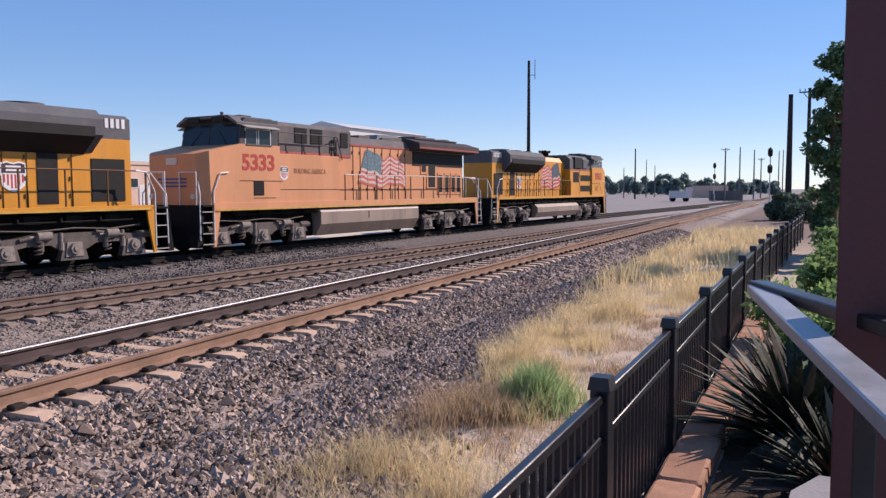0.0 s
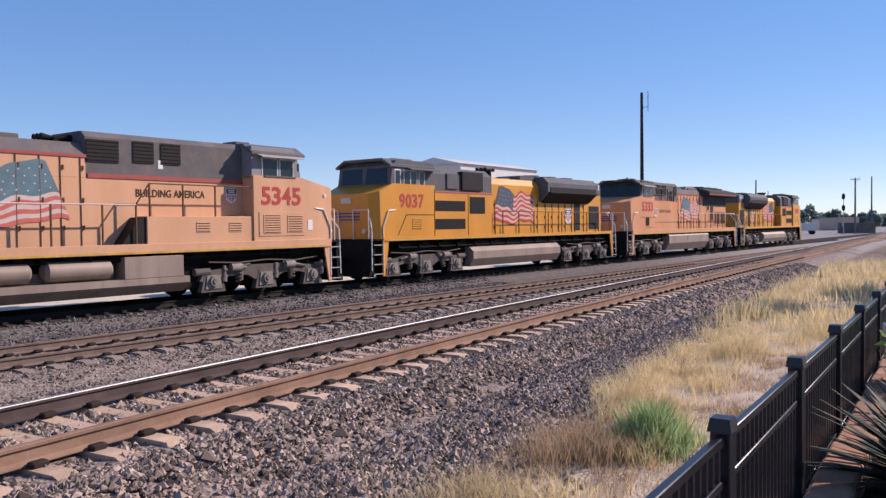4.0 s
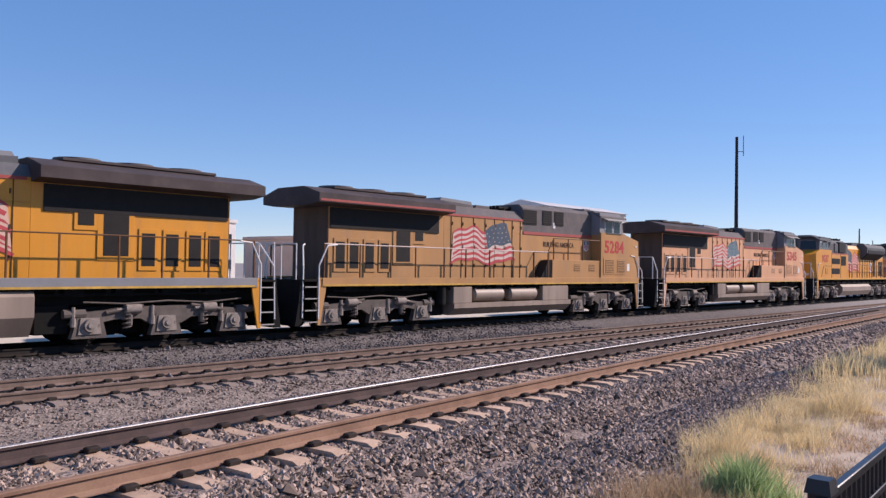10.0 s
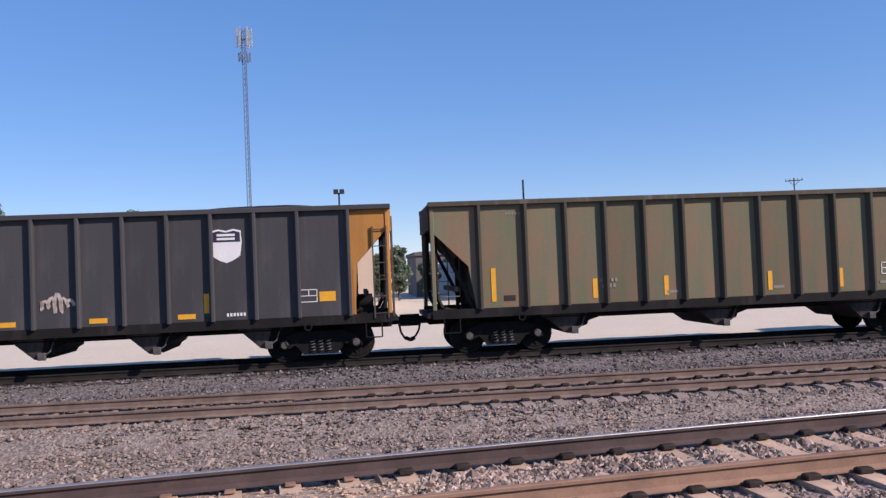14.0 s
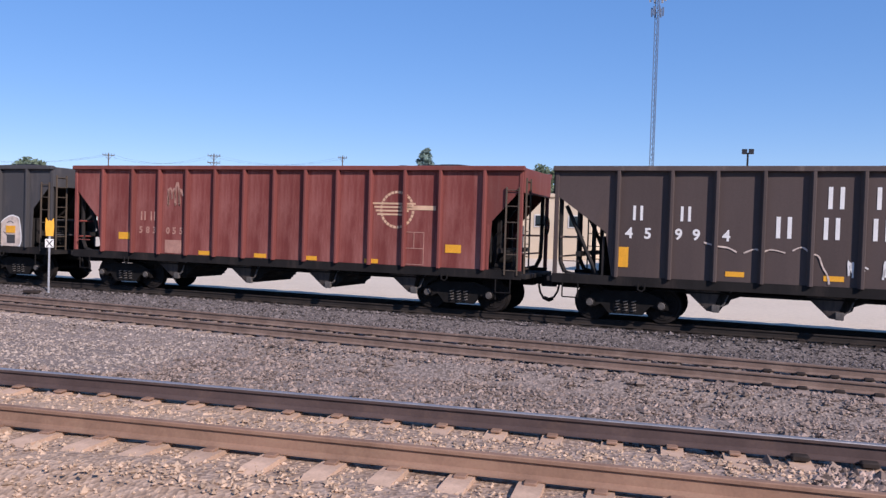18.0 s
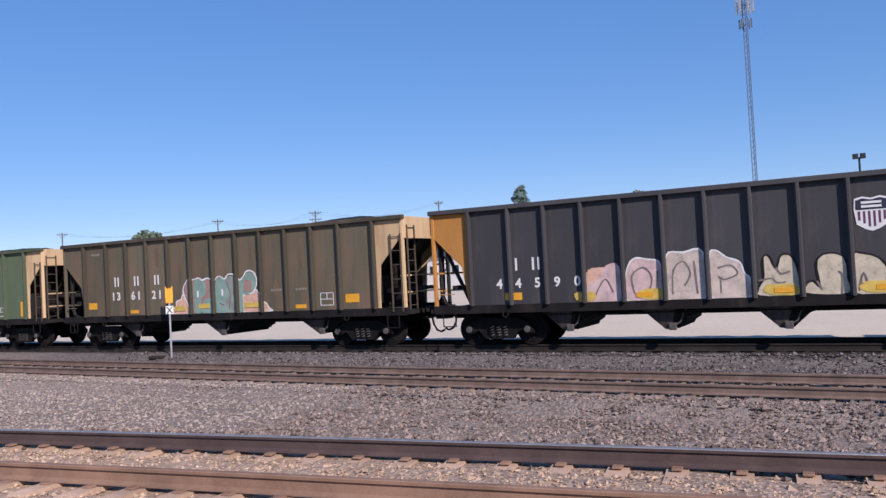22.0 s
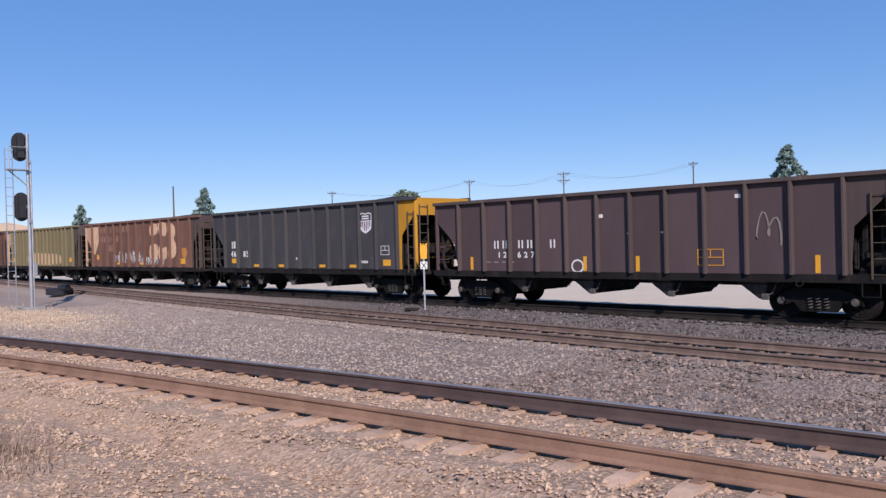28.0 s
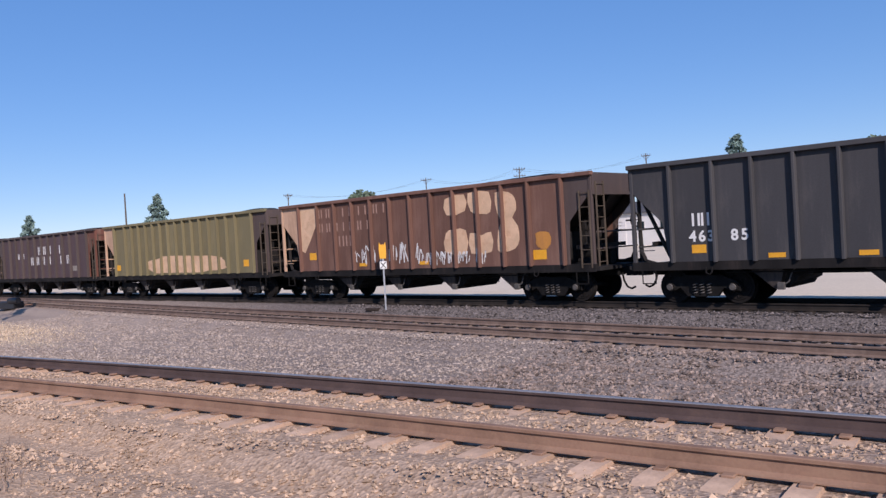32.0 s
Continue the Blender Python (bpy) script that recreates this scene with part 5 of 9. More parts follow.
    for x, z, w in ((-1.52, 1.36, 0.52), (1.72, 1.4, 0.62), (-0.4, 1.42, 0.5)):
        mark(c, "reflector", x, z, w, 0.16, M_MARKPALE, "sprayed-over yellow reflector", 0.024)
    for x, z, h, k in ((-1.45, 3.0, 1.5, 91), (1.75, 3.1, 0.9, 92), (3.8, 3.0, 1.0, 93), (2.7, 1.9, 0.5, 94), (-2.55, 3.2, 0.7, 95)):
        blotch(c, "rust_smear", x, z, 0.2, h, M_SMEAR, "faint brown rust smear", k)
    for x in (-5.75, 2.75, 3.75):
        bars(c, "stencil", x - 0.2, 3.45 if x < 0 else 1.85, 5, 0.05, 0.07, 0.09, M_FAINT)
    mark(c, "reflector", -6.0, 1.55, 0.45, 0.24, M_MARK)
    mark(c, "reflector", 5.67, 1.5, 0.5, 0.26, M_MARK)
    reflectors(c, (-3.8, 3.7), 1.3)
    frame_mark(c, 4.72, 1.5, 0.5, 0.4)
    cars.append(c)
    # green
    c = hopper("hopper_car", "green ribbed coal hopper with tan end and yellow reflectors", CAR_GREEN, CAR_GREEN_RIB, CAR_TAN, CAR_GREEN, 12, 3, 7)
    ups(c, (-5.97, -1.34, 1.41, 3.5, 6.22), 1.55, 0.6)
    mark(c, "reflector", -1.5, 1.42, 0.3, 0.14, M_MARK)
    frame_mark(c, 4.89, 1.46, 0.5, 0.36)
    bars(c, "stencil", -5.6, 3.55, 6, 0.05, 0.06, 0.08, M_WHITE)
    bars(c, "stencil", -3.2, 1.6, 6, 0.05, 0.16, 0.12, M_FAINT)
    scrawl(c, "faint_emblem", 4.7, 3.3, 0.5, 0.3, M_FAINT, "faint scraped emblem", 75, 2, 0.02)
    bars(c, "stencil", -2.2, 1.62, 4, 0.05, 0.18, 0.14, M_WHITE)
    cars.append(c)
    # maroon-grey
    c = hopper("hopper_car", "low grey-maroon ribbed coal hopper with white lettering bars", CAR_MAROON, CAR_BROWN_RIB, CAR_BROWN, CAR_MAROON, 11, 4, 8, False)
    for x in (-4.62, -4.24, -3.55, -3.17, -2.23):
        bars(c, "company_letter", x, 2.16, 1, 0.12, 0.3, 0.42, M_WHITE)
    for ch, x in zip("12627", (-4.5, -4.24, -3.62, -3.34, -3.05)):
        digits(c, ch, x, 1.0, 1.76, 0.3, M_WHITE)
    bars(c, "stencil", -5.0, 1.5, 4, 0.2, 0.04, 0.35, M_FAINT)
    s = Shape()
    for k in range(20):
        a, b = math.tau * k / 20, math.tau * (k + 1) / 20
        s.add([(math.cos(a) * 0.24, 0, math.sin(a) * 0.24), (math.cos(b) * 0.24, 0, math.sin(b) * 0.24), (math.cos(b) * 0.18, 0, math.sin(b) * 0.18), (math.cos(a) * 0.18, 0, math.sin(a) * 0.18)], [(0, 1, 2, 3)])
    part("ring_mark", s, M_WHITE, c, at=Matrix.Translation((-1.28, PLANE, 1.36)))
    frame_mark(c, 3.1, 1.65, 0.75, 0.5, M_MARK)
    ups(c, (-5.78, -1.0, 0.85, 5.9), 1.45, 0.5)
    for x, z in ((-0.4, 3.05), (3.9, 3.45), (0.6, 2.45), (1.7, 2.45)):
        mark(c, "stencil", x, z, 0.16, 0.12 if z > 3 else 0.05, M_WHITE)
    raise_body(c, 0.89)
    scrawl(c, "chalk_scribble", 4.7, 2.3, 0.6, 0.9, M_FAINT, "faint chalk scribble", 81, 2, 0.02)
    cars.append(c)
    # black with yellow end
    c = hopper("hopper_car", "black ribbed coal hopper with bright yellow end and shield emblem", CAR_BLACK, CAR_BLACK_RIB, CAR_YELLOW, CAR_BLACK, 12, 4, 9)
    bars(c, "company_letter", -5.65, 2.28, 2, 0.12, 0.34, 0.26, M_WHITE)
    for ch, x in zip("46385", (-5.76, -5.5, -5.25, -4.62, -4.35)):
        digits(c, ch, x, 1.0, 1.82, 0.4, M_WHITE)
    shield(c, 4.6, PLANE, 3.02, 0.86, 0, True, True)
    reflectors(c, (-3.57, -1.48, 1.64, 3.73), 1.28)
    mark(c, "reflector", -5.6, 1.5, 0.4, 0.22, M_MARK)
    mark(c, "reflector", 5.85, 1.42, 0.45, 0.24, M_MARK)
    frame_mark(c, 5.75, 1.9, 0.5, 0.36)
    mark(c, "stencil", -0.25, 1.6, 0.09, 0.09, M_WHITE)
    bars(c, "stencil", 4.2, 1.45, 6, 0.05, 0.1, 0.09, M_WHITE)
    cars.append(c)
    # burnt brown, scoured emblem
    c = hopper("hopper_car", "scorched brown coal hopper with a scoured cream emblem and white scribbles", CAR_BROWN2, CAR_BROWN2, CAR_BROWN, CAR_CREAMEND, 12, 4, 10)
    lobe = [(3.35, 3.55), (3.9, 3.52), (4.15, 3.3), (4.17, 2.95), (4.0, 2.7), (4.2, 2.45), (4.24, 2.0), (4.05, 1.72), (3.6, 1.62), (3.35, 1.7), (3.4, 2.3), (3.55, 2.62), (3.4, 2.9)]
    for name, pts in (("lobe", lobe), ("bar", [(2.2, 3.62), (3.1, 3.6), (3.12, 2.95), (2.75, 2.9), (2.3, 3.0)]), ("corner", [(1.15, 3.5), (2.02, 3.6), (2.03, 3.05), (1.2, 2.95)]),
                      ("foot", [(1.12, 2.35), (1.5, 2.45), (2.02, 2.4), (2.0, 1.62), (1.05, 1.7)]), ("heel", [(2.2, 2.3), (2.7, 2.2), (3.1, 2.3), (3.1, 1.66), (2.22, 1.62)])):
        part("scoured_emblem", Shape().prism([(x + 0.6, z) for x, z in smooth(pts, True, 2)], "y", PLANE - 0.003, PLANE + 0.01), M_CREAM, c, "scoured cream emblem " + name)
    part("scoured_patch", Shape().prism([(-6.28, 3.7), (-5.2, 3.7), (-5.3, 3.0), (-5.7, 2.4), (-6.1, 1.9), (-6.28, 2.0)], "y", PLANE - 0.003, PLANE + 0.01), M_CREAM, c, "scoured cream patch")
    blotch(c, "rusty_patch", 5.75, 1.95, 0.6, 0.5, CAR_ORANGE, "rusty orange patch", 97)
    bars(c, "name_letter", -5.0, 3.42, 9, 0.11, 0.34, 0.46, M_PINKFAINT, "", "221121221")
    bars(c, "name_letter", -5.0, 2.86, 7, 0.11, 0.34, 0.46, M_PINKFAINT, "", "2221221")
    bars(c, "name_letter", -4.0, 2.3, 3, 0.11, 0.4, 0.42, M_PINKFAINT)
    tagging(c, -3.3, 0.4, 1.72, 0.72, M_WHITE, "thin white sprayed stroke", 101, 0.021)
    tagging(c, 0.5, 3.2, 1.5, 0.45, M_WHITE, "thin white sprayed stroke", 103, 0.017)
    mark(c, "reflector", -5.6, 1.75, 0.42, 0.28, M_MARK)
    mark(c, "reflector", 5.6, 1.5, 0.5, 0.3, M_MARK)
    reflectors(c, (-2.6, 0.6), 1.36)
    cars.append(c)
    # moss green with tan patch
    c = hopper("hopper_car", "moss-green smooth-sided coal hopper with a tan scoured patch", CAR_MOSS, CAR_MOSS, CAR_BROWN, CAR_CREAMEND, 16, 4, 11)
    blotch(c, "scoured_patch", 0.5, 1.65, 7.0, 0.85, M_CREAM, "tan scoured patch", 111)
    mark(c, "reflector", -6.1, 1.6, 0.4, 0.3, M_MARK)
    mark(c, "reflector", 5.9, 1.6, 0.4, 0.3, M_MARK)
    cars.append(c)
    # dark brown with name
    c = hopper("hopper_car", "dark brown ribbed coal hopper with pale lettering bars", CAR_MAROON, CAR_BROWN_RIB, CAR_BROWN_END, CAR_BROWN, 12, 4, 12)
    bars(c, "name_letter", -0.4, 2.88, 5, 0.2, 0.5, 0.8, M_WHITE)
    bars(c, "name_letter", -1.6, 2.25, 7, 0.2, 0.5, 0.9, M_WHITE)
    bars(c, "company_letter", -3.8, 2.6, 2, 0.12, 0.34, 0.8, M_WHITE)
    mark(c, "stencil", 4.8, 1.7, 0.8, 0.3, M_FAINT)
    cars.append(c)
    for label, side, end in (("brown ribbed coal hopper near the train's tail", CAR_BROWN2, CAR_CREAMEND), ("dark brown ribbed coal hopper near the train's tail", CAR_BROWN, CAR_BROWN_END)):
        c = hopper("hopper_car", label, side, CAR_BROWN_RIB, end, side, 13, 4, 13 + len(cars))
        bars(c, "name_letter", -2.0, 2.4, 6, 0.2, 0.4, 0.95, M_FAINT)
        cars.append(c)
    return cars


CAR_OLIVE2 = paint_of("hopper_dark_olive", (0.132, 0.121, 0.083), 0.5, (0.22, 0.13, 0.08), 0.25)
CAR_CREAMEND = paint_of("hopper_cream_end", (0.50, 0.33, 0.22), 0.4, (0.2, 0.11, 0.07))
HOPPERS = build_hoppers()


def visor_shape():
    return Shape().prism([(0, 0), (0.3, -0.1), (0.3, -0.13), (0, -0.03)], "x", -0.9, 0.9)


def loco_truck(parent, x, ge=True):
    def frame_shape():
        s = Shape()
        for sy in (-1,):
            y = sy * 1.12
            s.prism([(-2.55, 0.62), (-2.45, 0.84), (-1.7, 0.9), (-1.2, 0.98), (1.2, 0.98), (1.7, 0.9), (2.45, 0.84), (2.6, 0.55), (2.35, 0.5), (1.75, 0.6), (1.45, 0.66), (0.75, 0.66), (0.45, 0.5), (-0.45, 0.5), (-0.75, 0.66), (-1.45, 0.66), (-1.75, 0.6), (-2.35, 0.5), (-2.6, 0.55)], "y", y - 0.09, y + 0.09)
            for e in (-2.1, 0, 2.1):
                s.prism([(e - 0.46, 0.2), (e + 0.46, 0.2), (e + 0.4, 0.42), (e + 0.3, 0.8), (e - 0.3, 0.8), (e - 0.4, 0.42)], "y", y - 0.1, y + 0.1)
            for e in (-1.05, 1.05):
                s.box(e - 0.2, e + 0.2, y - 0.07, y + 0.12, 0.76, 0.94, 0.03)
                s.cyl((e, y + sy * 0.1, 0.5), (e, y + sy * 0.1, 0.84), 0.08, n=8)
            s.cyl((-2.75, y + sy * 0.02, 0.82), (-2.2, y + sy * 0.02, 0.82), 0.12, n=10)
            s.cyl((2.2, y + sy * 0.02, 0.82), (2.75, y + sy * 0.02, 0.82), 0.12, n=10)
            s.cyl((-1.7, y + sy * 0.12, 0.84), (-0.7, y + sy * 0.12, 1.0), 0.05, n=8)
            s.cyl((0.7, y + sy * 0.12, 1.0), (1.7, y + sy * 0.12, 0.84), 0.05, n=8)
            s.tube([(-2.3, y + sy * 0.14, 1.12), (-1.2, y + sy * 0.16, 1.06), (0, y + sy * 0.14, 1.12), (1.2, y + sy * 0.16, 1.05), (2.3, y + sy * 0.14, 1.14)], 0.025)
        return s
    t = part("truck", kept("loco_bolster", lambda: Shape().box(-2.3, 2.3, -1.0, 1.0, 0.78, 1.0, 0.05)), M_BLACK, parent, "dusty three-axle bogie", at=Matrix.Translation((x, 0, 0)))
    for turn in (0, math.pi):
        part("side_frame", kept("loco_truck", frame_shape), M_TRUCK, t, "dusty grey cast side frame", at=Matrix.Rotation(turn, 4, "Z"))
    for sy in (-1, 1):
        y = sy * 1.22
        for e in (-2.1, 0, 2.1):
            part("journal_box", kept(("journal", sy), lambda: Shape().prism([(-0.3, 0.3), (0.3, 0.3), (0.24, 0.72), (-0.24, 0.72)], "y", y - 0.03, y + 0.03).cyl((0, y, 0.53), (0, y + sy * 0.1, 0.53), 0.19, 0.165, n=14).cyl((0, y + sy * 0.09, 0.53), (0, y + sy * 0.13, 0.53), 0.08, n=8)), M_JOURNAL, t, at=Matrix.Translation((e, 0, 0)))
            part("damper", kept(("damper", sy), lambda: Shape().cyl((0.42, y, 0.55), (0.42, y, 1.0), 0.05, n=8).cyl((0.42, y, 0.5), (0.42, y, 0.72), 0.075, n=8)), M_JOURNAL, t, at=Matrix.Translation((e, 0, 0)))
        for e in (-1.25, 1.0):
            part("brake_cylinder", kept(("loco_brake_cylinder", sy), lambda: Shape().cyl((-0.22, y + sy * 0.03, 0.92), (0.2, y + sy * 0.03, 0.92), 0.13, n=12).cyl((0.2, y + sy * 0.03, 0.92), (0.42, y + sy * 0.03, 0.9), 0.04, n=8)), M_JOURNAL, t, at=Matrix.Translation((e, 0, 0)))
            part("spring", kept(("loco_spring", sy), lambda: Shape().pipe([(0.11 * math.cos(a * 0.9), y - sy * 0.02 + 0.11 * math.sin(a * 0.9), 0.42 + 0.016 * a) for a in range(26)], 0.022, 5)), M_TRUCK, t, at=Matrix.Translation((e + 0.12, 0, 0)))["kind"] = "stuff"
    part("brake_beam", kept("loco_brake_beam", lambda: Shape().box(-2.75, 2.75, -0.5, 0.5, 0.3, 0.8, 0.04)), M_BLACK, t)
    for e in (-1.55, 0.55, 1.55):
        part("traction_motor", kept("traction_motor", lambda: Shape().box(-0.5, 0.5, -0.62, 0.62, 0.2, 0.8, 0.12)), M_BLACK, t, at=Matrix.Translation((e, 0, 0)))
    for e in (-2.1, 0, 2.1):
        w = part("wheelset", kept("loco_wheelset", lambda: wheelset_shape(0.53)), M_WHEEL, t)
        ROLLING.append((w, (e, 0, 0.53), 0.53, 0))
    return t


def flag(loco, x, y, z, w, h, turn, red, white, blue, mirrored):
    """A waving flag: red stripes on white, blue field, painted on the hood side."""
    n = 44

    def wave(t):
        return 0.075 * h * math.sin(t * 10.5 + 0.2) + 0.04 * h * math.sin(t * 21 + 1.2) + 0.10 * h * (0.5 - t)

    def spot(t, v, lift):
        """The hoist leans towards the fly, whose hem ripples."""
        lean = (0.17 * (1 - t) - 0.05 * t) * w * (v - 0.5) + 0.02 * w * t * math.sin(v * 15)
        return ((t - 0.5) * w + lean) * (-1 if mirrored else 1), -lift, (v - 0.5) * h * (1.06 - 0.2 * t) + wave(t) + 0.02 * h * math.sin(v * 5 + t * 16)

    def strip(shape, t0, t1, z0, z1, lift):
        pts0, pts1 = [], []
        m = max(2, int(n * (t1 - t0)))
        for i in range(m + 1):
            t = t0 + (t1 - t0) * i / m
            pts0.append(spot(t, z0, lift))
            pts1.append(spot(t, z1, lift))
        k = len(pts0)
        shape.add(pts0 + pts1, [(i, i + 1, k + i + 1, k + i) for i in range(k - 1)])

    at = Matrix.Translation((x, y, z)) @ Matrix.Rotation(turn, 4, "Z")
    a, b, c = Shape(), Shape(), Shape()
    strip(a, 0, 1, 0, 1, 0.002)
    for k in range(7):
        strip(b, 0 if k < 4 else 0.0, 1, k * 2 / 13, (k * 2 + 1) / 13, 0.004)
    strip(c, 0, 0.42, 6 / 13, 1.02, 0.006)
    f = part("flag_decal", a, white, loco, "waving striped flag painted on the hood", at=at)
    part("flag_stripes", b, red, f)
    part("flag_field", c, blue, f)
    d = Shape()
    for i in range(5):
        for j in range(4):
            xx, _, zz = spot(0.05 + 0.08 * i + 0.02 * (j % 2), 0.54 + 0.12 * j, 0)
            d.add([(xx - 0.026, -0.008, zz), (xx, -0.008, zz - 0.026), (xx + 0.026, -0.008, zz), (xx, -0.008, zz + 0.026)], [(0, 1, 2, 3)])
    part("flag_stars", d, white, f)


def railing(loco, name, xs, y, z0, z1, material, post, top=True):
    for x in xs:
        part("handrail_post", kept(("rail_post", round(z1 - z0, 2)), lambda: Shape().box(-0.022, 0.022, -0.022, 0.022, 0, z1 - z0, 0.01)), post, loco, at=Matrix.Translation((x, y, z0)))
    if top:
        part(name, Shape().cyl((min(xs), y, z1), (max(xs), y, z1), 0.022, n=6), material, loco)


def corner_steps(loco, u, sy, paint):
    """Steps with treads and white grab rails at a corner of the locomotive."""
    d = 1 if u > 0 else -1
    st = Shape().box(min(u, u + d * 0.5), max(u, u + d * 0.5), min(sy * 0.8, sy * 0.84), max(sy * 0.8, sy * 0.84), 0.3, 1.66)
    part("step_side", Shape().prism([(u, 0.26), (u - d * 0.1, 0.26), (u - d * 0.3, 1.3), (u - d * 0.34, 1.72), (u, 1.72)], "y", min(sy * 1.44, sy * 1.5), max(sy * 1.44, sy * 1.5)), paint, loco)
    for k in range(4):
        z = 0.34 + 0.36 * k
        st.box(min(u, u + d * 0.5), max(u, u + d * 0.5), min(sy * 0.85, sy * 1.48), max(sy * 0.85, sy * 1.48), z, z + 0.035)
    ob = part("steps", st, M_BLACK, loco, "black steps with worn edges")
    for k in range(4):
        z = 0.34 + 0.36 * k
        part("tread_edge", Shape().box(min(u, u + d * 0.5), max(u, u + d * 0.5), sy * 1.485 - 0.012, sy * 1.485 + 0.012, z, z + 0.035), M_VISOR, ob)
    part("grab_rail", Shape().tube([(u - d * 0.75, sy * 1.5, 2.76), (u - d * 0.35, sy * 1.5, 2.72), (u - d * 0.02, sy * 1.5, 2.1), (u - d * 0.02, sy * 1.5, 0.45)], 0.024), M_WHITE, loco)
    part("grab_rail", Shape().tube([(u + d * 0.1, sy * 0.9, 2.76), (u + d * 0.25, sy * 1.0, 2.72), (u + d * 0.52, sy * 1.4, 2.05), (u + d * 0.55, sy * 1.42, 0.5)], 0.024), M_WHITE, loco)


def loco_base(loco, paint, sill, low=1.45):
    part("underframe", Shape().box(-10.35, 10.35, -1.0, 1.0, 1.04, 1.62, 0.04), M_BLACK, loco)
    part("centre_sill", Shape().box(-10.0, 10.0, -0.5, 0.5, 0.82, 1.04), M_BLACK, loco)
    for a, b in ((4.25, 5.0), (-4.35, -3.5)):
        part("air_filter_box", Shape().box(a, b, -1.05, 1.05, 0.34, 1.06, 0.05), M_BLACK, loco)
    part("walkway", Shape().box(-10.3, 10.66, -1.5, 1.5, 1.6, 1.66, 0.01), M_BLACK, loco)
    for sy in (-1, 1):
        part("side_sill", Shape().box(-9.6, 10.2, sy * 1.5 - 0.03, sy * 1.5 + 0.03, low, 1.72, 0.015), sill, loco)
        part("sill_stripe", Shape().box(-9.5, 10.1, sy * 1.534 - 0.004, sy * 1.534 + 0.004, low + 0.005, low + 0.06), M_SILLSTRIPE, loco, "bright yellow reflective stripe")
        for u in (-9.75, 10.2):
            corner_steps(loco, u, sy, paint)
        s = Shape()
        for k in range(14):
            x = -8.5 + 1.3 * k
            s.box(x, x + 0.5, sy * 1.2 - 0.12, sy * 1.2 + 0.12, 1.25, 1.48, 0.03)
            s.cyl((x + 0.7, sy * 1.35, 1.3), (x + 0.7, sy * 1.35, 1.44), 0.05, n=6)
        s.cyl((-9, sy * 1.3, 1.3), (9, sy * 1.3, 1.3), 0.035, n=6).cyl((-9, sy * 1.18, 1.4), (9, sy * 1.18, 1.4), 0.03, n=6)
        part("underfloor_piping", s, M_TRUCKDARK, loco)["kind"] = "stuff"
    for d in (-1, 1):
        e = d * (1.032 if d > 0 else 1.0)
        s = Shape().prism([(e * 10.3, 0.25), (e * 10.55, 0.25), (e * 10.42, 1.0), (e * 10.35, 1.66), (e * 10.2, 1.66)], "y", -1.4, 1.4)
        part("pilot_plate", s, M_BLACK, loco)
        c = part("coupler", kept("coupler", None), M_TRUCKDARK, loco, at=Matrix.Translation((d * 11.18, 0, 0.88)) @ Matrix.Rotation(0 if d > 0 else math.pi, 4, "Z"))
        for e in (-0.6, -0.45, 0.5):
            part("air_hose", kept("air_hose", None), M_BLACK, c, at=Matrix.Translation((-0.5, e, 0.0)))
        g = -10.4 if d < 0 else 10.68
        for e in (-1, 1):
            part("end_rail", Shape().tube([(g, e * 1.2, 1.66), (g, e * 1.2, 2.75), (g, e * 0.4, 2.75), (g, e * 0.4, 1.66)], 0.022), M_WHITE, loco)


def door_row(loco, xs, w, z0, z1, sy, y, paint, dark):
    for x in xs:
        d = part("hood_door", kept(("hood_door", round(w, 2), round(z1 - z0, 2)), lambda: Shape().box(-w / 2, w / 2, -0.02, 0.0, 0, z1 - z0, 0.012)), paint, loco, at=Matrix.Translation((x, sy * y, z0)) @ Matrix.Rotation(0 if sy < 0 else math.pi, 4, "Z"))
        if dark:
            def screen():
                s = Shape().box(-w * 0.34, w * 0.34, -0.028, -0.005, 0.12, z1 - z0 - 0.12)
                return s
            part("louvre", kept(("louvre", round(w, 2), round(z1 - z0, 2)), screen), M_LOUVRE, d)


def seams(loco, xs, z0, z1, y, sy):
    """Upright panel edges on the hood side, with small latches beside them."""
    s = Shape()
    for x in xs:
        s.box(x - 0.009, x + 0.009, sy * y - 0.01, sy * y + 0.01, z0, z1)
    part("panel_joint", s, M_JOINT, loco)["kind"] = "stuff"
    k = Shape()
    for x in xs:
        for z in (0.2, 0.5, 0.85):
            zz = z0 + (z1 - z0) * z
            k.box(x + 0.05, x + 0.085, sy * y - 0.02, sy * y + 0.02, zz - 0.06, zz + 0.06)
    part("latch_row", k, M_JOINT, loco)["kind"] = "stuff"


def grille(parent, x, z, w, h, sy, y, slats=7):
    at = Matrix.Translation((x, sy * y, z)) @ Matrix.Rotation(0 if sy < 0 else math.pi, 4, "Z")
    g = part("grille", kept(("grille", w, h), lambda: Shape().box(-w / 2, w / 2, -0.012, 0.0, -h / 2, h / 2)), M_LOUVRE, parent, "dark air intake grille", at=at)
    def bars_of():
        s = Shape()
        for k in range(slats):
            zz = -h / 2 + h * (k + 0.5) / slats
            s.box(-w / 2, w / 2, -0.022, -0.01, zz - 0.008, zz + 0.008)
        return s
    part("slats", kept(("slats", w, h), bars_of), M_TRUCKDARK, g)["kind"] = "stuff"


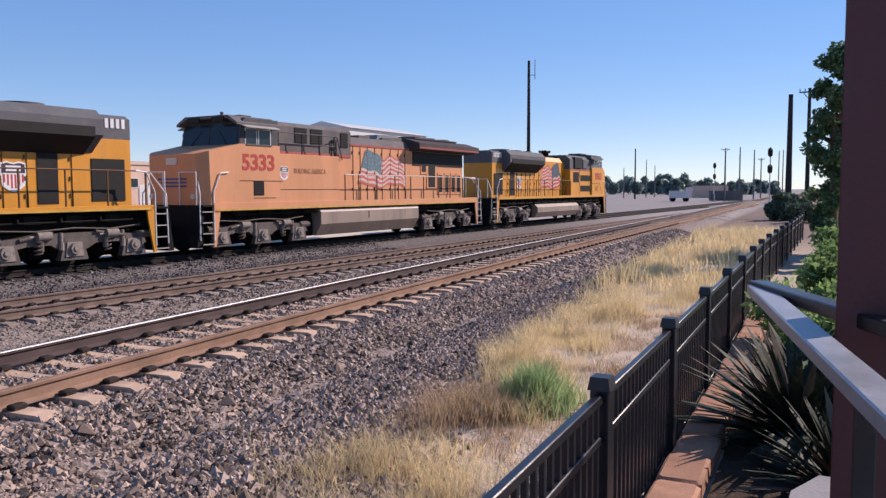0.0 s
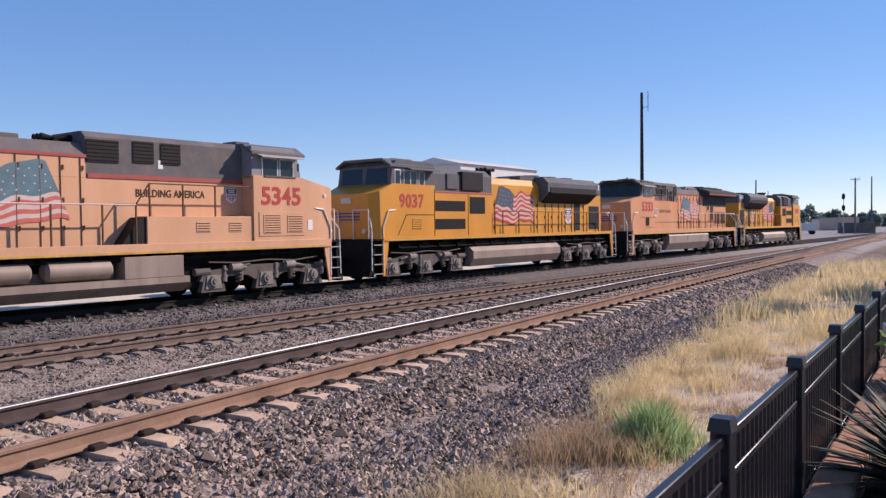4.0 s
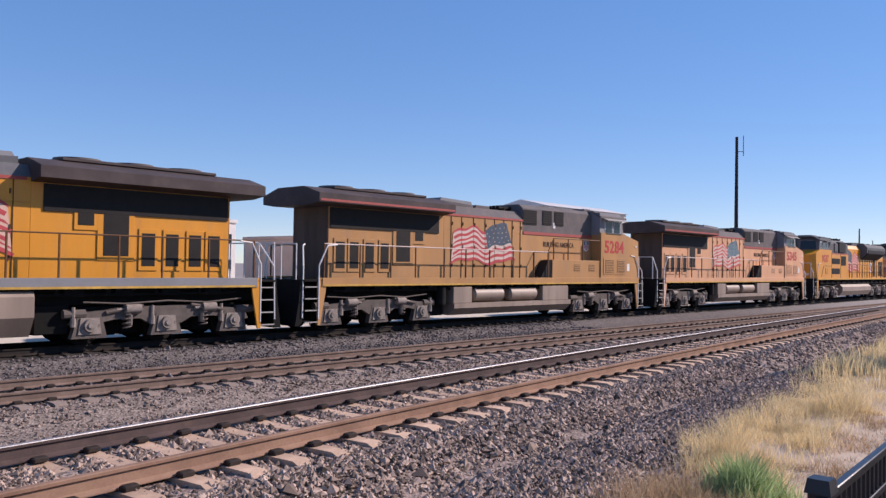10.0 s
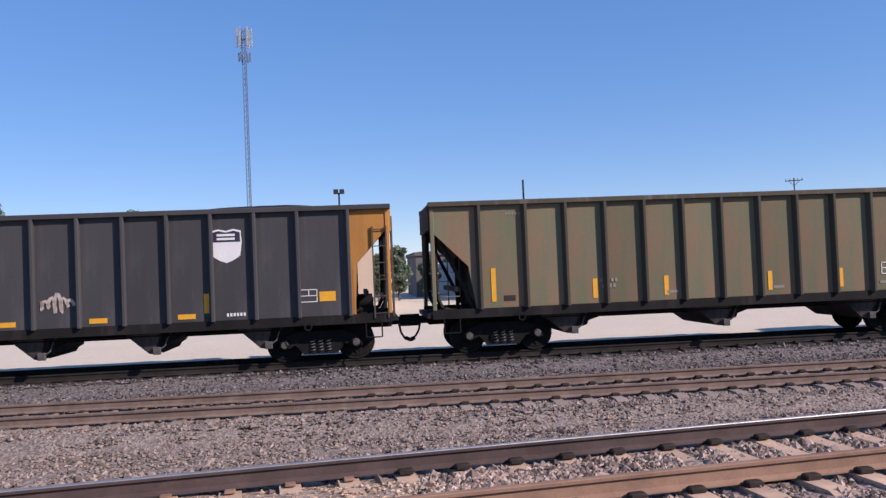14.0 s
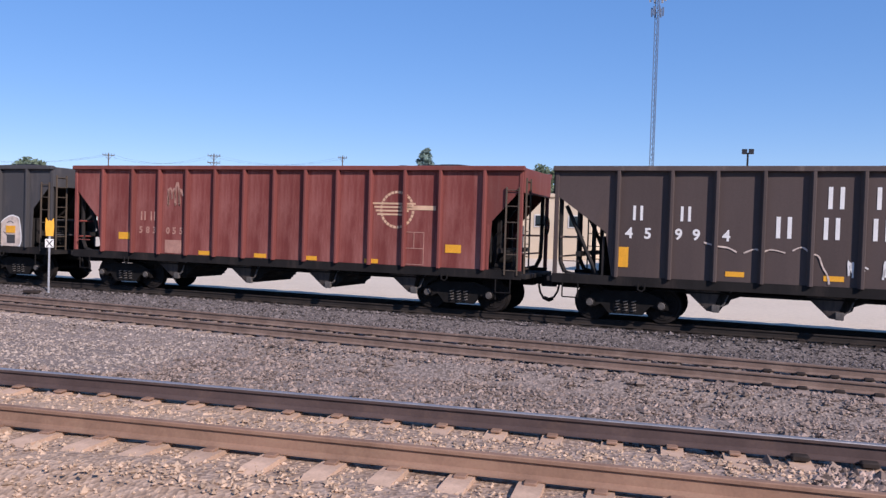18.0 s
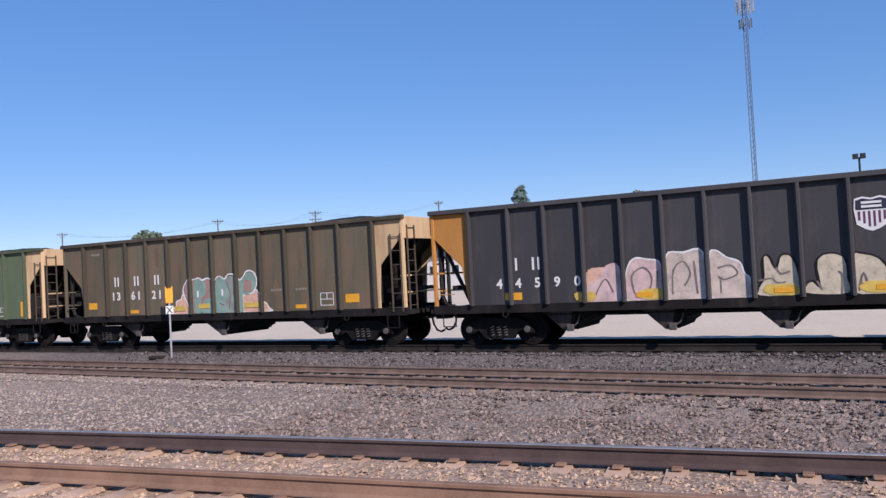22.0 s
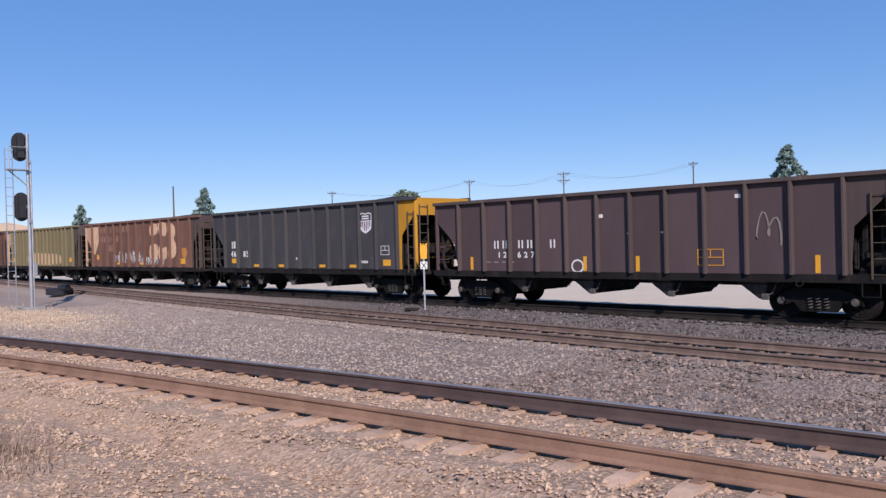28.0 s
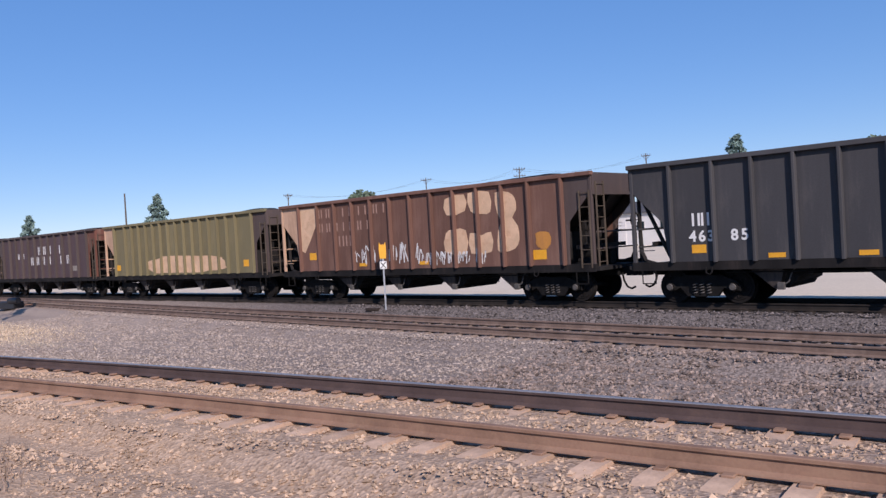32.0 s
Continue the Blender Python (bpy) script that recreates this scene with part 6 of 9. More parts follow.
def nose(loco, paint, x0, x1):
    """Cab side and the sloping nose, narrower at its front."""
    a, b, c, z, h = 1.5, 1.5, 1.12, 1.66, 3.76
    v = [(x0, -a, z), (x0, a, z), (x0, a, h), (x0, -a, h), (x1, -b, z), (x1, b, z), (x1, b, h), (x1, -b, h), (10.28, -1.48, z), (10.28, 1.48, z), (10.28, 1.42, 3.46), (10.28, -1.42, 3.46), (10.62, -c, z), (10.62, c, z), (10.62, c, 3.36), (10.62, -c, 3.36)]
    f = [(0, 1, 2, 3), (12, 13, 14, 15)]
    for k in (0, 4, 8):
        f += [(k + i, k + (i + 1) % 4, k + 4 + (i + 1) % 4, k + 4 + i) for i in range(4)]
    return part("nose_and_cab_side", Shape().add(v, f), paint, loco)


def vent_panel(parent, x, z, w, h, y, paint):
    """A painted panel with thin pressed louvre slots."""
    p = part("vent_panel", Shape().box(x - w / 2, x + w / 2, y - 0.01, y + 0.01, z - h / 2, z + h / 2, 0.006), paint, parent)
    s = Shape()
    n = max(4, int(h / 0.07))
    for k in range(n):
        zz = z - h / 2 + h * (k + 0.5) / n
        s.box(x - w * 0.44, x + w * 0.44, y - 0.016, y + 0.012, zz - 0.01, zz + 0.01)
    part("louvre_slot", s, M_LOUVRE, p)["kind"] = "stuff"


def road_number(loco, number, x, z, size, y, turn, width):
    step = width / len(number)
    for i, ch in enumerate(number):
        words(loco, "road_number_digit", ch, x + math.cos(turn) * step * (i - (len(number) - 1) / 2), z, size, M_RED, y, turn, step * 0.9)


def horn_cluster(loco, x, z, foot):
    """Trumpets side by side on a bracket."""
    h = part("horn", Shape().box(x - 0.07, x + 0.07, -0.35, 0.25, foot, z + 0.02, 0.02), M_BLACK, loco, "black air horn cluster")
    for k, y in enumerate((-0.25, -0.05, 0.15)):
        part("trumpet", Shape().cyl((x, y, z), (x + 0.45 - 0.05 * k, y, z + 0.02), 0.04, 0.1, n=10), M_BLACK, h)
        part("trumpet", Shape().cyl((x, y, z), (x - 0.37, y, z + 0.02), 0.04, 0.09, n=10), M_BLACK, h)


def ge_loco(number, paint, grey, label, faded=False, words_on=True, stripe=True, white=None, sill=None, dark_cab=False):
    """A wide-cab freight locomotive with cantilevered radiator wings, cab towards +x; -y side with air tanks."""
    L = thing("locomotive", Matrix(), label, "locomotive", "locomotives of the train")
    loco_base(L, paint, sill or paint)
    red, blue = (M_FLAGR_F, M_FLAGB_F) if faded else (M_FLAGR, M_FLAGB)
    # nose and cab
    nose(L, paint, 6.75, 8.8)
    cab = part("cab", Shape().prism([(8.88, 3.66), (8.68, 4.5), (8.5, 4.68), (6.75, 4.68), (6.75, 3.66)], "y", -1.42, 1.42), M_CABDARK if dark_cab else M_CAB, L, "grey cab with dark windshield")
    part("cab_roof", Shape().prism([(-1.5, 4.42), (-1.5, 4.5), (-1.05, 4.76), (1.05, 4.76), (1.5, 4.5), (1.5, 4.42), (1.0, 4.66), (-1.0, 4.66)], "x", 6.7, 9.0), grey, L)
    for sy in (-1, 1):
        ob = part("windshield", Shape().prism([(-0.66, -0.06), (0.66, -0.06), (0.62, 0.68), (-0.66, 0.68)], "x", -0.008, 0.008), M_GLASS, cab, at=Matrix.Translation((8.86, sy * 0.68, 3.8)) @ Matrix.Rotation(-0.234, 4, "Y"))
        for x, w in ((8.22, 0.62), (7.5, 0.68)):
            part("window_frame", kept(("window_frame", w), lambda: Shape().box(-w / 2, w / 2, -0.012, 0.012, -0.3, 0.34, 0.01)), M_SEAL, cab, at=Matrix.Translation((x, sy * 1.425, 4.0)))
            part("side_window", kept(("side_window", w), lambda: Shape().box(-w / 2 + 0.04, w / 2 - 0.04, -0.018, 0.018, -0.25, 0.29)), M_GLASS, cab, at=Matrix.Translation((x, sy * 1.425, 4.0)))
        part("window_visor", kept("visor", visor_shape), M_VISOR, cab, at=Matrix.Translation((7.85, sy * 1.42, 4.45)) @ Matrix.Rotation(math.pi if sy < 0 else 0, 4, "Z"))
        turn = 0 if sy < 0 else math.pi
        road_number(L, number, 7.92, 3.1, 0.78, sy * 1.506, turn, 1.76)
        flagx = -1.12
        part("red_line", Shape().box(1.5, 6.75, sy * 0.97 - 0.006, sy * 0.97 + 0.006, 3.5, 3.62), M_STRIPE, L)
        part("red_line", Shape().box(-3.3, 1.5, sy * 0.97 - 0.006, sy * 0.97 + 0.006, 4.02, 4.1), M_STRIPE, L)
        flag(L, flagx, sy * 0.965, 2.98, 3.6, 1.4, turn, red, white or M_FLAGW, blue, sy < 0)
        # doors and grilles of the hood
        for x, w in (((4.85, 0.74), (3.85, 0.74)) if sy > 0 else ((4.1, 0.66), (3.2, 0.66))):
            grille(L, x, 4.26, w, 0.6, sy, 0.965, 6)
        grille(L, 1.95, 4.22, 0.52 if sy > 0 else 0.95, 0.6, sy, 0.965, 6)
        seams(L, (1.3, 0.75, 0.2, -0.4, -1.0, -1.7, -2.4, -3.0), 1.7, 4.1, 0.962, sy)
        door_row(L, (-6.45, -7.15, -7.85, -8.45), 0.55, 1.9, 3.0, sy, 0.96, paint, True)
        door_row(L, (-5.55,), 1.0, 2.15, 3.5, sy, 0.96, paint, True)
        door_row(L, (-4.75,), 0.6, 2.9, 3.5, sy, 0.96, paint, True)
        part("radiator_screen", kept("rad_screen", lambda: Shape().box(-2.6, 2.6, -0.02, 0.02, 0, 0.66, 0.01)), M_LOUVRE, L, "dark radiator intake screen", at=Matrix.Translation((-6.3, sy * 0.97, 3.32)))
        if stripe:
            part("wing_stripe", Shape().box(-9.75, -3.45, sy * 1.556 - 0.006, sy * 1.556 + 0.006, 4.11, 4.18), M_STRIPE, L)
        railing(L, "handrail", [-9.5, -8.0, -6.6, -5.4, -3.9, -2.7, -1.3, 0.2, 1.6, 2.6], sy * 1.47, 1.66, 2.78, M_FLAGW if stripe else M_POST, M_POST)
    # panel on the far (+y) side with the words, equipment on the other
    part("blower_casing", Shape().box(3.0, 6.75, 0.9, 1.47, 1.66, 3.5, 0.03), paint, L)
    if words_on:
        words(L, "slogan", "BUILDING AMERICA", 4.92, 2.86, 0.27, M_SLOGANPALE if faded else M_SLOGAN, 1.476, math.pi, 2.0)
    shield(L, 6.5, 1.476, 2.78, 0.54, math.pi)
    for x0, x1, y, z in ((3.05, 6.7, 1.473, 2.17), (6.6, 8.9, 1.504, 2.48), (7.0, 8.2, 1.504, 1.87)):
        part("panel_joint", Shape().box(x0, x1, y - 0.005, y + 0.005, z - 0.01, z + 0.01), M_LOUVRE, L)
    grille(L, 7.93, 2.23, 0.52, 0.52, 1, 1.506, 6)
    railing(L, "upper_handrail", [6.6, 5.2, 4.1, 3.1], 1.3, 3.5, 4.3, M_GREY, M_LOUVRE)
    part("upper_handrail", Shape().cyl((3.1, 1.3, 3.9), (6.6, 1.3, 3.9), 0.02, n=6), M_GREY, L)
    part("upper_handrail", Shape().tube([(3.1, 1.3, 4.3), (2.7, 1.15, 4.28), (2.15, 1.0, 3.4)], 0.02), M_LOUVRE, L)
    part("roof_ladder", Shape().box(2.86, 2.9, 0.98, 1.02, 3.3, 4.2).box(2.56, 2.6, 0.98, 1.02, 3.3, 4.2).box(2.56, 2.9, 0.98, 1.02, 3.5, 3.54).box(2.56, 2.9, 0.98, 1.02, 3.85, 3.89).box(2.56, 2.9, 0.98, 1.02, 4.16, 4.2), M_LOUVRE, L)
    # wipers, mirrors and horn bracket of the cab
    for e in (-1, 1):
        part("wiper", Shape().cyl((8.9, e * 0.9, 3.74), (8.76, e * 0.4, 4.25), 0.012, n=5), M_LOUVRE, L)
        part("mirror", Shape().box(8.6, 8.66, e * 1.55 - 0.02, e * 1.55 + 0.02, 3.95, 4.2, 0.01), M_LOUVRE, L)
        part("armrest", Shape().box(7.2, 8.55, min(e * 1.42, e * 1.53), max(e * 1.42, e * 1.53), 3.72, 3.77, 0.01), grey, L)
    # the -y side behind the cab: low cabinet and rail
    part("electrical_locker", Shape().box(2.95, 6.75, -1.45, -0.9, 1.66, 2.48, 0.03), paint, L)
    words(L, "slogan", "BUILDING AMERICA", 4.1, 3.12, 0.3, M_SLOGAN, -0.958, 0, 2.35)
    shield(L, 6.3, -0.958, 3.14, 0.5, 0)
    for x in (6.05, 4.85):
        vent_panel(L, x, 2.16, 0.5, 0.3, -1.456, paint)
    part("nose_door", Shape().box(6.95, 8.95, -1.52, -1.5, 1.86, 2.62, 0.01), paint, L)
    vent_panel(L, 7.5, 2.24, 0.75, 0.6, -1.526, paint)
    vent_panel(L, 8.5, 2.24, 0.7, 0.55, -1.526, paint)
    mark_at(L, "data_plate", 9.2, -1.502, 2.2, 0.22, 0.34, M_WHITE)
    mark_at(L, "reflector", 9.95, -1.49, 3.2, 0.1, 0.1, M_WHITE)
    mark_at(L, "hood_latch_plate", 3.75, -0.958, 3.95, 0.16, 0.24, M_WHITE)
    railing(L, "handrail", [5.3, 4.15, 3.05], -1.44, 2.48, 3.38, M_POST, M_POST)
    part("handrail", Shape().tube([(6.72, -1.44, 3.38), (5.3, -1.44, 3.38)], 0.022), M_POST, L)
    part("handrail", Shape().tube([(3.05, -1.44, 3.38), (2.6, -1.46, 2.78)], 0.022), M_POST, L)
    part("toolbox", Shape().prism([(2.2, 1.7), (2.95, 1.7), (2.95, 2.45), (2.75, 2.45)], "y", -1.4, -0.95), M_LOUVRE, L, "dark triangular toolbox")
    # hoods
    part("hood_lower", Shape().box(-3.4, 6.75, -0.95, 0.95, 1.66, 3.5, 0.02), paint, L)
    part("hood_upper_front", Shape().prism([(-0.95, 3.5), (-0.95, 4.58), (-0.75, 4.74), (0.75, 4.74), (0.95, 4.58), (0.95, 3.5)], "x", 1.45, 6.75), grey, L)
    part("hood_upper_middle", Shape().prism([(-0.95, 3.5), (-0.95, 4.1), (0.95, 4.1), (0.95, 3.5)], "x", -3.4, 1.45), paint, L)
    part("hood_roof", Shape().prism([(-0.95, 4.1), (-0.72, 4.42), (0.72, 4.42), (0.95, 4.1)], "x", -3.4, 1.45), grey, L)
    part("radiator_hood", Shape().box(-8.95, -3.4, -0.95, 0.95, 1.66, 4.02, 0.02), paint, L)
    # thin plate over the body paint, coloured as the rear looks in shade
    part("rear_face", Shape().box(-8.98, -8.95, -0.93, 0.93, 1.68, 4.0), M_REARSHADE, L, "brown rear face of the hood with its shade painted in")
    part("radiator_wing", Shape().prism([(-1.55, 4.08), (-1.55, 4.36), (-0.7, 4.6), (0.7, 4.6), (1.55, 4.36), (1.55, 4.08), (0.95, 4.0), (-0.95, 4.0)], "x", -9.8, -3.4), M_WING, L, "wide sooty cantilevered radiator roof")
    part("roof_hatch", Shape().box(-8.6, -4.2, -0.8, 0.8, 4.6, 4.68, 0.03), M_WING, L)
    part("exhaust_stack", Shape().box(-0.9, 0.0, -0.35, 0.35, 4.36, 4.58, 0.04), M_GREYWARM, L)
    part("roof_vent", Shape().prism([(-3.2, 4.36), (-1.4, 4.36), (-1.5, 4.52), (-3.2, 4.6)], "y", -0.65, 0.65), grey, L)
    horn_cluster(L, 0.98, 4.55, 4.36)
    part("antenna_plate", Shape().cyl((8.0, 0, 4.76), (8.0, 0, 4.84), 0.45, 0.42, n=18).box(7.0, 7.6, -0.35, 0.35, 4.76, 4.9, 0.04).cyl((8.7, 0.5, 4.74), (8.7, 0.5, 4.9), 0.06, n=8), M_GREYWARM, L)
    part("headlight", Shape().box(10.61, 10.66, -0.26, 0.26, 3.0, 3.24, 0.02), M_LAMP, L)
    for sy in (-1, 1):
        part("ditch_light", Shape().cyl((10.58, sy * 1.0, 1.95), (10.68, sy * 1.0, 1.95), 0.1, n=12), M_LAMP, L)
        part("number_board", Shape().box(8.98, 9.03, sy * 0.6 - 0.3, sy * 0.6 + 0.3, 4.55, 4.72, 0.01), M_LOUVRE, L)
    part("nose_emblem", Shape().box(10.62, 10.632, -0.7, 0.7, 2.5, 2.56).box(10.62, 10.632, -0.55, 0.7, 2.38, 2.44).box(10.62, 10.632, -0.35, 0.7, 2.26, 2.32), M_BLUE, L, "blue wing stripes across the nose")
    # tank
    part("fuel_tank", Shape().prism([(-0.95, 1.4), (1.42, 1.4), (1.5, 1.28), (1.5, 0.8), (1.2, 0.34), (-1.2, 0.34), (-1.5, 0.6), (-1.5, 0.78), (-0.95, 0.78)], "x", -3.35, 4.3), M_TANK, L)
    for x0, x1 in ((-3.4, -2.35), (2.2, 4.1)):
        part("tank_box", Shape().box(x0, x1, -1.5, -0.95, 0.78, 1.38, 0.03), M_TANK, L)
    for x in (-1.2, 1.0):
        part("air_reservoir", Shape().cyl((x - 0.85, -1.22, 1.08), (x + 0.85, -1.22, 1.08), 0.26, n=18).cyl((x - 0.93, -1.22, 1.08), (x - 0.85, -1.22, 1.08), 0.17, 0.26, n=18).cyl((x + 0.85, -1.22, 1.08), (x + 0.93, -1.22, 1.08), 0.26, 0.17, n=18), M_TANK, L, "grey cylindrical air tank")
    part("filler_cap", Shape().cyl((1.6, 1.3, 1.4), (1.6, 1.3, 1.5), 0.06, n=8).box(0.86, 0.92, 1.495, 1.51, 0.95, 1.25), M_POST, L)
    part("sand_filter", Shape().cyl((-3.85, -1.25, 0.75), (-3.85, -1.25, 1.4), 0.2, n=12), M_BLACK, L)
    # hinges of the roof hatches, lifting eyes and vents along the roof
    for x in (2.2, 3.4, 4.6, 5.8):
        part("lifting_eye", kept("lifting_eye", lambda: Shape().box(-0.06, 0.06, -0.25, 0.25, 0, 0.06, 0.02)), M_GREYWARM, L, at=Matrix.Translation((x, 0, 4.74)))
    for x in (-7.9, -6.4, -4.9):
        part("roof_fan", kept("ge_fan", lambda: Shape().cyl((0, 0, 0), (0, 0, 0.07), 0.6, n=18)), M_GREYWARM, L, at=Matrix.Translation((x, 0, 4.68)))
    part("silencer", Shape().prism([(-3.3, 4.4), (-1.2, 4.4), (-1.35, 4.66), (-3.1, 4.72)], "y", -0.5, 0.5), M_CAB, L, "pale steel exhaust silencer")
    raise_body(L, 1.028)
    loco_truck(L, 7.45)
    loco_truck(L, -6.9)
    return L


def mark_at(parent, name, x, y, z, w, h, material):
    return part(name, Shape().box(x - w / 2, x + w / 2, y - 0.004, y + 0.004, z - h / 2, z + h / 2), material, parent)


def emd_loco(number, paint, label):
    """A wide-cab freight locomotive with flared radiators, cab towards +x."""
    L = thing("locomotive", Matrix(), label, "locomotive", "locomotives of the train")
    loco_base(L, paint, paint, 1.57)
    nose(L, paint, 6.95, 9.55)
    cab = part("cab", Shape().prism([(9.65, 3.66), (9.5, 4.45), (9.3, 4.66), (6.95, 4.66), (6.95, 3.66)], "y", -1.42, 1.42), M_GREY, L, "grey cab with sloped windshield")
    part("cab_roof", Shape().prism([(-1.48, 4.4), (-1.48, 4.48), (-1.0, 4.74), (1.0, 4.74), (1.48, 4.48), (1.48, 4.4), (1.0, 4.64), (-1.0, 4.64)], "x", 6.9, 9.7), M_GREY, L)
    part("equipment_cabin", Shape().box(2.55, 6.95, -1.4, 1.4, 1.66, 3.55, 0.03), paint, L)
    part("equipment_roof", Shape().prism([(-1.36, 3.55), (-1.36, 4.25), (-1.0, 4.55), (1.0, 4.55), (1.36, 4.25), (1.36, 3.55)], "x", 2.55, 6.95), M_GREY, L)
    part("hood_lower", Shape().box(-9.3, 2.55, -0.95, 0.95, 1.66, 3.7, 0.02), paint, L)
    part("hood_roof", Shape().prism([(-0.95, 3.7), (-0.95, 4.0), (-0.7, 4.3), (0.7, 4.3), (0.95, 4.0), (0.95, 3.7)], "x", -2.4, 2.55), paint, L)
    part("roof_hatch", Shape().box(-2.35, -0.95, -0.7, 0.7, 4.29, 4.52, 0.04), M_GREY, L)
    part("radiator", Shape().prism([(-0.95, 3.25), (-1.5, 3.75), (-1.5, 4.2), (-1.2, 4.48), (1.2, 4.48), (1.5, 4.2), (1.5, 3.75), (0.95, 3.25)], "x", -7.9, -2.35), M_GREY, L, "dark grey flared radiator")
    for e in (-1, 1):
        out = [(e * 0.97, 3.2), (e * 1.53, 3.7), (e * 1.53, 3.98), (e * 1.45, 3.98), (e * 0.9, 3.3)]
        part("radiator_screen", Shape().prism(out, "x", -7.6, -2.6), M_LOUVRE, L, "black sloping radiator screen")
        for k in range(6):
            part("vent_slot", Shape().box(-9.1 + 0.2 * k, -8.98 + 0.2 * k, e * 0.96 - 0.006, e * 0.96 + 0.006, 4.02, 4.3), M_SEAL, L)
        part("rear_vent", Shape().box(-9.05, -7.85, e * 0.96 - 0.015, e * 0.96 + 0.015, 1.85, 3.1, 0.01), M_LOUVRE, L, "dark slatted rear vent")
        part("dark_doorway", Shape().box(-6.75, -6.1, e * 0.96 - 0.012, e * 0.96 + 0.012, 1.8, 3.2, 0.01), M_LOUVRE, L)
        part("roof_box", Shape().box(3.35, 4.95, min(e * 1.2, e * 1.45), max(e * 1.2, e * 1.45), 3.62, 4.42, 0.04), M_LOUVRE, L, "dark inertial filter housing")
        part("roof_panel", Shape().box(5.2, 6.0, min(e * 1.2, e * 1.42), max(e * 1.2, e * 1.42), 3.65, 4.3, 0.04), M_GREY, L)
    part("rear_roof", Shape().prism([(-0.95, 3.7), (-0.95, 4.3), (-0.75, 4.42), (0.75, 4.42), (0.95, 4.3), (0.95, 3.7)], "x", -9.3, -7.9), M_GREY, L)
    for x in (-2.8, -4.5, -6.3):
        part("roof_fan", Shape().cyl((x, 0, 4.48), (x, 0, 4.6), 0.65, n=20), M_GREYWARM, L)
    part("exhaust_stack", Shape().box(-0.6, 0.2, -0.35, 0.35, 4.3, 4.4, 0.04), M_GREYWARM, L)
    horn_cluster(L, 0.97, 4.72, 4.28)
    part("antenna_plate", Shape().box(7.2, 8.4, -0.5, 0.5, 4.72, 4.84, 0.04), M_GREYWARM, L)
    for sy in (-1, 1):
        turn = 0 if sy < 0 else math.pi
        part("windshield", Shape().prism([(-0.56, 0.0), (0.56, 0.0), (0.5, 0.6), (-0.56, 0.6)], "x", -0.008, 0.008), M_GLASS, cab, at=Matrix.Translation((9.64, sy * 0.66, 3.78)) @ Matrix.Rotation(-0.19, 4, "Y"))
        for x, w in ((9.22, 0.36), (8.64, 0.43), (8.23, 0.43), (7.72, 0.38)):
            part("window_frame", kept(("window_frame", w), lambda: Shape().box(-w / 2, w / 2, -0.012, 0.012, -0.3, 0.34, 0.01)), M_SEAL, cab, at=Matrix.Translation((x, sy * 1.425, 3.98)))
            part("side_window", kept(("side_window", w), lambda: Shape().box(-w / 2 + 0.04, w / 2 - 0.04, -0.018, 0.018, -0.25, 0.29)), M_GLASS, cab, at=Matrix.Translation((x, sy * 1.425, 3.98)))
        part("window_visor", kept("visor", visor_shape), M_GREY, cab, at=Matrix.Translation((7.8, sy * 1.42, 4.43)) @ Matrix.Rotation(math.pi if sy < 0 else 0, 4, "Z"))
        road_number(L, number, 8.46, 3.08, 0.72, sy * 1.506, turn, 1.55)
        for z in (3.0, 2.25):
            grille(L, 5.75, z - 0.05, 2.1, 0.42, sy, 1.406, 6)
        grille(L, 3.75, 3.0, 1.15, 0.72, sy, 1.406, 8)
        vent_panel(L, 8.12, 2.2, 0.62, 0.42, sy * 1.506, paint)
        j = sy * 1.505
        part("panel_joint", Shape().box(7.05, 8.78, j - 0.006, j + 0.006, 2.56, 2.585).prism([(8.78, 2.56), (8.8, 2.585), (9.32, 1.8), (9.29, 1.8)], "y", j - 0.006, j + 0.006), M_LOUVRE, L)
        part("red_line", Shape().box(2.55, 6.95, sy * 1.403 - 0.006, sy * 1.403 + 0.006, 3.47, 3.54), M_STRIPE, L)
        flag(L, -0.1, sy * 0.965, 2.95, 3.45, 1.5, turn, M_FLAGR, M_FLAGP, M_FLAGB, sy < 0)
        seams(L, (2.2, 1.7, -2.2, -3.0, -3.7, -4.4, -5.1, -5.8, -7.2), 1.7, 3.3, 0.962, sy)
        shield(L, -5.4, sy * 0.968, 2.55, 0.85, turn)
        railing(L, "handrail", [-9.4, -8.0, -6.6, -5.2, -3.8, -2.4, -1.0, 0.4, 1.8, 2.45], sy * 1.47, 1.66, 2.75, M_POST, M_POST)
        part("ditch_light", Shape().cyl((10.58, sy * 0.95, 1.95), (10.68, sy * 0.95, 1.95), 0.1, n=12), M_LAMP, L)
        part("cabin_joints", Shape().box(6.97, 7.0, sy * 1.5 - 0.01, sy * 1.5 + 0.01, 1.7, 3.6).box(4.45, 4.47, sy * 1.402 - 0.01, sy * 1.402 + 0.01, 1.7, 3.5), M_LOUVRE, L)
    part("nose_emblem", Shape().box(10.62, 10.632, -0.7, 0.7, 2.6, 2.66).box(10.62, 10.632, -0.55, 0.7, 2.48, 2.54).box(10.62, 10.632, -0.35, 0.7, 2.36, 2.42), M_BLUE, L, "blue wing stripes across the nose")
    part("headlight", Shape().box(10.61, 10.66, -0.26, 0.26, 3.0, 3.22, 0.02), M_LAMP, L)
    part("fuel_tank", Shape().prism([(-1.25, 1.2), (-1.48, 1.0), (-1.48, 0.68), (-1.25, 0.34), (1.25, 0.34), (1.48, 0.68), (1.48, 1.0), (1.25, 1.2)], "x", -3.6, 4.2), M_TANK, L)
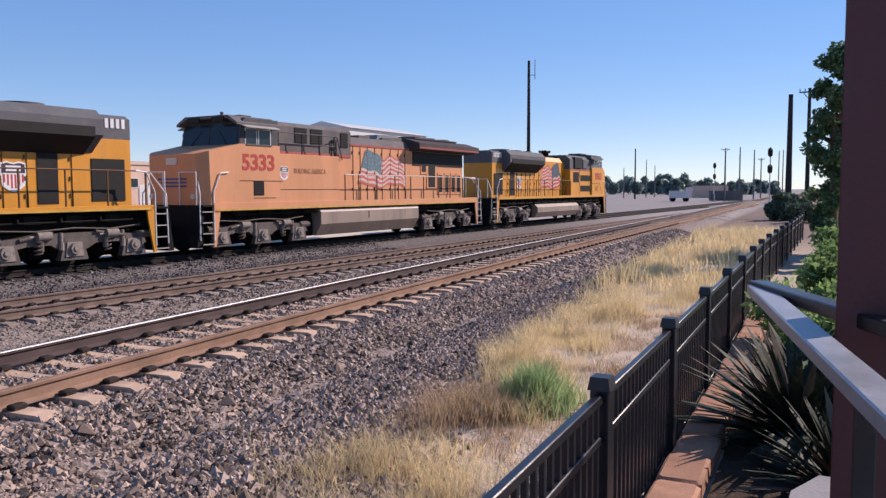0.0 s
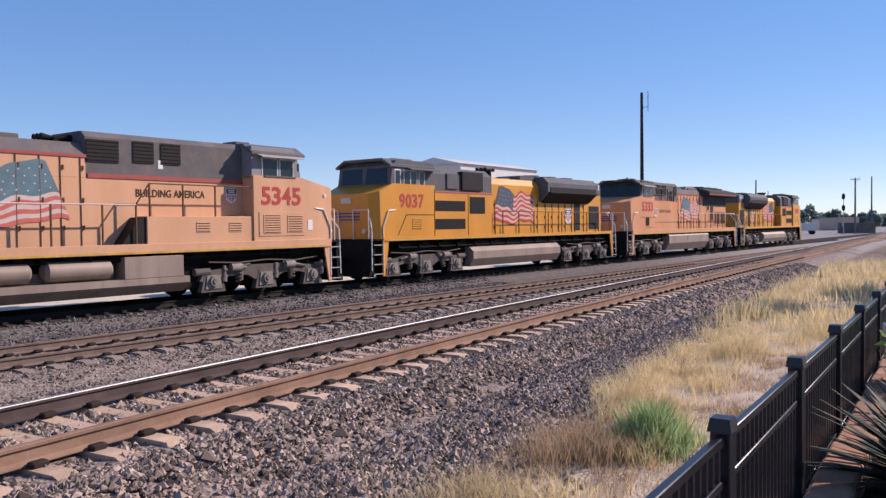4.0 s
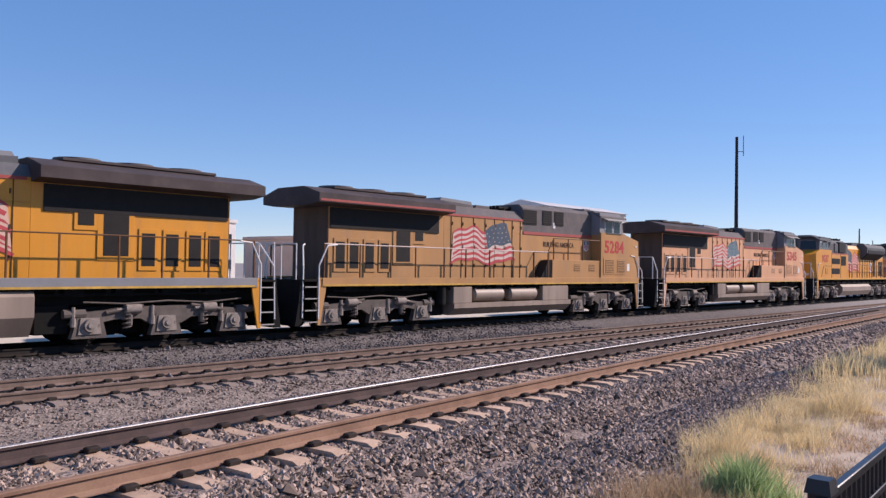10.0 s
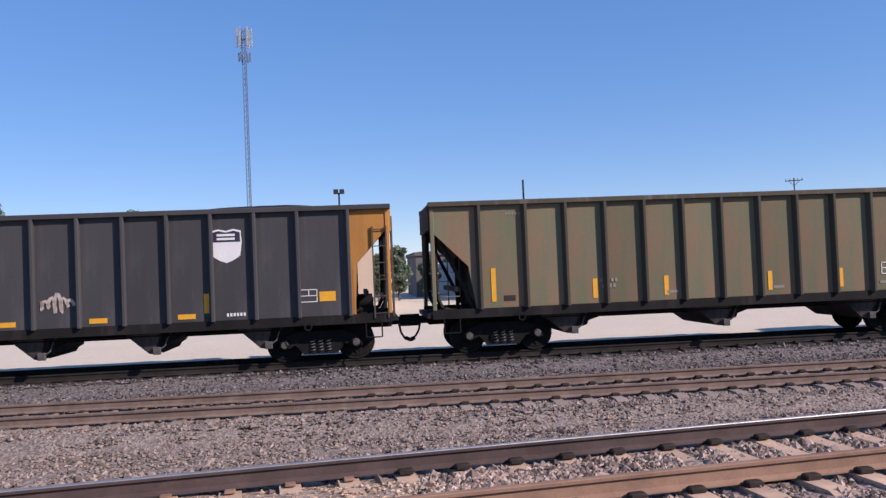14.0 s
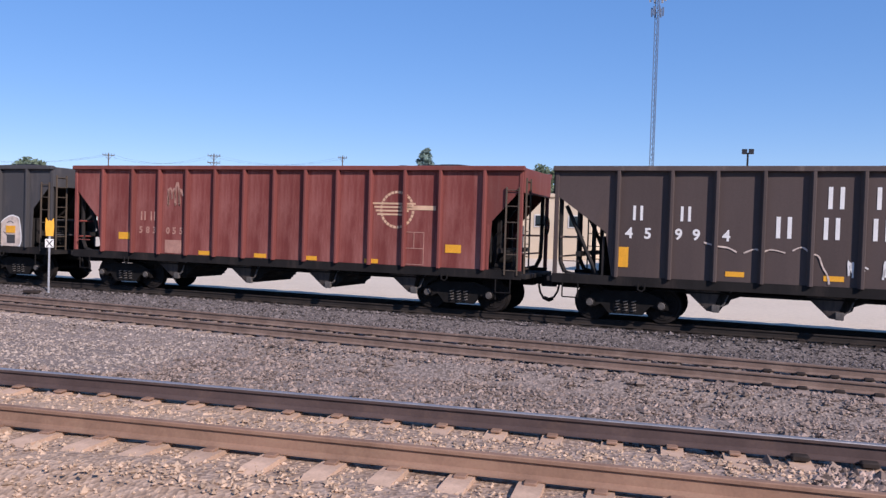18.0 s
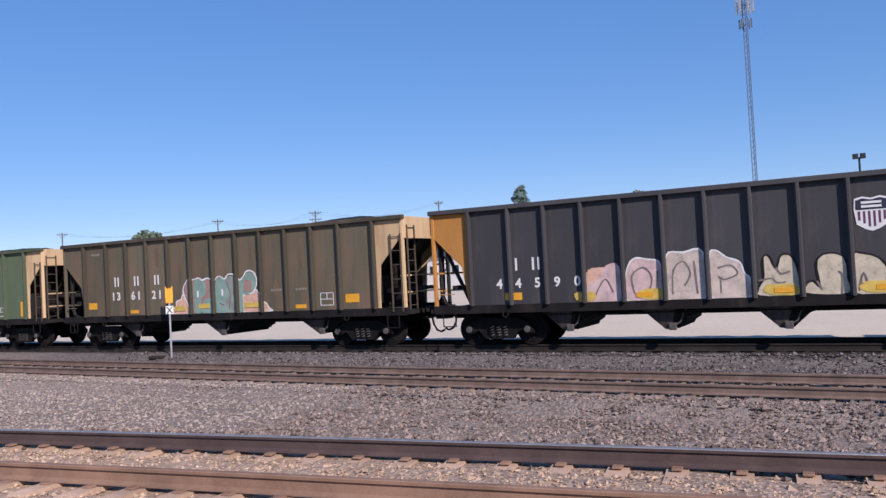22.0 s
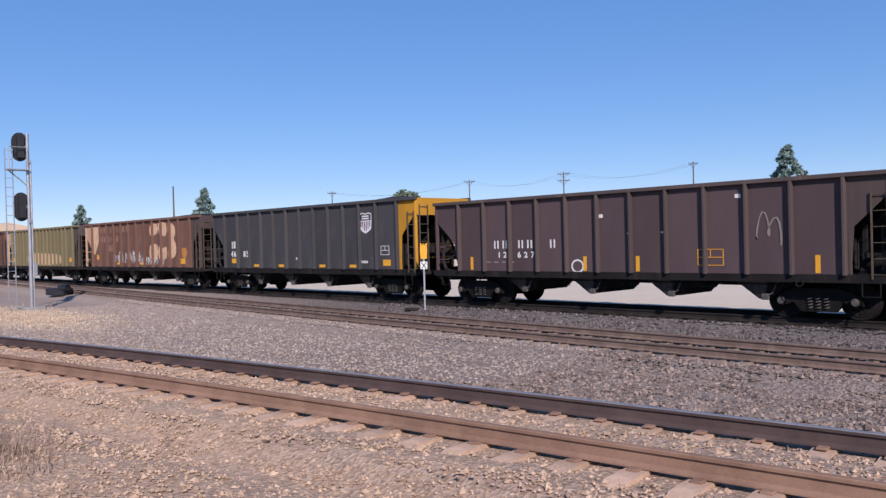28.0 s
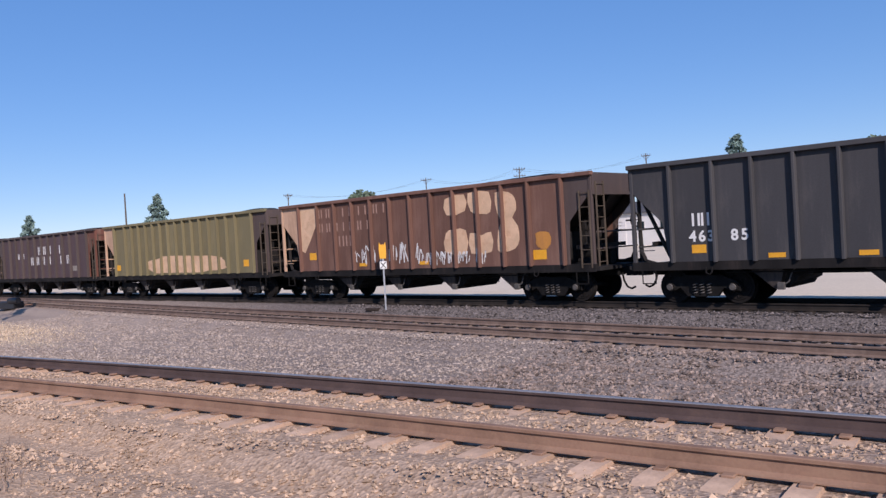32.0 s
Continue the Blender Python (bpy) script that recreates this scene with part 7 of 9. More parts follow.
    for sy in (-1, 1):
        part("air_reservoir", Shape().cyl((-3.4, sy * 1.2, 1.36), (3.6, sy * 1.2, 1.36), 0.12, n=12), M_BLACK, L)
    raise_body(L, 1.02)
    loco_truck(L, 7.2)
    loco_truck(L, -7.0)
    return L


# speed and order of the train: metres run at each time, and each vehicle's middle at the start
RUN = [(0, 0.0), (5, 31.64), (10, 63.3), (15, 94.79), (20, 126.64), (26, 165.47), (32, 204.27)]


def run(t):
    for (a, sa), (b, sb) in zip(RUN, RUN[1:]):
        if t <= b:
            return sa + (sb - sa) * (t - a) / (b - a)
    return RUN[-1][1]


LOCOS = [
    (emd_loco("8903", M_YELLOW, "yellow and grey wide-cab diesel locomotive at the head"), 52.5, False),
    (ge_loco("5333", M_ROSE, M_GREYWARM, "faded salmon-pink diesel locomotive with worn flag", True, True, dark_cab=True), 30.7, True),
    (emd_loco("9037", M_YELLOW, "bright yellow diesel locomotive with flared dark radiator"), 8.25, True),
    (ge_loco("5345", M_FADED, M_GREYWARM, "faded pink diesel locomotive with air tanks and worn flag", True), -14.95, False),
    (ge_loco("5284", M_TAN, M_GREYWARM, "dusty tan-yellow diesel locomotive with bright flag"), -37.4, False),
    (ge_loco("5292", M_YELLOW, M_GREY, "clean bright yellow diesel locomotive coupled to the coal hoppers", False, True, False, M_FLAGP, M_CAB, True), -59.05, True),
]
CENTRES = [-79.02, -95.2, -111.25, -127.25, -143.4, -159.5, -175.9, -192.15, -208.35, -224.75, -241.0, -257.2, -273.5, -289.8]


def on_track(x, turned):
    yaw = math.atan2(far_y(x + 6) - far_y(x - 6), 12.0) + (math.pi if turned else 0)
    return Matrix.Translation((x, far_y(x), 0)) @ Matrix.Rotation(yaw, 4, "Z")


# ---- this side: fence, wall, platform, plants ----
M_FENCE = surface("black_fence_paint", (0.010, 0.011, 0.015), 0.38, var=0.2, scale=4.0, dirt=((0.05, 0.045, 0.04), 0.15, 8.0))
M_SAND = surface("sandstone_cap", (0.368, 0.2, 0.128), 0.85, var=0.2, scale=3.0, dirt=((0.3, 0.17, 0.11), 0.4, 5.0), spread=0.15, bump=0.3)
M_MAROON = surface("maroon_steel_paint", (0.085, 0.02, 0.022), 0.45, var=0.15, scale=2.0, dirt=((0.05, 0.02, 0.02), 0.2, 4.0))
M_RAILGREY = surface("grey_handrail", (0.30, 0.31, 0.33), 0.4, metal=0.3, var=0.12, scale=4.0, dirt=((0.2, 0.19, 0.18), 0.2, 9.0))
M_CONCRETE = surface("platform_concrete", (0.30, 0.285, 0.27), 0.85, var=0.15, scale=1.5, dirt=((0.2, 0.18, 0.16), 0.3, 4.0), bump=0.3)
M_DRY = see_through(surface("dry_grass", (0.77, 0.6325, 0.3685), 0.85, var=0.25, scale=1.5, island=0.3))
M_DRYDARK = see_through(surface("dry_grass_old", (0.46, 0.335, 0.21), 0.85, var=0.3, scale=1.5, island=0.35))
M_GREENWEED = see_through(surface("green_weed", (0.33, 0.43, 0.2), 0.75, var=0.3, scale=2.0, island=0.35))
M_LEAF = see_through(surface("leaf_green", (0.24, 0.35, 0.12), 0.65, var=0.3, scale=1.0, island=0.45))
M_LEAFPINE = see_through(surface("pine_needles", (0.21, 0.29, 0.26), 0.75, var=0.3, scale=1.0, island=0.45), 0.25)
M_LEAFGARDEN = see_through(surface("leaf_deep_green", (0.11, 0.18, 0.09), 0.7, var=0.3, scale=1.0, island=0.45))
M_LEAFDARK = see_through(surface("evergreen_dark", (0.10, 0.14, 0.09), 0.75, var=0.3, scale=1.0, island=0.45), 0.25)
# leaves of the horizon trees, with distance haze mixed into the green
M_LEAFHAZE = see_through(surface("leaf_hazy", (0.24, 0.31, 0.28), 0.8, var=0.3, scale=0.3, island=0.3))
# pole wood greyed and lightened in its colour to imitate haze
M_POLEGREY = surface("pole_haze_grey", (0.16, 0.165, 0.17), 0.85, var=0.25, scale=2.0, streak=True)
M_LEAFOLIVE = see_through(surface("leaf_olive", (0.19, 0.24, 0.16), 0.7, var=0.3, scale=1.0, island=0.4))
M_BARK = surface("bark", (0.12, 0.09, 0.065), 0.9, var=0.3, scale=3.0, bump=0.5)
M_AGAVE = surface("spiky_leaf", (0.024, 0.036, 0.022), 0.6, var=0.3, scale=3.0, dirt=((0.25, 0.19, 0.11), 0.3, 6.0), island=0.3)
M_AGAVEDRY = surface("spiky_leaf_dead", (0.15, 0.105, 0.07), 0.8, var=0.3, scale=3.0, island=0.3)
M_WOODPOLE = surface("pole_wood", (0.10, 0.08, 0.065), 0.85, var=0.25, scale=2.0, streak=True, bump=0.3)
M_DARKPOLE = surface("pole_dark", (0.03, 0.03, 0.035), 0.7, var=0.25, scale=2.0)
M_GALV = surface("galvanised_steel", (0.42, 0.43, 0.44), 0.45, metal=0.6, var=0.12, scale=5.0, dirt=((0.3, 0.28, 0.26), 0.2, 9.0))
M_MASTGREY = surface("mast_blue_grey", (0.13, 0.17, 0.24), 0.5, metal=0.3, var=0.12, scale=5.0)
M_SIGBLACK = surface("signal_black", (0.02, 0.02, 0.022), 0.5, var=0.2, scale=4.0)


def fence_y(x):
    return 1.03 + 0.056 * x if x < 18 else 2.038 + 0.035 * (x - 18)


def fence():
    f = thing("fence", Matrix(), "black painted steel picket fence along the railway", "fence")
    step, z0, z1 = 2.13, 0.06, 1.12
    post = Shape().box(-0.05, 0.05, -0.05, 0.05, 0.0, 1.13, 0.012)
    post.add([(-0.062, -0.062, 1.12), (0.062, -0.062, 1.12), (0.062, 0.062, 1.12), (-0.062, 0.062, 1.12), (-0.05, -0.05, 1.19), (0.05, -0.05, 1.19), (0.05, 0.05, 1.19), (-0.05, 0.05, 1.19)],
             [(0, 3, 2, 1), (4, 5, 6, 7), (0, 1, 5, 4), (1, 2, 6, 5), (2, 3, 7, 6), (3, 0, 4, 7)])
    pm = post.mesh("post")
    picket = Shape().box(-0.013, 0.013, -0.013, 0.013, 0.1, 1.06).mesh("picket")
    xs = [-0.15 - step + step * k for k in range(19)]
    far_off = Shape()
    for k, x in enumerate(xs):
        part("post", pm, M_FENCE, f, at=Matrix.Translation((x, fence_y(x), 0.0)))
        if k == len(xs) - 1:
            break
        a, b = Vector((x, fence_y(x), 0)), Vector((x + step, fence_y(x + step), 0))
        yaw = math.atan2(b.y - a.y, b.x - a.x)
        n = (b - a).length
        for z, w, h in ((1.08, 0.045, 0.05), (0.86, 0.038, 0.045), (0.14, 0.038, 0.045)):
            part("rail", kept(("fence_rail", z), lambda: Shape().box(0.05, n - 0.05, -w / 2, w / 2, z - h / 2, z + h / 2, 0.01)), M_FENCE, f, at=Matrix.Translation(a) @ Matrix.Rotation(yaw, 4, "Z"))
        for i in range(1, 19):
            p = a.lerp(b, i / 19)
            if k < 13:
                part("picket", picket, M_FENCE, f, at=Matrix.Translation(p))
            else:
                far_off.box(p.x - 0.01, p.x + 0.01, p.y - 0.01, p.y + 0.01, 0.1, 1.06)
    part("pickets_far_off", far_off, M_FENCE, f)["kind"] = "stuff"


def low_wall():
    w = tagged(new("retaining_wall"), "low wall of sandstone blocks behind the fence", "wall", kind="structure")
    rnd = random.Random(4)
    x = 2.6
    while x < 14:
        n = rnd.uniform(0.5, 0.85)
        y = fence_y(x + n / 2) - 0.32
        d = rnd.uniform(0.0, 0.03)
        part("stone", Shape().box(0, n - 0.02, -0.04, 0.2 + d, -0.1, 0.1 + rnd.uniform(-0.02, 0.02), 0.05), M_SAND, w, at=Matrix.Translation((x, y, 0)) @ Matrix.Rotation(0.056, 4, "Z"))
        part("cap_stone", Shape().box(-0.01, n - 0.03, -0.07, 0.23, 0.1, 0.24 + rnd.uniform(-0.01, 0.02), 0.045), M_SAND, w, at=Matrix.Translation((x, y, 0)) @ Matrix.Rotation(0.056 + rnd.uniform(-0.02, 0.02), 4, "Z"))
        x += n


def planting_bed():
    xs, n = np.linspace(2.4, 16, 120), 12
    v, rng = [], np.random.default_rng(3)
    for x in xs:
        y1 = fence_y(x) - 0.4
        y0 = min(0.36 if x < 5.0 else -1.2, y1 - 0.3)
        for j in range(n + 1):
            y = y0 + (y1 - y0) * j / n
            v.append((x, y, float(ground_z(x, y)) + 0.03 + 0.04 * rng.random()))
    f = [(i * (n + 1) + j, (i + 1) * (n + 1) + j, (i + 1) * (n + 1) + j + 1, i * (n + 1) + j + 1) for i in range(len(xs) - 1) for j in range(n)]
    tagged(new("planting_bed", Shape().add(v, f).mesh("planting_bed")), "dark brown mulch of the planting bed", "soil", kind="structure").data.materials.append(M_MULCH)


M_MULCH = surface("mulch", (0.05, 0.034, 0.024), 0.95, var=0.4, scale=6.0, dirt=((0.16, 0.11, 0.07), 0.3, 14.0), bump=0.6)


def platform():
    p = tagged(new("platform"), "grey concrete station platform underfoot", "platform", kind="structure")
    s = Shape().prism([(-3.2, -6), (4.95, -6), (4.95, 0.24), (4.62, 0.36), (0.6, 0.36), (-3.2, 0.36)], "z", -0.2, 0.55)
    part("slab", s, M_CONCRETE, p)
    r = thing("handrail", Matrix(), "grey square steel handrail at the platform's edge", "handrail")
    a, b = Vector((4.66, 0.56, 1.66)), Vector((1.1, -0.33, 1.66))
    def bar(p0, p1, w, h):
        d = (p1 - p0)
        m = Matrix.Translation(p0) @ d.to_track_quat("X", "Z").to_matrix().to_4x4()
        s = Shape().box(0, d.length, -w / 2, w / 2, -h, 0, 0.012)
        return [m @ Vector(v) for v in s.v], s.f
    part("top_rail", Shape().add(*bar(a, b, 0.11, 0.055)), M_RAILGREY, r)
    part("return_rail", Shape().add(*bar(a + Vector((0.02, 0, 0.02)), Vector((2.9, -0.3, 1.7)), 0.1, 0.06)), M_FENCE, r, "dark rail running back")
    for k in (0.62, 1.0):
        q = a.lerp(b, k)
        part("upright", Shape().box(q.x - 0.03, q.x + 0.03, q.y - 0.03, q.y + 0.03, 0.5, 1.61, 0.01), M_FENCE, r)
    c = thing("column", Matrix.Translation((3.62, 0.0, 0)), "dark maroon square steel canopy column", "column")
    part("shaft", Shape().box(-0.1, 0.1, -0.13, 0.13, 0.5, 5.2, 0.015), M_MAROON, c)
    part("base_plate", Shape().box(-0.17, 0.17, -0.19, 0.19, 0.5, 0.6, 0.02), M_MAROON, c)


def blades(name, x, y, h, w, material, label, category, lean=0.35, seed=1, base=None):
    """Upright thin leaves, two triangles high, bent by the wind."""
    rng = np.random.default_rng(seed)
    n = len(x)
    z = (ground_z(x, y) - 0.02) if base is None else base
    hh = h * rng.uniform(0.5, 1.25, n)
    a = rng.uniform(0, math.tau, n)
    dx, dy = np.cos(a) * w, np.sin(a) * w
    b = rng.uniform(0, math.tau, n)
    lx, ly = np.cos(b) * lean * hh * rng.uniform(0.2, 1.3, n), np.sin(b) * lean * hh * rng.uniform(0.2, 1.3, n)
    v = np.stack([np.stack([x - dx, y - dy, z], -1), np.stack([x + dx, y + dy, z], -1),
                  np.stack([x + lx * 0.35 + dx * 0.7, y + ly * 0.35 + dy * 0.7, z + hh * 0.6], -1), np.stack([x + lx * 0.35 - dx * 0.7, y + ly * 0.35 - dy * 0.7, z + hh * 0.6], -1),
                  np.stack([x + lx, y + ly, z + hh], -1)], 1).reshape(-1, 3)
    k = np.arange(n) * 5
    f = np.concatenate([np.stack([k, k + 1, k + 2], -1), np.stack([k, k + 2, k + 3], -1), np.stack([k + 3, k + 2, k + 4], -1)])
    return tagged(triangles(name, v, f, material), label, category, kind="stuff")


def grass():
    rng = np.random.default_rng(21)

    def field(n, x0, x1, lo, hi, clump):
        cx = rng.uniform(x0, x1, n)
        fy = np.where(cx < 18, 1.03 + 0.056 * cx, 2.038 + 0.035 * (cx - 18))
        t = rng.random(n)
        cy = fy + lo(cx) + (hi(cx) - lo(cx)) * t + rng.normal(0, 0.14, n)
        keep = np.array([noise.noise(Vector((a * 0.9, b * 0.9, 3.0))) for a, b in zip(cx, cy)]) + rng.normal(0, 0.16, n) > clump
        return cx[keep], cy[keep]

    def tufts(x, y, m, wide):
        return np.repeat(x, m) + rng.normal(0, wide, len(x) * m), np.repeat(y, m) + rng.normal(0, wide, len(x) * m)

    def heights(x, y, h):
        """Taller and shorter stands a stride or two across."""
        return h * np.array([0.75 + 0.9 * max(-0.5, noise.noise(Vector((a * 1.5, b * 1.5, 8.0)))) for a, b in zip(x, y)])

    # bare dirt stays open towards the fence, the ballast side is ragged
    lo = lambda x: np.interp(x, [6.4, 7.5, 9.5, 12.6, 13.4, 16], [1.35, 1.3, 1.5, 1.75, 1.2, 0.9]) + 0.12 * np.sin(x * 3.1)
    hi = lambda x: np.interp(x, [6.4, 7.3, 8.2, 10.8, 12.7, 16], [1.6, 2.15, 2.35, 2.75, 2.7, 2.85]) + 0.22 * np.sin(x * 2.3) * np.sin(x * 0.9)
    m = 6
    x, y = field(4300, 6.5, 16, lo, hi, -0.12)
    tx, ty = tufts(x, y, m, 0.05)
    blades("dry_grass", tx, ty, heights(tx, ty, 0.34), 0.0028, M_DRY, "tall straw-yellow dry grass along the fence", "dry grass", 0.75, 2)
    # a ragged patch nearer by, past a bare brown stretch
    x, y = rng.normal(4.75, 0.42, 520), rng.normal(2.95, 0.42, 520)
    tx, ty = tufts(x, y, m, 0.05)
    blades("dry_grass_near_patch", tx, ty, heights(tx, ty, 0.26), 0.0028, M_DRY, "ragged patch of straw-yellow dry grass on dirt", "dry grass", 0.8, 12)
    x, y = field(3000, 16, 42, lambda x: 1.0 + 0 * x, lambda x: 2.75 + 0.042 * x, -0.15)
    tx, ty = tufts(x, y, m, 0.1)
    blades("dry_grass_farther_along", tx, ty, heights(tx, ty, 0.42), 0.009, M_DRY, "straw-yellow dry grass farther along the fence", "dry grass", 0.5, 3)
    x, y = field(4200, 3.0, 14, lambda x: 0.7 + 0 * x, lambda x: 2.5 + 0 * x, 0.08)
    tx, ty = tufts(x, y, m, 0.05)
    blades("old_grass", tx, ty, heights(tx, ty, 0.13), 0.004, M_DRYDARK, "short brown trodden grass on dirt", "dry grass", 0.8, 4)
    # brown dead stalks round the foot of the weeds
    x, y = rng.normal(6.6, 0.3, 260), rng.normal(3.25, 0.25, 260)
    tx, ty = tufts(x, y, m, 0.05)
    blades("dead_stalks", tx, ty, 0.3, 0.004, M_DRYDARK, "brown dead stalks beside green weeds", "dry grass", 0.6, 14)
    a, r = rng.uniform(0, math.tau, 2300), np.abs(rng.normal(0, 0.24, 2300))
    blades("green_weeds", 7.15 + np.cos(a) * r * 1.3, 2.85 + np.sin(a) * r * 1.0, 0.42 * np.exp(-(r / 0.5) ** 2), 0.007, M_GREENWEED, "clump of fresh green weeds in dry grass", "weeds", 0.5, 5)
    # brushwood by the near track on the left and straw round the signal
    a, r = rng.uniform(0, math.tau, 1500), np.abs(rng.normal(0, 0.55, 1500))
    blades("dry_brush", -9.0 + np.cos(a) * r * 1.3, 2.05 + np.sin(a) * r * 0.75, 0.2, 0.005, M_TWIG, "grey-brown dry brushwood on gravel", "brush", 0.7, 6)
    x, y = rng.normal(-35, 3.6, 16000), rng.normal(10.0, 1.0, 16000)
    keep = y > np.interp(x, XS, LINES[0][0]) + 2.0
    blades("straw_by_signal", x[keep], y[keep], 0.08, 0.012, M_STRAW, "low dry straw around the signal", "dry grass", 0.9, 7)


M_STRAW = surface("straw_bleached", (0.60, 0.47, 0.33), 0.85, var=0.2, scale=1.5, island=0.3)
M_TWIG = surface("twigs", (0.29, 0.21, 0.16), 0.85, var=0.3, scale=3.0, island=0.4)


def spiky_plant(m, n, length, label, seed):
    rnd = random.Random(seed)
    p = thing("yucca", m, label, "plant", "spiky plants by the platform")
    for i in range(n):
        az, el = rnd.uniform(0, math.tau), rnd.uniform(-0.1, 1.35)
        L, w = length * rnd.uniform(0.7, 1.2), rnd.uniform(0.028, 0.06)
        d = Vector((math.cos(az) * math.cos(el), math.sin(az) * math.cos(el), math.sin(el)))
        sd = Vector((-math.sin(az), math.cos(az), 0))
        up = d.cross(sd)
        pts = []
        for k in range(5):
            t = k / 4
            c = d * L * t - Vector((0, 0, 0.22 * L * t * t))
            ww = w * (0.7 + 0.6 * t) * (1 - t) ** 0.6 + 0.002
            pts += [c - sd * ww, c - up * ww * 0.35, c + sd * ww]
        s = Shape().add(pts, [(k * 3 + j, k * 3 + j + 1, k * 3 + j + 4, k * 3 + j + 3) for k in range(4) for j in range(2)] + [(k * 3 + 2, k * 3, k * 3 + 3, k * 3 + 5) for k in range(4)])
        part("leaf", s, M_AGAVEDRY if rnd.random() < (0.75 if el < 0.3 else 0.15) else M_AGAVE, p)


def leaf_cloud(name, centres, radii, n, size, material, seed, flat=1.0):
    """Many small leaves scattered through lobes."""
    rng = np.random.default_rng(seed)
    k = rng.integers(0, len(centres), n)
    c = np.array(centres)[k]
    d = rng.normal(0, 1, (n, 3))
    d /= np.linalg.norm(d, axis=1)[:, None]
    r = np.array(radii)[k] * rng.random(n) ** 0.45
    p = c + d * r[:, None] * np.array([1, 1, flat])
    u = rng.normal(0, 1, (n, 3))
    u /= np.linalg.norm(u, axis=1)[:, None]
    v = np.cross(u, rng.normal(0, 1, (n, 3)))
    v /= np.linalg.norm(v, axis=1)[:, None]
    s = (size * rng.uniform(0.6, 1.4, n))[:, None]
    verts = np.stack([p - u * s, p + v * s * 0.5, p + u * s, p - v * s * 0.5], 1).reshape(-1, 3)
    i = np.arange(n) * 4
    return triangles(name, verts, np.stack([i, i + 1, i + 2, i + 3], -1), material)


def tree(name, x, y, height, spread, label, material, seed, bole=0.35, leaves=3500, size=0.22, conifer=False):
    rnd = random.Random(seed)
    z = float(ground_z(x, y))
    t = thing(name, Matrix.Translation((x, y, z)), label, "tree")
    s = Shape()
    top = height * (0.96 if conifer else 0.75)
    r0 = 0.022 * height
    pts = [Vector((rnd.uniform(-0.03, 0.03) * height * k / 5, rnd.uniform(-0.03, 0.03) * height * k / 5, top * k / 5)) for k in range(6)]
    for k in range(5):
        s.cyl(pts[k], pts[k + 1], r0 * (1 - 0.17 * k), r0 * (1 - 0.17 * (k + 1)), n=8)
    lobes, radii = [], []
    n = 46 if conifer else max(20, int(9 * height / spread))
    for i in range(n):
        az = i * 2.4 + rnd.uniform(-0.3, 0.3)
        if conifer:
            h = bole + (0.98 - bole) * (i + 0.5) / n
            out = spread * 1.2 * (1.02 - (h - bole) / (1 - bole)) * rnd.uniform(0.35, 1.0)
            rad = spread * 0.3 * (1.1 - 0.85 * (h - bole) / (1 - bole))
        else:
            h = bole + (0.92 - bole) * rnd.random()
            k = (h - bole) / (1 - bole)
            out = spread * math.sqrt(max(0.05, 1 - (2 * k - 0.85) ** 2)) * rnd.uniform(0.3, 0.85)
            rad = spread * rnd.uniform(0.24, 0.42)
        e = Vector((math.cos(az) * out, math.sin(az) * out, h * height))
        b = Vector((0, 0, max(0.2, h * height - out * 0.5)))
        s.cyl(b, e, r0 * 0.35, r0 * 0.1, n=5)
        lobes.append(tuple(e))
        radii.append(rad)
    part("trunk", s, M_BARK, t)
    c = leaf_cloud("crown", lobes, radii, leaves, size, material, seed, 0.7 if conifer else 0.85)
    c.parent = t
    return t


def bush(name, x, y, w, h, label, material, seed, n=2500, size=0.07, z=None):
    rnd = random.Random(seed)
    lobes = [(rnd.uniform(-w, w) * 0.5, rnd.uniform(-w, w) * 0.4, h * rnd.uniform(0.25, 0.7)) for _ in range(9)]
    t = thing(name, Matrix.Translation((x, y, float(ground_z(x, y)) if z is None else z)), label, "bush")
    s = Shape()
    for p in lobes:
        s.cyl((p[0] * 0.2, p[1] * 0.2, -0.05), p, 0.02 * h + 0.005, 0.005, n=5)
    part("stem", s, M_BARK, t)
    c = leaf_cloud("foliage", lobes, [min(w, h) * rnd.uniform(0.25, 0.4) for _ in lobes], n, size, material, seed)
    c.parent = t


fence()
low_wall()
planting_bed()
platform()
grass()
spiky_plant(Matrix.Translation((7.0, 0.5, 0.1)), 260, 1.15, "large dark yucca with long pointed leaves beside the wall", 1)
spiky_plant(Matrix.Translation((5.95, 0.1, 0.05)), 240, 0.85, "dark yucca with drooping dry leaves by the handrail", 2)
spiky_plant(Matrix.Translation((8.8, 0.6, 0.05)), 110, 0.9, "smaller yucca with half-dry leaves behind the fence", 3)
bush("shrub", 10.5, 0.75, 1.3, 1.0, "low shrub with bright green leaves", M_LEAF, 4, 2600, 0.06)
bush("shrub", 8.0, 0.0, 0.9, 0.7, "dark green shrub by the platform", M_LEAFOLIVE, 5, 2600, 0.06)
for i, (x, y, w, h) in enumerate(((12.5, 0.1, 1.2, 0.9), (15, 0.2, 1.6, 1.0), (19, 0.3, 1.9, 1.1), (23.5, 0.5, 2.2, 1.2), (28, 0.8, 2.4, 1.1))):
    bush("shrub", x, y, w, h, "sunlit light green garden shrub along the fence", M_LEAF, 10 + i, 2800, 0.08)
tree("garden_tree", 24.6, 1.05, 6.4, 0.78, "slender dark green garden tree with dense leaves", M_LEAFGARDEN, 6, 0.1, 14000, 0.07)
tree("garden_tree", 29.0, 0.4, 5.2, 1.4, "bushy green garden tree behind the fence", M_LEAF, 8, 0.12, 8000, 0.12)
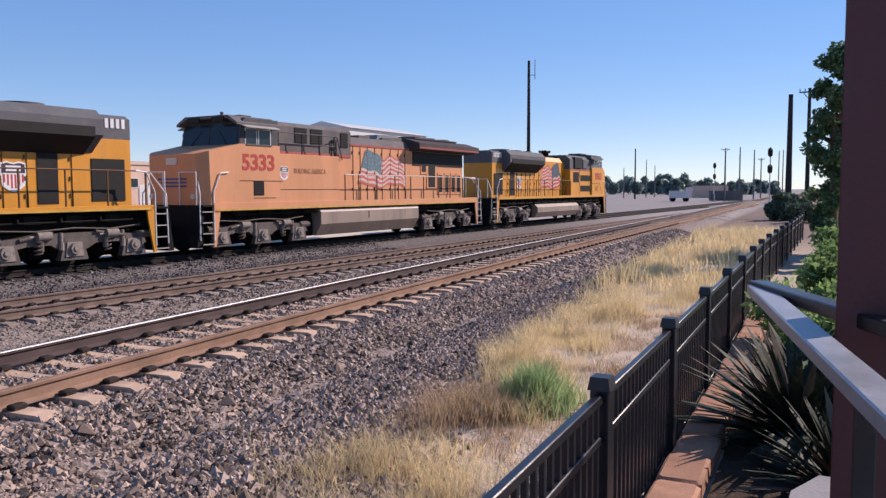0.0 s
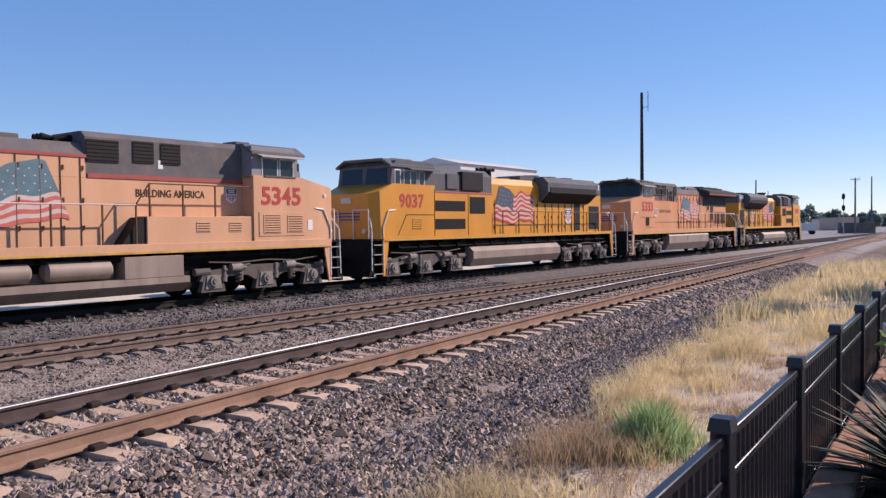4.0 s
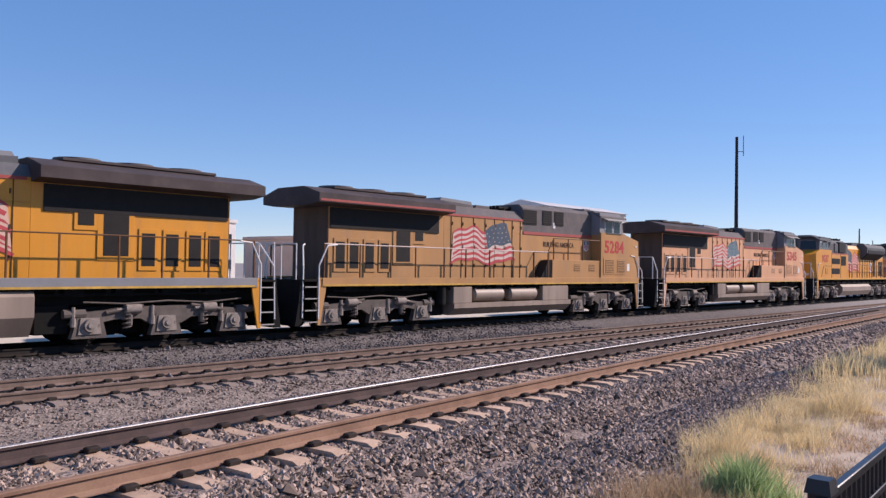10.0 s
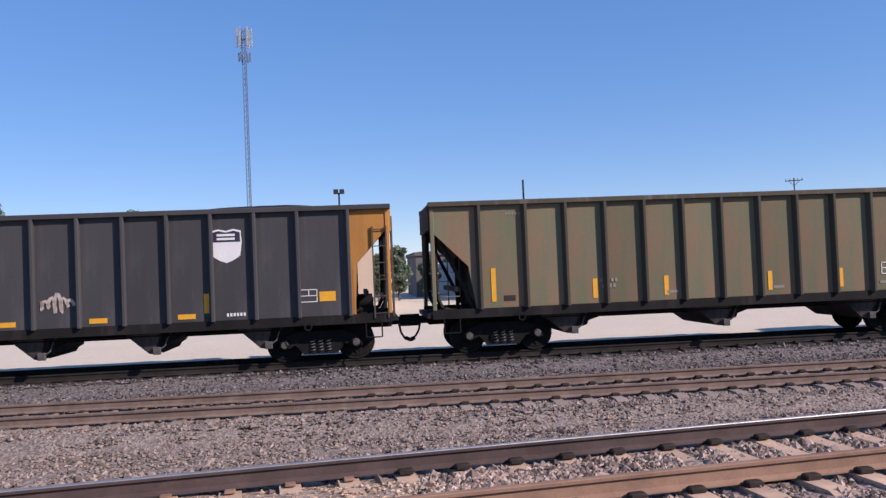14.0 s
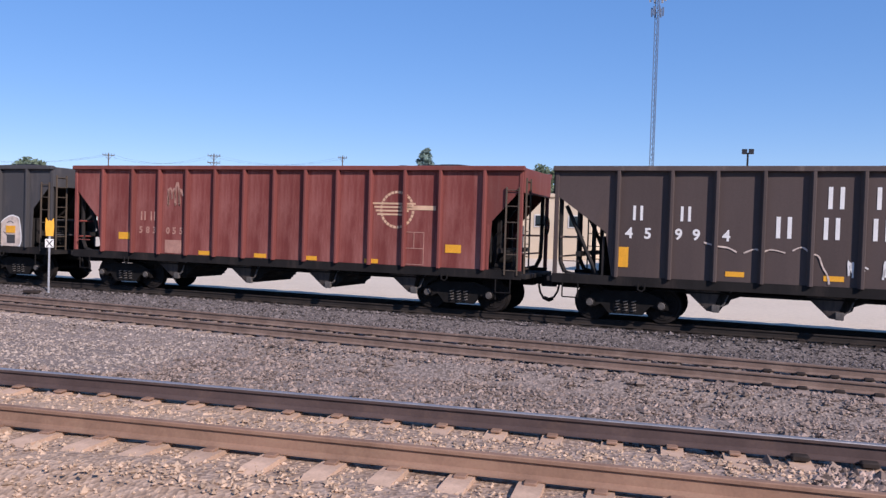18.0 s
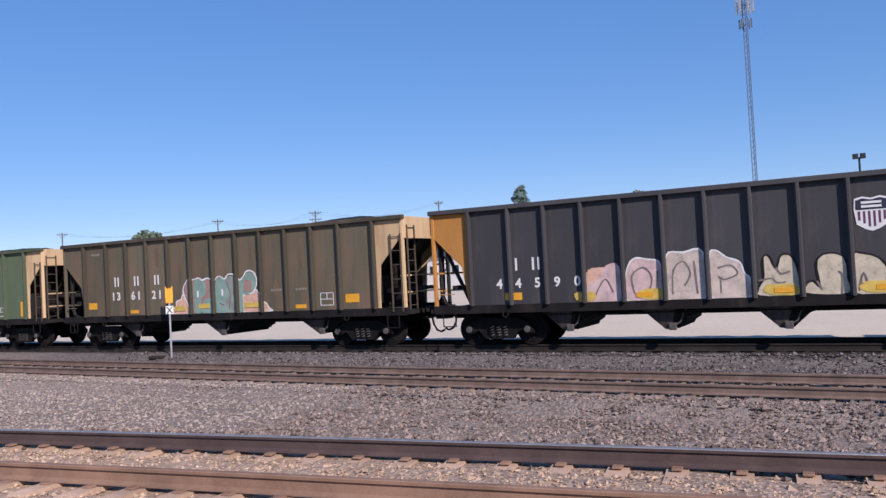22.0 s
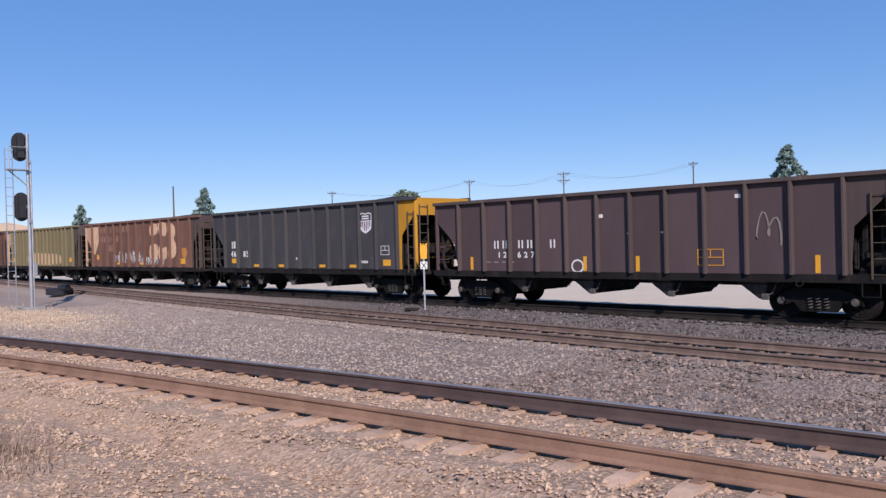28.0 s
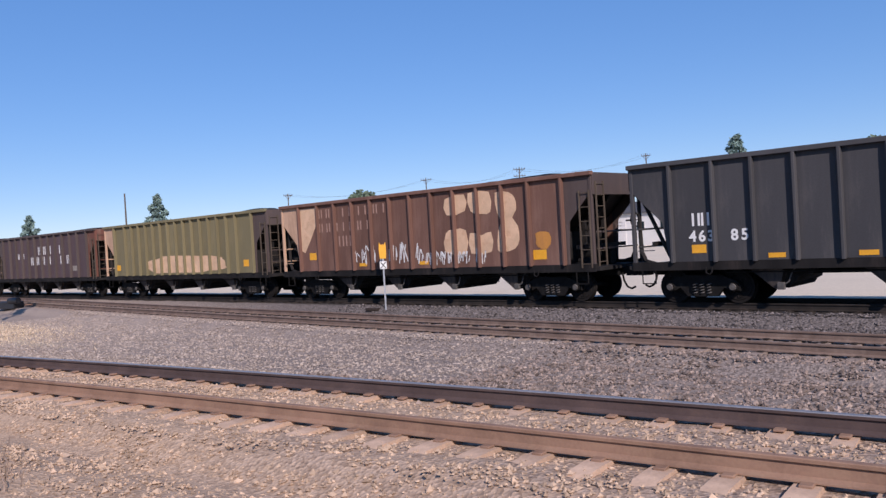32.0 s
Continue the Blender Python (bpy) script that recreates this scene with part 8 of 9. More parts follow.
bush("dark_bush", 57.5, 5.2, 2.8, 1.9, "dark evergreen bush beside the track", M_LEAFDARK, 7, 4200, 0.16)
bush("dark_bush", 53, 3.9, 1.8, 1.2, "low dark evergreen bush beside the track", M_LEAFDARK, 17, 2600, 0.14)


def station():
    """A made-up plain building beside the platform, out of view."""
    b = thing("added_building", Matrix.Translation((0, 0, 0)), "plain maroon building added out of view beside the platform", "building")
    part("wall", Shape().box(9.2, 13.0, -12.0, -6.0, -0.1, 4.4, 0.03), M_MAROON, b)
    part("roof", Shape().box(9.0, 13.2, -12.2, -5.8, 4.4, 4.62, 0.04), M_CONCRETE, b)


station()


# ---- beyond: signals, signs, poles, mast, trees, buildings ----
def at_bearing(az, d):
    return d * math.sin(radians(az)), d * math.cos(radians(az))


def height_at(elev, d):
    return EYE.z + d * math.tan(radians(elev))


def signal_head(parent, z, y=0.0, s=1.0):
    """Oval black target with three hooded lamps."""
    out = [(0.42 * s * math.cos(a), z + math.copysign(0.22 * s, math.sin(a)) + 0.42 * s * math.sin(a)) for a in [math.tau * i / 28 + 0.01 for i in range(28)]]
    h = part("signal_head", Shape().prism([(p * 0.8, q) for p, q in out], "x", 0.1, 0.14), M_SIGBLACK, parent, "oval black target with three lamps", at=Matrix.Translation((0, y, 0)))
    part("lamp_case", Shape().box(-0.12, 0.1, -0.14, 0.14, z - 0.5 * s, z + 0.5 * s, 0.03), M_SIGBLACK, h)
    for k in (-1, 0, 1):
        part("hood", Shape().cyl((0.13, 0, z + k * 0.3 * s), (0.42, 0, z + k * 0.3 * s - 0.03), 0.12 * s, 0.13 * s, n=12, caps=False), M_SIGBLACK, h)
    return h


def mast_signal(x, y, top, heads, label, turn=0.0, s=1.0, ladder=True):
    z = float(ground_z(x, y))
    g = thing("railway_signal", Matrix.Translation((x, y, z)) @ Matrix.Rotation(turn, 4, "Z"), label, "railway signal")
    part("mast", Shape().cyl((0, 0, 0.1), (0, 0, top - z), 0.085 * s, 0.07 * s, n=12), M_GALV, g)
    part("footing", Shape().box(-0.45, 0.45, -0.45, 0.45, -0.1, 0.14, 0.05), M_CONCRETE, g)
    for hz in heads:
        signal_head(g, hz - z, 0.28 if ladder else 0.0, s)
        part("head_arm", Shape().box(-0.05, 0.12, 0.0, 0.3 * s, hz - z - 0.05, hz - z + 0.05), M_GALV, g)
        part("bracket", Shape().box(-0.2, 0.12, -0.04, 0.04, hz - z - 0.72 * s, hz - z - 0.62 * s), M_GALV, g)
    part("case", Shape().box(-0.16, 0.16, -0.24, -0.1, 1.5, 2.1, 0.03), M_GALV, g)
    if ladder:
        # the ladder stands off to one side and meets a landing under the upper head
        top_z = heads[0] - z - 1.05
        l = ladder_shape(heads[0] - z - 0.1, 0.3, 18)
        part("ladder", l, M_GALV, g, at=Matrix.Translation((0, 0.62, 0)) @ Matrix.Rotation(math.pi / 2, 4, "Z"))
        part("landing", Shape().box(-0.3, 0.3, 0.0, 0.9, top_z, top_z + 0.04).cyl((0, 0.0, top_z - 0.7), (0, 0.8, top_z), 0.03, n=6), M_GALV, g)
        part("landing_rail", Shape().tube([(-0.28, 0.1, top_z + 0.02), (-0.28, 0.1, top_z + 1.0), (-0.28, 0.85, top_z + 1.0), (-0.28, 0.85, top_z + 0.02)], 0.02), M_GALV, g)
        part("cable_pipe", Shape().cyl((-0.12, -0.08, 0.1), (-0.12, -0.08, heads[0] - z - 0.6), 0.03, n=6), M_GALV, g)
    return g


mast_signal(-38.43, 11.39, 7.45, (6.85, 4.2), "tall galvanised railway signal mast with two black oval heads", math.pi, 1.0)
sx, sy_ = at_bearing(83.72, 100)
mast_signal(sx, sy_, 6.9, (6.3, 4.4), "railway signal mast with two dark heads beside the track", math.pi, 0.82, False)
sx, sy_ = at_bearing(80.27, 165)
mast_signal(sx, sy_, 7.2, (6.6, 4.5), "distant railway signal mast with two heads", math.pi, 0.85, False)


def marker_post():
    x, y = -21.42, 19.51
    z = float(ground_z(x, y))
    p = thing("marker_sign", Matrix.Translation((x, y, z)) @ Matrix.Rotation(0.75, 4, "Z"), "yellow and white trackside marker sign on a steel post", "sign")
    part("post", Shape().box(-0.03, 0.03, -0.015, 0.025, 0, 2.35, 0.008), M_GALV, p)
    part("yellow_plate", Shape().prism([(-0.11, 1.85), (0.11, 1.85), (0.13, 2.12), (0.12, 2.44), (0.04, 2.33), (0.0, 2.37), (-0.04, 2.33), (-0.12, 2.44), (-0.13, 2.12)], "y", -0.03, -0.016), M_MARK, p, "yellow shield-shaped plate")
    part("white_plate", Shape().box(-0.125, 0.125, -0.03, -0.016, 1.48, 1.75), M_WHITE, p)
    s = Shape()
    for a in (1, -1):
        s.add([(-0.11 * a, -0.034, 1.5), (-0.07 * a, -0.034, 1.5), (0.11 * a, -0.034, 1.72), (0.07 * a, -0.034, 1.72)], [(0, 1, 2, 3)])
    part("cross", s, M_SIGBLACK, p, "black diagonal cross")
    r = thing("scrap_plate", Matrix.Translation((-21.95, 19.4, float(ground_z(-21.95, 19.4)))), "dark rusty scrap of iron on the gravel", "scrap")
    part("plate", Shape().box(-0.3, 0.25, -0.12, 0.12, 0, 0.1, 0.04), M_CLIP, r, at=Matrix.Rotation(0.3, 4, "Z"))
    q = thing("switch_machine", Matrix.Translation((-46.5, 15.2, float(ground_z(-46.5, 15.2)))) @ Matrix.Rotation(0.2, 4, "Z"), "low black switch machine box beside the middle track", "switch machine")
    part("case", Shape().box(-0.9, 0.9, -0.3, 0.3, 0.05, 0.45, 0.08), M_SIGBLACK, q)
    part("motor", Shape().cyl((0.5, -0.25, 0.5), (1.3, -0.25, 0.5), 0.16, n=12), M_SIGBLACK, q)
    part("rod", Shape().cyl((0.2, 0.3, 0.2), (0.2, 1.8, 0.15), 0.04, n=6), M_RAIL, q)


marker_post()


def pole(name, az, elev, d, label, arms=1, r=0.11, material=None, wide=2.2, lamp=False):
    # poles beyond 150 m take the colour with haze painted in
    material = material or (M_POLEGREY if d > 150 else M_WOODPOLE)
    wide = wide * 0.62
    x, y = at_bearing(az, d)
    z = float(ground_z(x, y))
    h = height_at(elev, d) - z
    p = thing(name, Matrix.Translation((x, y, z)) @ Matrix.Rotation(radians(-az), 4, "Z"), label, "pole")
    part("shaft", Shape().cyl((0, 0, -0.2), (0, 0, h), r, r * 0.62, n=10), material, p)
    for k in range(arms):
        zz = h - 0.35 - 0.9 * k
        c = part("crossarm", Shape().box(-wide / 2, wide / 2, -0.05, 0.05, zz, zz + 0.1, 0.02), material, p)
        for e in (-0.46, -0.22, 0.22, 0.46):
            part("insulator", kept("insulator", lambda: Shape().cyl((0, 0, 0), (0, 0, 0.18), 0.05, 0.03, n=8)), M_MASTGREY, c, at=Matrix.Translation((e * wide, 0, zz + 0.13)))
        part("brace", Shape().cyl((-wide * 0.3, 0, zz), (0, 0, zz - 0.55), 0.025, n=5).cyl((wide * 0.3, 0, zz), (0, 0, zz - 0.55), 0.025, n=5), material, p)
    if lamp:
        for e in (-0.35, 0.35):
            part("floodlight", Shape().box(e - 0.28, e + 0.28, -0.3, 0.15, h - 0.15, h + 0.4, 0.06), M_SIGBLACK, p)
    return p, Vector((x, y, z + h))


WIRES = []
for az, el, d, lab, arms, kw in (
        (-0.99, 5.75, 95, "short dark pole with floodlights behind the train", 0, dict(lamp=True, r=0.16, material=M_DARKPOLE)),
        (12.14, 6.15, 95, "plain dark pole behind the train", 0, dict(r=0.17, material=M_DARKPOLE)),
        (30.07, 5.05, 100, "wooden utility pole with one crossarm", 1, dict(wide=3.0)),
        (-28.85, 5.0, 105, "wooden utility pole with crossarm and street lamp arm", 1, dict(wide=1.8)),
        (-37.62, 4.7, 110, "wooden utility pole with two crossarms", 2, dict(wide=2.6)),
        (-44.29, 4.35, 115, "wooden utility pole with a long crossarm", 1, dict(wide=2.4)),
        (-54.05, 3.75, 125, "wooden utility pole carrying wires", 1, dict(wide=2.2)),
        (-64.75, 4.2, 120, "plain wooden pole beyond the train", 0, dict(r=0.15)),
        (-75.86, 4.9, 95, "plain grey pole beyond the signal", 0, dict(r=0.14, material=M_MASTGREY))):
    _, tip = pole("utility_pole", az, el, d, lab, arms, **kw)
    if az < -28 and az > -60:
        WIRES.append(tip)
for az, el, d, lab, arms, kw in (
        (84.86, 6.05, 62, "thick black timber pole beside the yard", 0, dict(r=0.24, material=M_DARKPOLE)),
        (85.97, 6.4, 68, "dark wooden utility pole with crossarm and transformer", 1, dict(r=0.18, material=M_DARKPOLE, wide=2.4)),
        (80.93, 2.7, 170, "distant utility pole with lamp arm", 1, dict(r=0.2, wide=2.6)),
        (81.85, 2.75, 180, "distant wooden utility pole", 0, dict(r=0.18)),
        (82.74, 2.55, 190, "distant wooden utility pole", 0, dict(r=0.18)),
        (83.17, 2.0, 200, "distant wooden utility pole with crossarm", 1, dict(r=0.18)),
        (84.25, 2.45, 190, "distant utility pole in a row", 0, dict(r=0.15)),
        (84.5, 2.5, 200, "distant utility pole in a row", 0, dict(r=0.15)),
        (75.05, 2.75, 200, "distant dark pole over the yard", 0, dict(r=0.22, material=M_DARKPOLE)),
        (74.29, 1.45, 220, "distant thin pole over the yard", 0, dict(r=0.16)),
        (75.8, 2.0, 240, "distant thin pole over the yard", 0, dict(r=0.16)),
        (76.37, 1.6, 240, "distant thin pole over the yard", 0, dict(r=0.16))):
    pole("utility_pole", az, el, d, lab, arms, **kw)


def wires():
    for i, (a, b) in enumerate(zip(WIRES, WIRES[1:])):
        for off in (-0.8, 0.8):
            s = Shape()
            pts = []
            for k in range(13):
                t = k / 12
                p = a.lerp(b, t)
                pts.append(p + Vector((off, 0, -0.25 - 1.1 * 4 * t * (1 - t))))
            s.tube(pts, 0.008, 4)
            w = part("overhead_wire", s, M_SIGBLACK)
            tagged(w, "thin overhead wire sagging between utility poles", "wire", "overhead wires")


wires()


def radio_mast():
    d = 75
    x, y = at_bearing(67.69, d)
    z = float(ground_z(x, y))
    h = height_at(8.89, d) - z
    m = thing("radio_mast", Matrix.Translation((x, y, z)) @ Matrix.Rotation(radians(-67.7), 4, "Z"), "tall black radio mast with a whip antenna", "mast")
    part("shaft", Shape().cyl((0, 0, 0), (0, 0, h), 0.2, 0.12, n=10), M_DARKPOLE, m)
    part("whip_antenna", Shape().cyl((0.55, 0, h - 1.7), (0.55, 0, h + 0.1), 0.03, n=6).cyl((0, 0, h - 1.3), (0.55, 0, h - 1.3), 0.025, n=6), M_DARKPOLE, m)
    part("side_lamp", Shape().box(0.1, 0.4, -0.15, 0.15, 4.6, 5.1, 0.04), M_DARKPOLE, m)
    d = 85
    x, y = at_bearing(-7.18, d)
    z = float(ground_z(x, y))
    h = height_at(16.9, d) - z
    c = thing("cell_tower", Matrix.Translation((x, y, z)), "tall slim lattice cell tower with white antenna panels", "tower")
    w = 0.2
    for a, b in ((-w, -w), (w, -w), (0, w)):
        part("leg", Shape().cyl((a, b, 0), (a, b, h), 0.04, n=6), M_MASTGREY, c)
    s = Shape()
    n = int(h / 0.55)
    for k in range(n):
        z0, z1 = h * k / n, h * (k + 1) / n
        q = [(-w, -w), (w, -w), (0, w)]
        for i in range(3):
            p0, p1 = q[i], q[(i + 1) % 3]
            s.cyl((*p0, z0), (*p1, z1), 0.018, n=4, caps=False)
    part("lattice", s, M_MASTGREY, c)
    for i in range(6):
        a = math.tau * i / 6
        px, py = 0.75 * math.cos(a), 0.75 * math.sin(a)
        part("antenna_panel", Shape().box(px - 0.1, px + 0.1, py - 0.08, py + 0.08, h - 1.9, h + 0.1, 0.03), M_GALV, c)
        part("antenna_arm", Shape().cyl((0, 0, h - 1.1), (px, py, h - 1.1), 0.03, n=5), M_MASTGREY, c)
        part("antenna_panel", Shape().box(px * 0.75 - 0.08, px * 0.75 + 0.08, py * 0.75 - 0.08, py * 0.75 + 0.08, h - 3.4, h - 2.5, 0.03), M_MASTGREY, c)


radio_mast()


def tree_at(az, elev, d, half, label, material, seed, conifer=False, leaves=3200, size=0.35, bole=0.2):
    x, y = at_bearing(az, d)
    h = height_at(elev, d) - float(ground_z(x, y))
    tree("pine_tree" if conifer else "broadleaf_tree", x, y, h, d * math.tan(radians(half)), label, material, seed, bole, leaves, size, conifer)


tree_at(-22.96, 5.8, 112, 2.2, "dark green rounded pine behind the train", M_LEAFPINE, 31, True, 4200, 0.3)
tree_at(-62.77, 4.1, 130, 1.5, "dark green pointed pine beyond the train", M_LEAFPINE, 32, True, 3600, 0.32)
tree_at(-48.9, 3.95, 120, 1.5, "olive-green broadleaf tree beyond the train", M_LEAFOLIVE, 33, False, 3600, 0.3)
tree_at(-14.5, 5.05, 112, 1.5, "light green broadleaf tree behind the train", M_LEAFOLIVE, 34, False, 3800, 0.3)
tree_at(-76.2, 2.9, 150, 0.9, "dark green pine far beyond the signal", M_LEAFPINE, 35, True, 2600, 0.35)
tree_at(-70.5, 3.0, 160, 1.1, "dark green tree far beyond the train", M_LEAFPINE, 36, True, 2600, 0.35)
tree_at(-77.6, 2.4, 160, 1.2, "olive tree far beyond the signal", M_LEAFOLIVE, 37, False, 2600, 0.35)
tree_at(3.0, 1.95, 68, 0.85, "dusty grey-green tree beside low buildings", M_LEAFOLIVE, 39, False, 3600, 0.2)
tree_at(1.55, 1.5, 66, 0.7, "small dusty grey-green tree beside low buildings", M_LEAFOLIVE, 40, False, 3000, 0.2)
tree_at(5.2, 0.75, 70, 0.9, "low dark shrub beside low buildings", M_LEAFDARK, 41, False, 3000, 0.2)
tree_at(14.9, 4.5, 120, 1.2, "green broadleaf tree between buildings", M_LEAFOLIVE, 38, False, 2800, 0.3)
rnd_t = random.Random(9)
for k in range(26):
    az = 71.0 + k * 0.52
    tree_at(az, rnd_t.uniform(0.35, 1.05) * (0.55 if az > 80 else 1.0), rnd_t.uniform(330, 420), rnd_t.uniform(0.35, 0.6), "distant green tree on the horizon, paled by painted haze", M_LEAFHAZE, 50 + k, False, 700, 0.9, 0.1)

# ---- buildings across the lot ----
W_TAN = surface("stucco_tan", (0.52, 0.40, 0.29), 0.85, var=0.1, scale=0.5, dirt=((0.4, 0.3, 0.22), 0.2, 1.0), bump=0.15)
W_PINK = surface("stucco_salmon", (0.60, 0.42, 0.33), 0.85, var=0.1, scale=0.5, dirt=((0.45, 0.32, 0.25), 0.2, 1.0), bump=0.15)
W_WHITE = surface("white_cladding", (0.62, 0.60, 0.575), 0.6, var=0.06, scale=0.5, dirt=((0.55, 0.52, 0.5), 0.15, 1.0), bump=0.1)
W_CREAM = surface("stucco_cream", (0.58, 0.475, 0.345), 0.85, var=0.08, scale=0.5, dirt=((0.5, 0.42, 0.32), 0.2, 1.0), bump=0.15)
W_SLATE = surface("dark_grey_block", (0.15, 0.14, 0.135), 0.85, var=0.15, scale=0.5, dirt=((0.1, 0.095, 0.09), 0.3, 1.0), bump=0.15)
W_ROOF = surface("roof_dark", (0.09, 0.085, 0.085), 0.8, var=0.15, scale=0.5, bump=0.2)


def building(x0, x1, y, depth, h, wall, label, windows=0, doors=0, flat=True, trim=None):
    z = float(ground_z((x0 + x1) / 2, y)) - 0.1
    b = thing("building", Matrix.Translation((0, 0, z)), label, "building", "buildings across the lot")
    part("wall", Shape().box(x0, x1, y, y + depth, 0, h, 0.05), wall, b)
    if flat:
        part("parapet", Shape().box(x0 - 0.15, x1 + 0.15, y - 0.15, y + depth + 0.15, h, h + 0.35, 0.05), trim or wall, b)
        part("roof", Shape().box(x0 + 0.3, x1 - 0.3, y + 0.3, y + depth - 0.3, h + 0.35, h + 0.4), W_ROOF, b)
    else:
        part("roof", Shape().prism([(y - 0.4, h), (y + depth / 2, h + depth * 0.12), (y + depth + 0.4, h)], "x", x0 - 0.4, x1 + 0.4), trim or W_ROOF, b)
    for i in range(windows):
        xc = x0 + (x1 - x0) * (i + 0.5) / windows
        for zc in ([h * 0.62] if h < 6.5 else [h * 0.35, h * 0.75]):
            w = part("window", Shape().box(xc - 0.6, xc + 0.6, y - 0.06, y + 0.02, zc - 0.6, zc + 0.6, 0.02), W_WHITE, b)
            part("pane", Shape().box(xc - 0.5, xc + 0.5, y - 0.07, y - 0.05, zc - 0.5, zc + 0.5), M_GLASS, w)
    for i in range(doors):
        xc = x0 + (x1 - x0) * (i + 0.75) / (doors + 0.5)
        d = part("roller_door", Shape().box(xc - 1.1, xc + 1.1, y - 0.06, y + 0.02, 0, 3.2, 0.02), W_WHITE, b)
        for k in range(7):
            part("slat", Shape().box(xc - 1.08, xc + 1.08, y - 0.085, y - 0.06, 0.1 + 0.44 * k, 0.48 + 0.44 * k, 0.02), W_WHITE, d)
    return b


tan = building(-6.9, 1.1, 51, 14, 4.45, W_TAN, "low tan stucco building with white hanging panels", 0, 0)
for k in range(3):
    part("white_panel", Shape().box(-4.3 + 0.62 * k, -3.72 + 0.62 * k, 50.75, 50.98, 1.9, 5.0, 0.03), W_WHITE, tan, "tall white panel")
part("loading_ledge", Shape().box(-6.9, 1.1, 49.6, 51.0, -0.1, 0.75, 0.05), W_WHITE, tan, "pale concrete ledge along the wall")
part("door", Shape().box(-5.6, -4.6, 50.94, 51.02, 0.75, 3.0, 0.02), W_TAN, tan)
building(-21.0, -14.5, 74, 12, 5.9, W_CREAM, "cream stucco building with light trim", 2, 0)
finned = building(-37, -25, 78, 14, 6.5, W_CREAM, "cream building with white upright fins across the lot", 0, 1)
for k in range(11):
    part("white_fin", kept("white_fin", lambda: Shape().box(-0.14, 0.14, -0.3, 0.0, 1.2, 6.3, 0.03)), W_WHITE, finned, at=Matrix.Translation((-36.4 + 1.1 * k, 77.98, 0)))
part("window_band", Shape().box(-36.7, -25.4, 77.9, 78.02, 3.2, 3.7, 0.02), M_GLASS, finned)
building(-168, -146, 34, 12, 6.2, W_TAN, "low tan house with a shallow roof far beyond the signal", 4, 0, False, W_TAN)
building(5.5, 10.5, 74, 12, 3.9, W_SLATE, "dark grey block building across the lot", 2, 1)


def terrace_building():
    """A long building with an upper walkway behind a white balustrade, and blocks on its roof."""
    b = thing("terrace_building", Matrix.Translation((0, 0, -0.36)), "long brown building with a white balustrade and salmon upper blocks", "building", "buildings across the lot")
    # brown wall, the terrace's shade put into its colour
    part("wall", Shape().box(11.5, 36.5, 62.2, 72, 0, 4.4, 0.05), W_BROWN, b)
    part("walkway_slab", Shape().box(11.3, 36.7, 60.0, 62.6, 4.4, 4.62, 0.03), W_RAIL, b)
    part("top_rail", Shape().box(11.3, 36.7, 60.05, 60.17, 5.52, 5.62, 0.02), W_RAIL, b)
    part("bottom_rail", Shape().box(11.3, 36.7, 60.07, 60.15, 4.68, 4.75, 0.02), W_RAIL, b)
    for k in range(64):
        part("baluster", kept("baluster", lambda: Shape().box(-0.05, 0.05, -0.05, 0.05, 0, 0.8)), W_RAIL, b, at=Matrix.Translation((11.4 + 0.4 * k, 60.11, 4.74)))
    for k in range(9):
        part("column", kept("terrace_column", lambda: Shape().box(-0.14, 0.14, -0.14, 0.14, 0, 4.4, 0.02)), W_TAN, b, at=Matrix.Translation((11.6 + 3.1 * k, 60.2, 0)))
        w = part("window", Shape().box(12.4 + 3.1 * k, 14.0 + 3.1 * k, 62.14, 62.22, 1.3, 3.4, 0.02), W_WHITE, b)
        part("pane", Shape().box(12.5 + 3.1 * k, 13.9 + 3.1 * k, 62.11, 62.15, 1.4, 3.3), M_GLASS, w)
    for x0, x1, h, paint in ((13.2, 18.6, 7.5, W_CREAM), (25.0, 28.2, 7.6, W_PINK), (30.5, 35.2, 7.7, W_PINK)):
        part("upper_block", Shape().box(x0, x1, 64.5, 71, 4.4, h, 0.05), paint, b)


W_RAIL = surface("painted_rail_dusty", (0.40, 0.33, 0.29), 0.8, var=0.1, scale=0.5, dirt=((0.3, 0.24, 0.2), 0.2, 1.0))
# brown stucco darkened as it looks in the shade of the walkway
W_BROWN = surface("stucco_brown_shaded", (0.20, 0.14, 0.11), 0.85, var=0.12, scale=0.5, dirt=((0.12, 0.09, 0.07), 0.2, 1.0), bump=0.15)
terrace_building()
building(38.8, 47, 72, 12, 6.6, W_WHITE, "white clad two-storey building", 4, 1)
building(103, 127, 72, 10, 12.1, W_WHITE, "large pale warehouse with a low white roof", 7, 3, False, W_WHITE)
building(60, 74, 76, 14, 5.5, W_PINK, "low salmon building behind the locomotives", 4, 1)
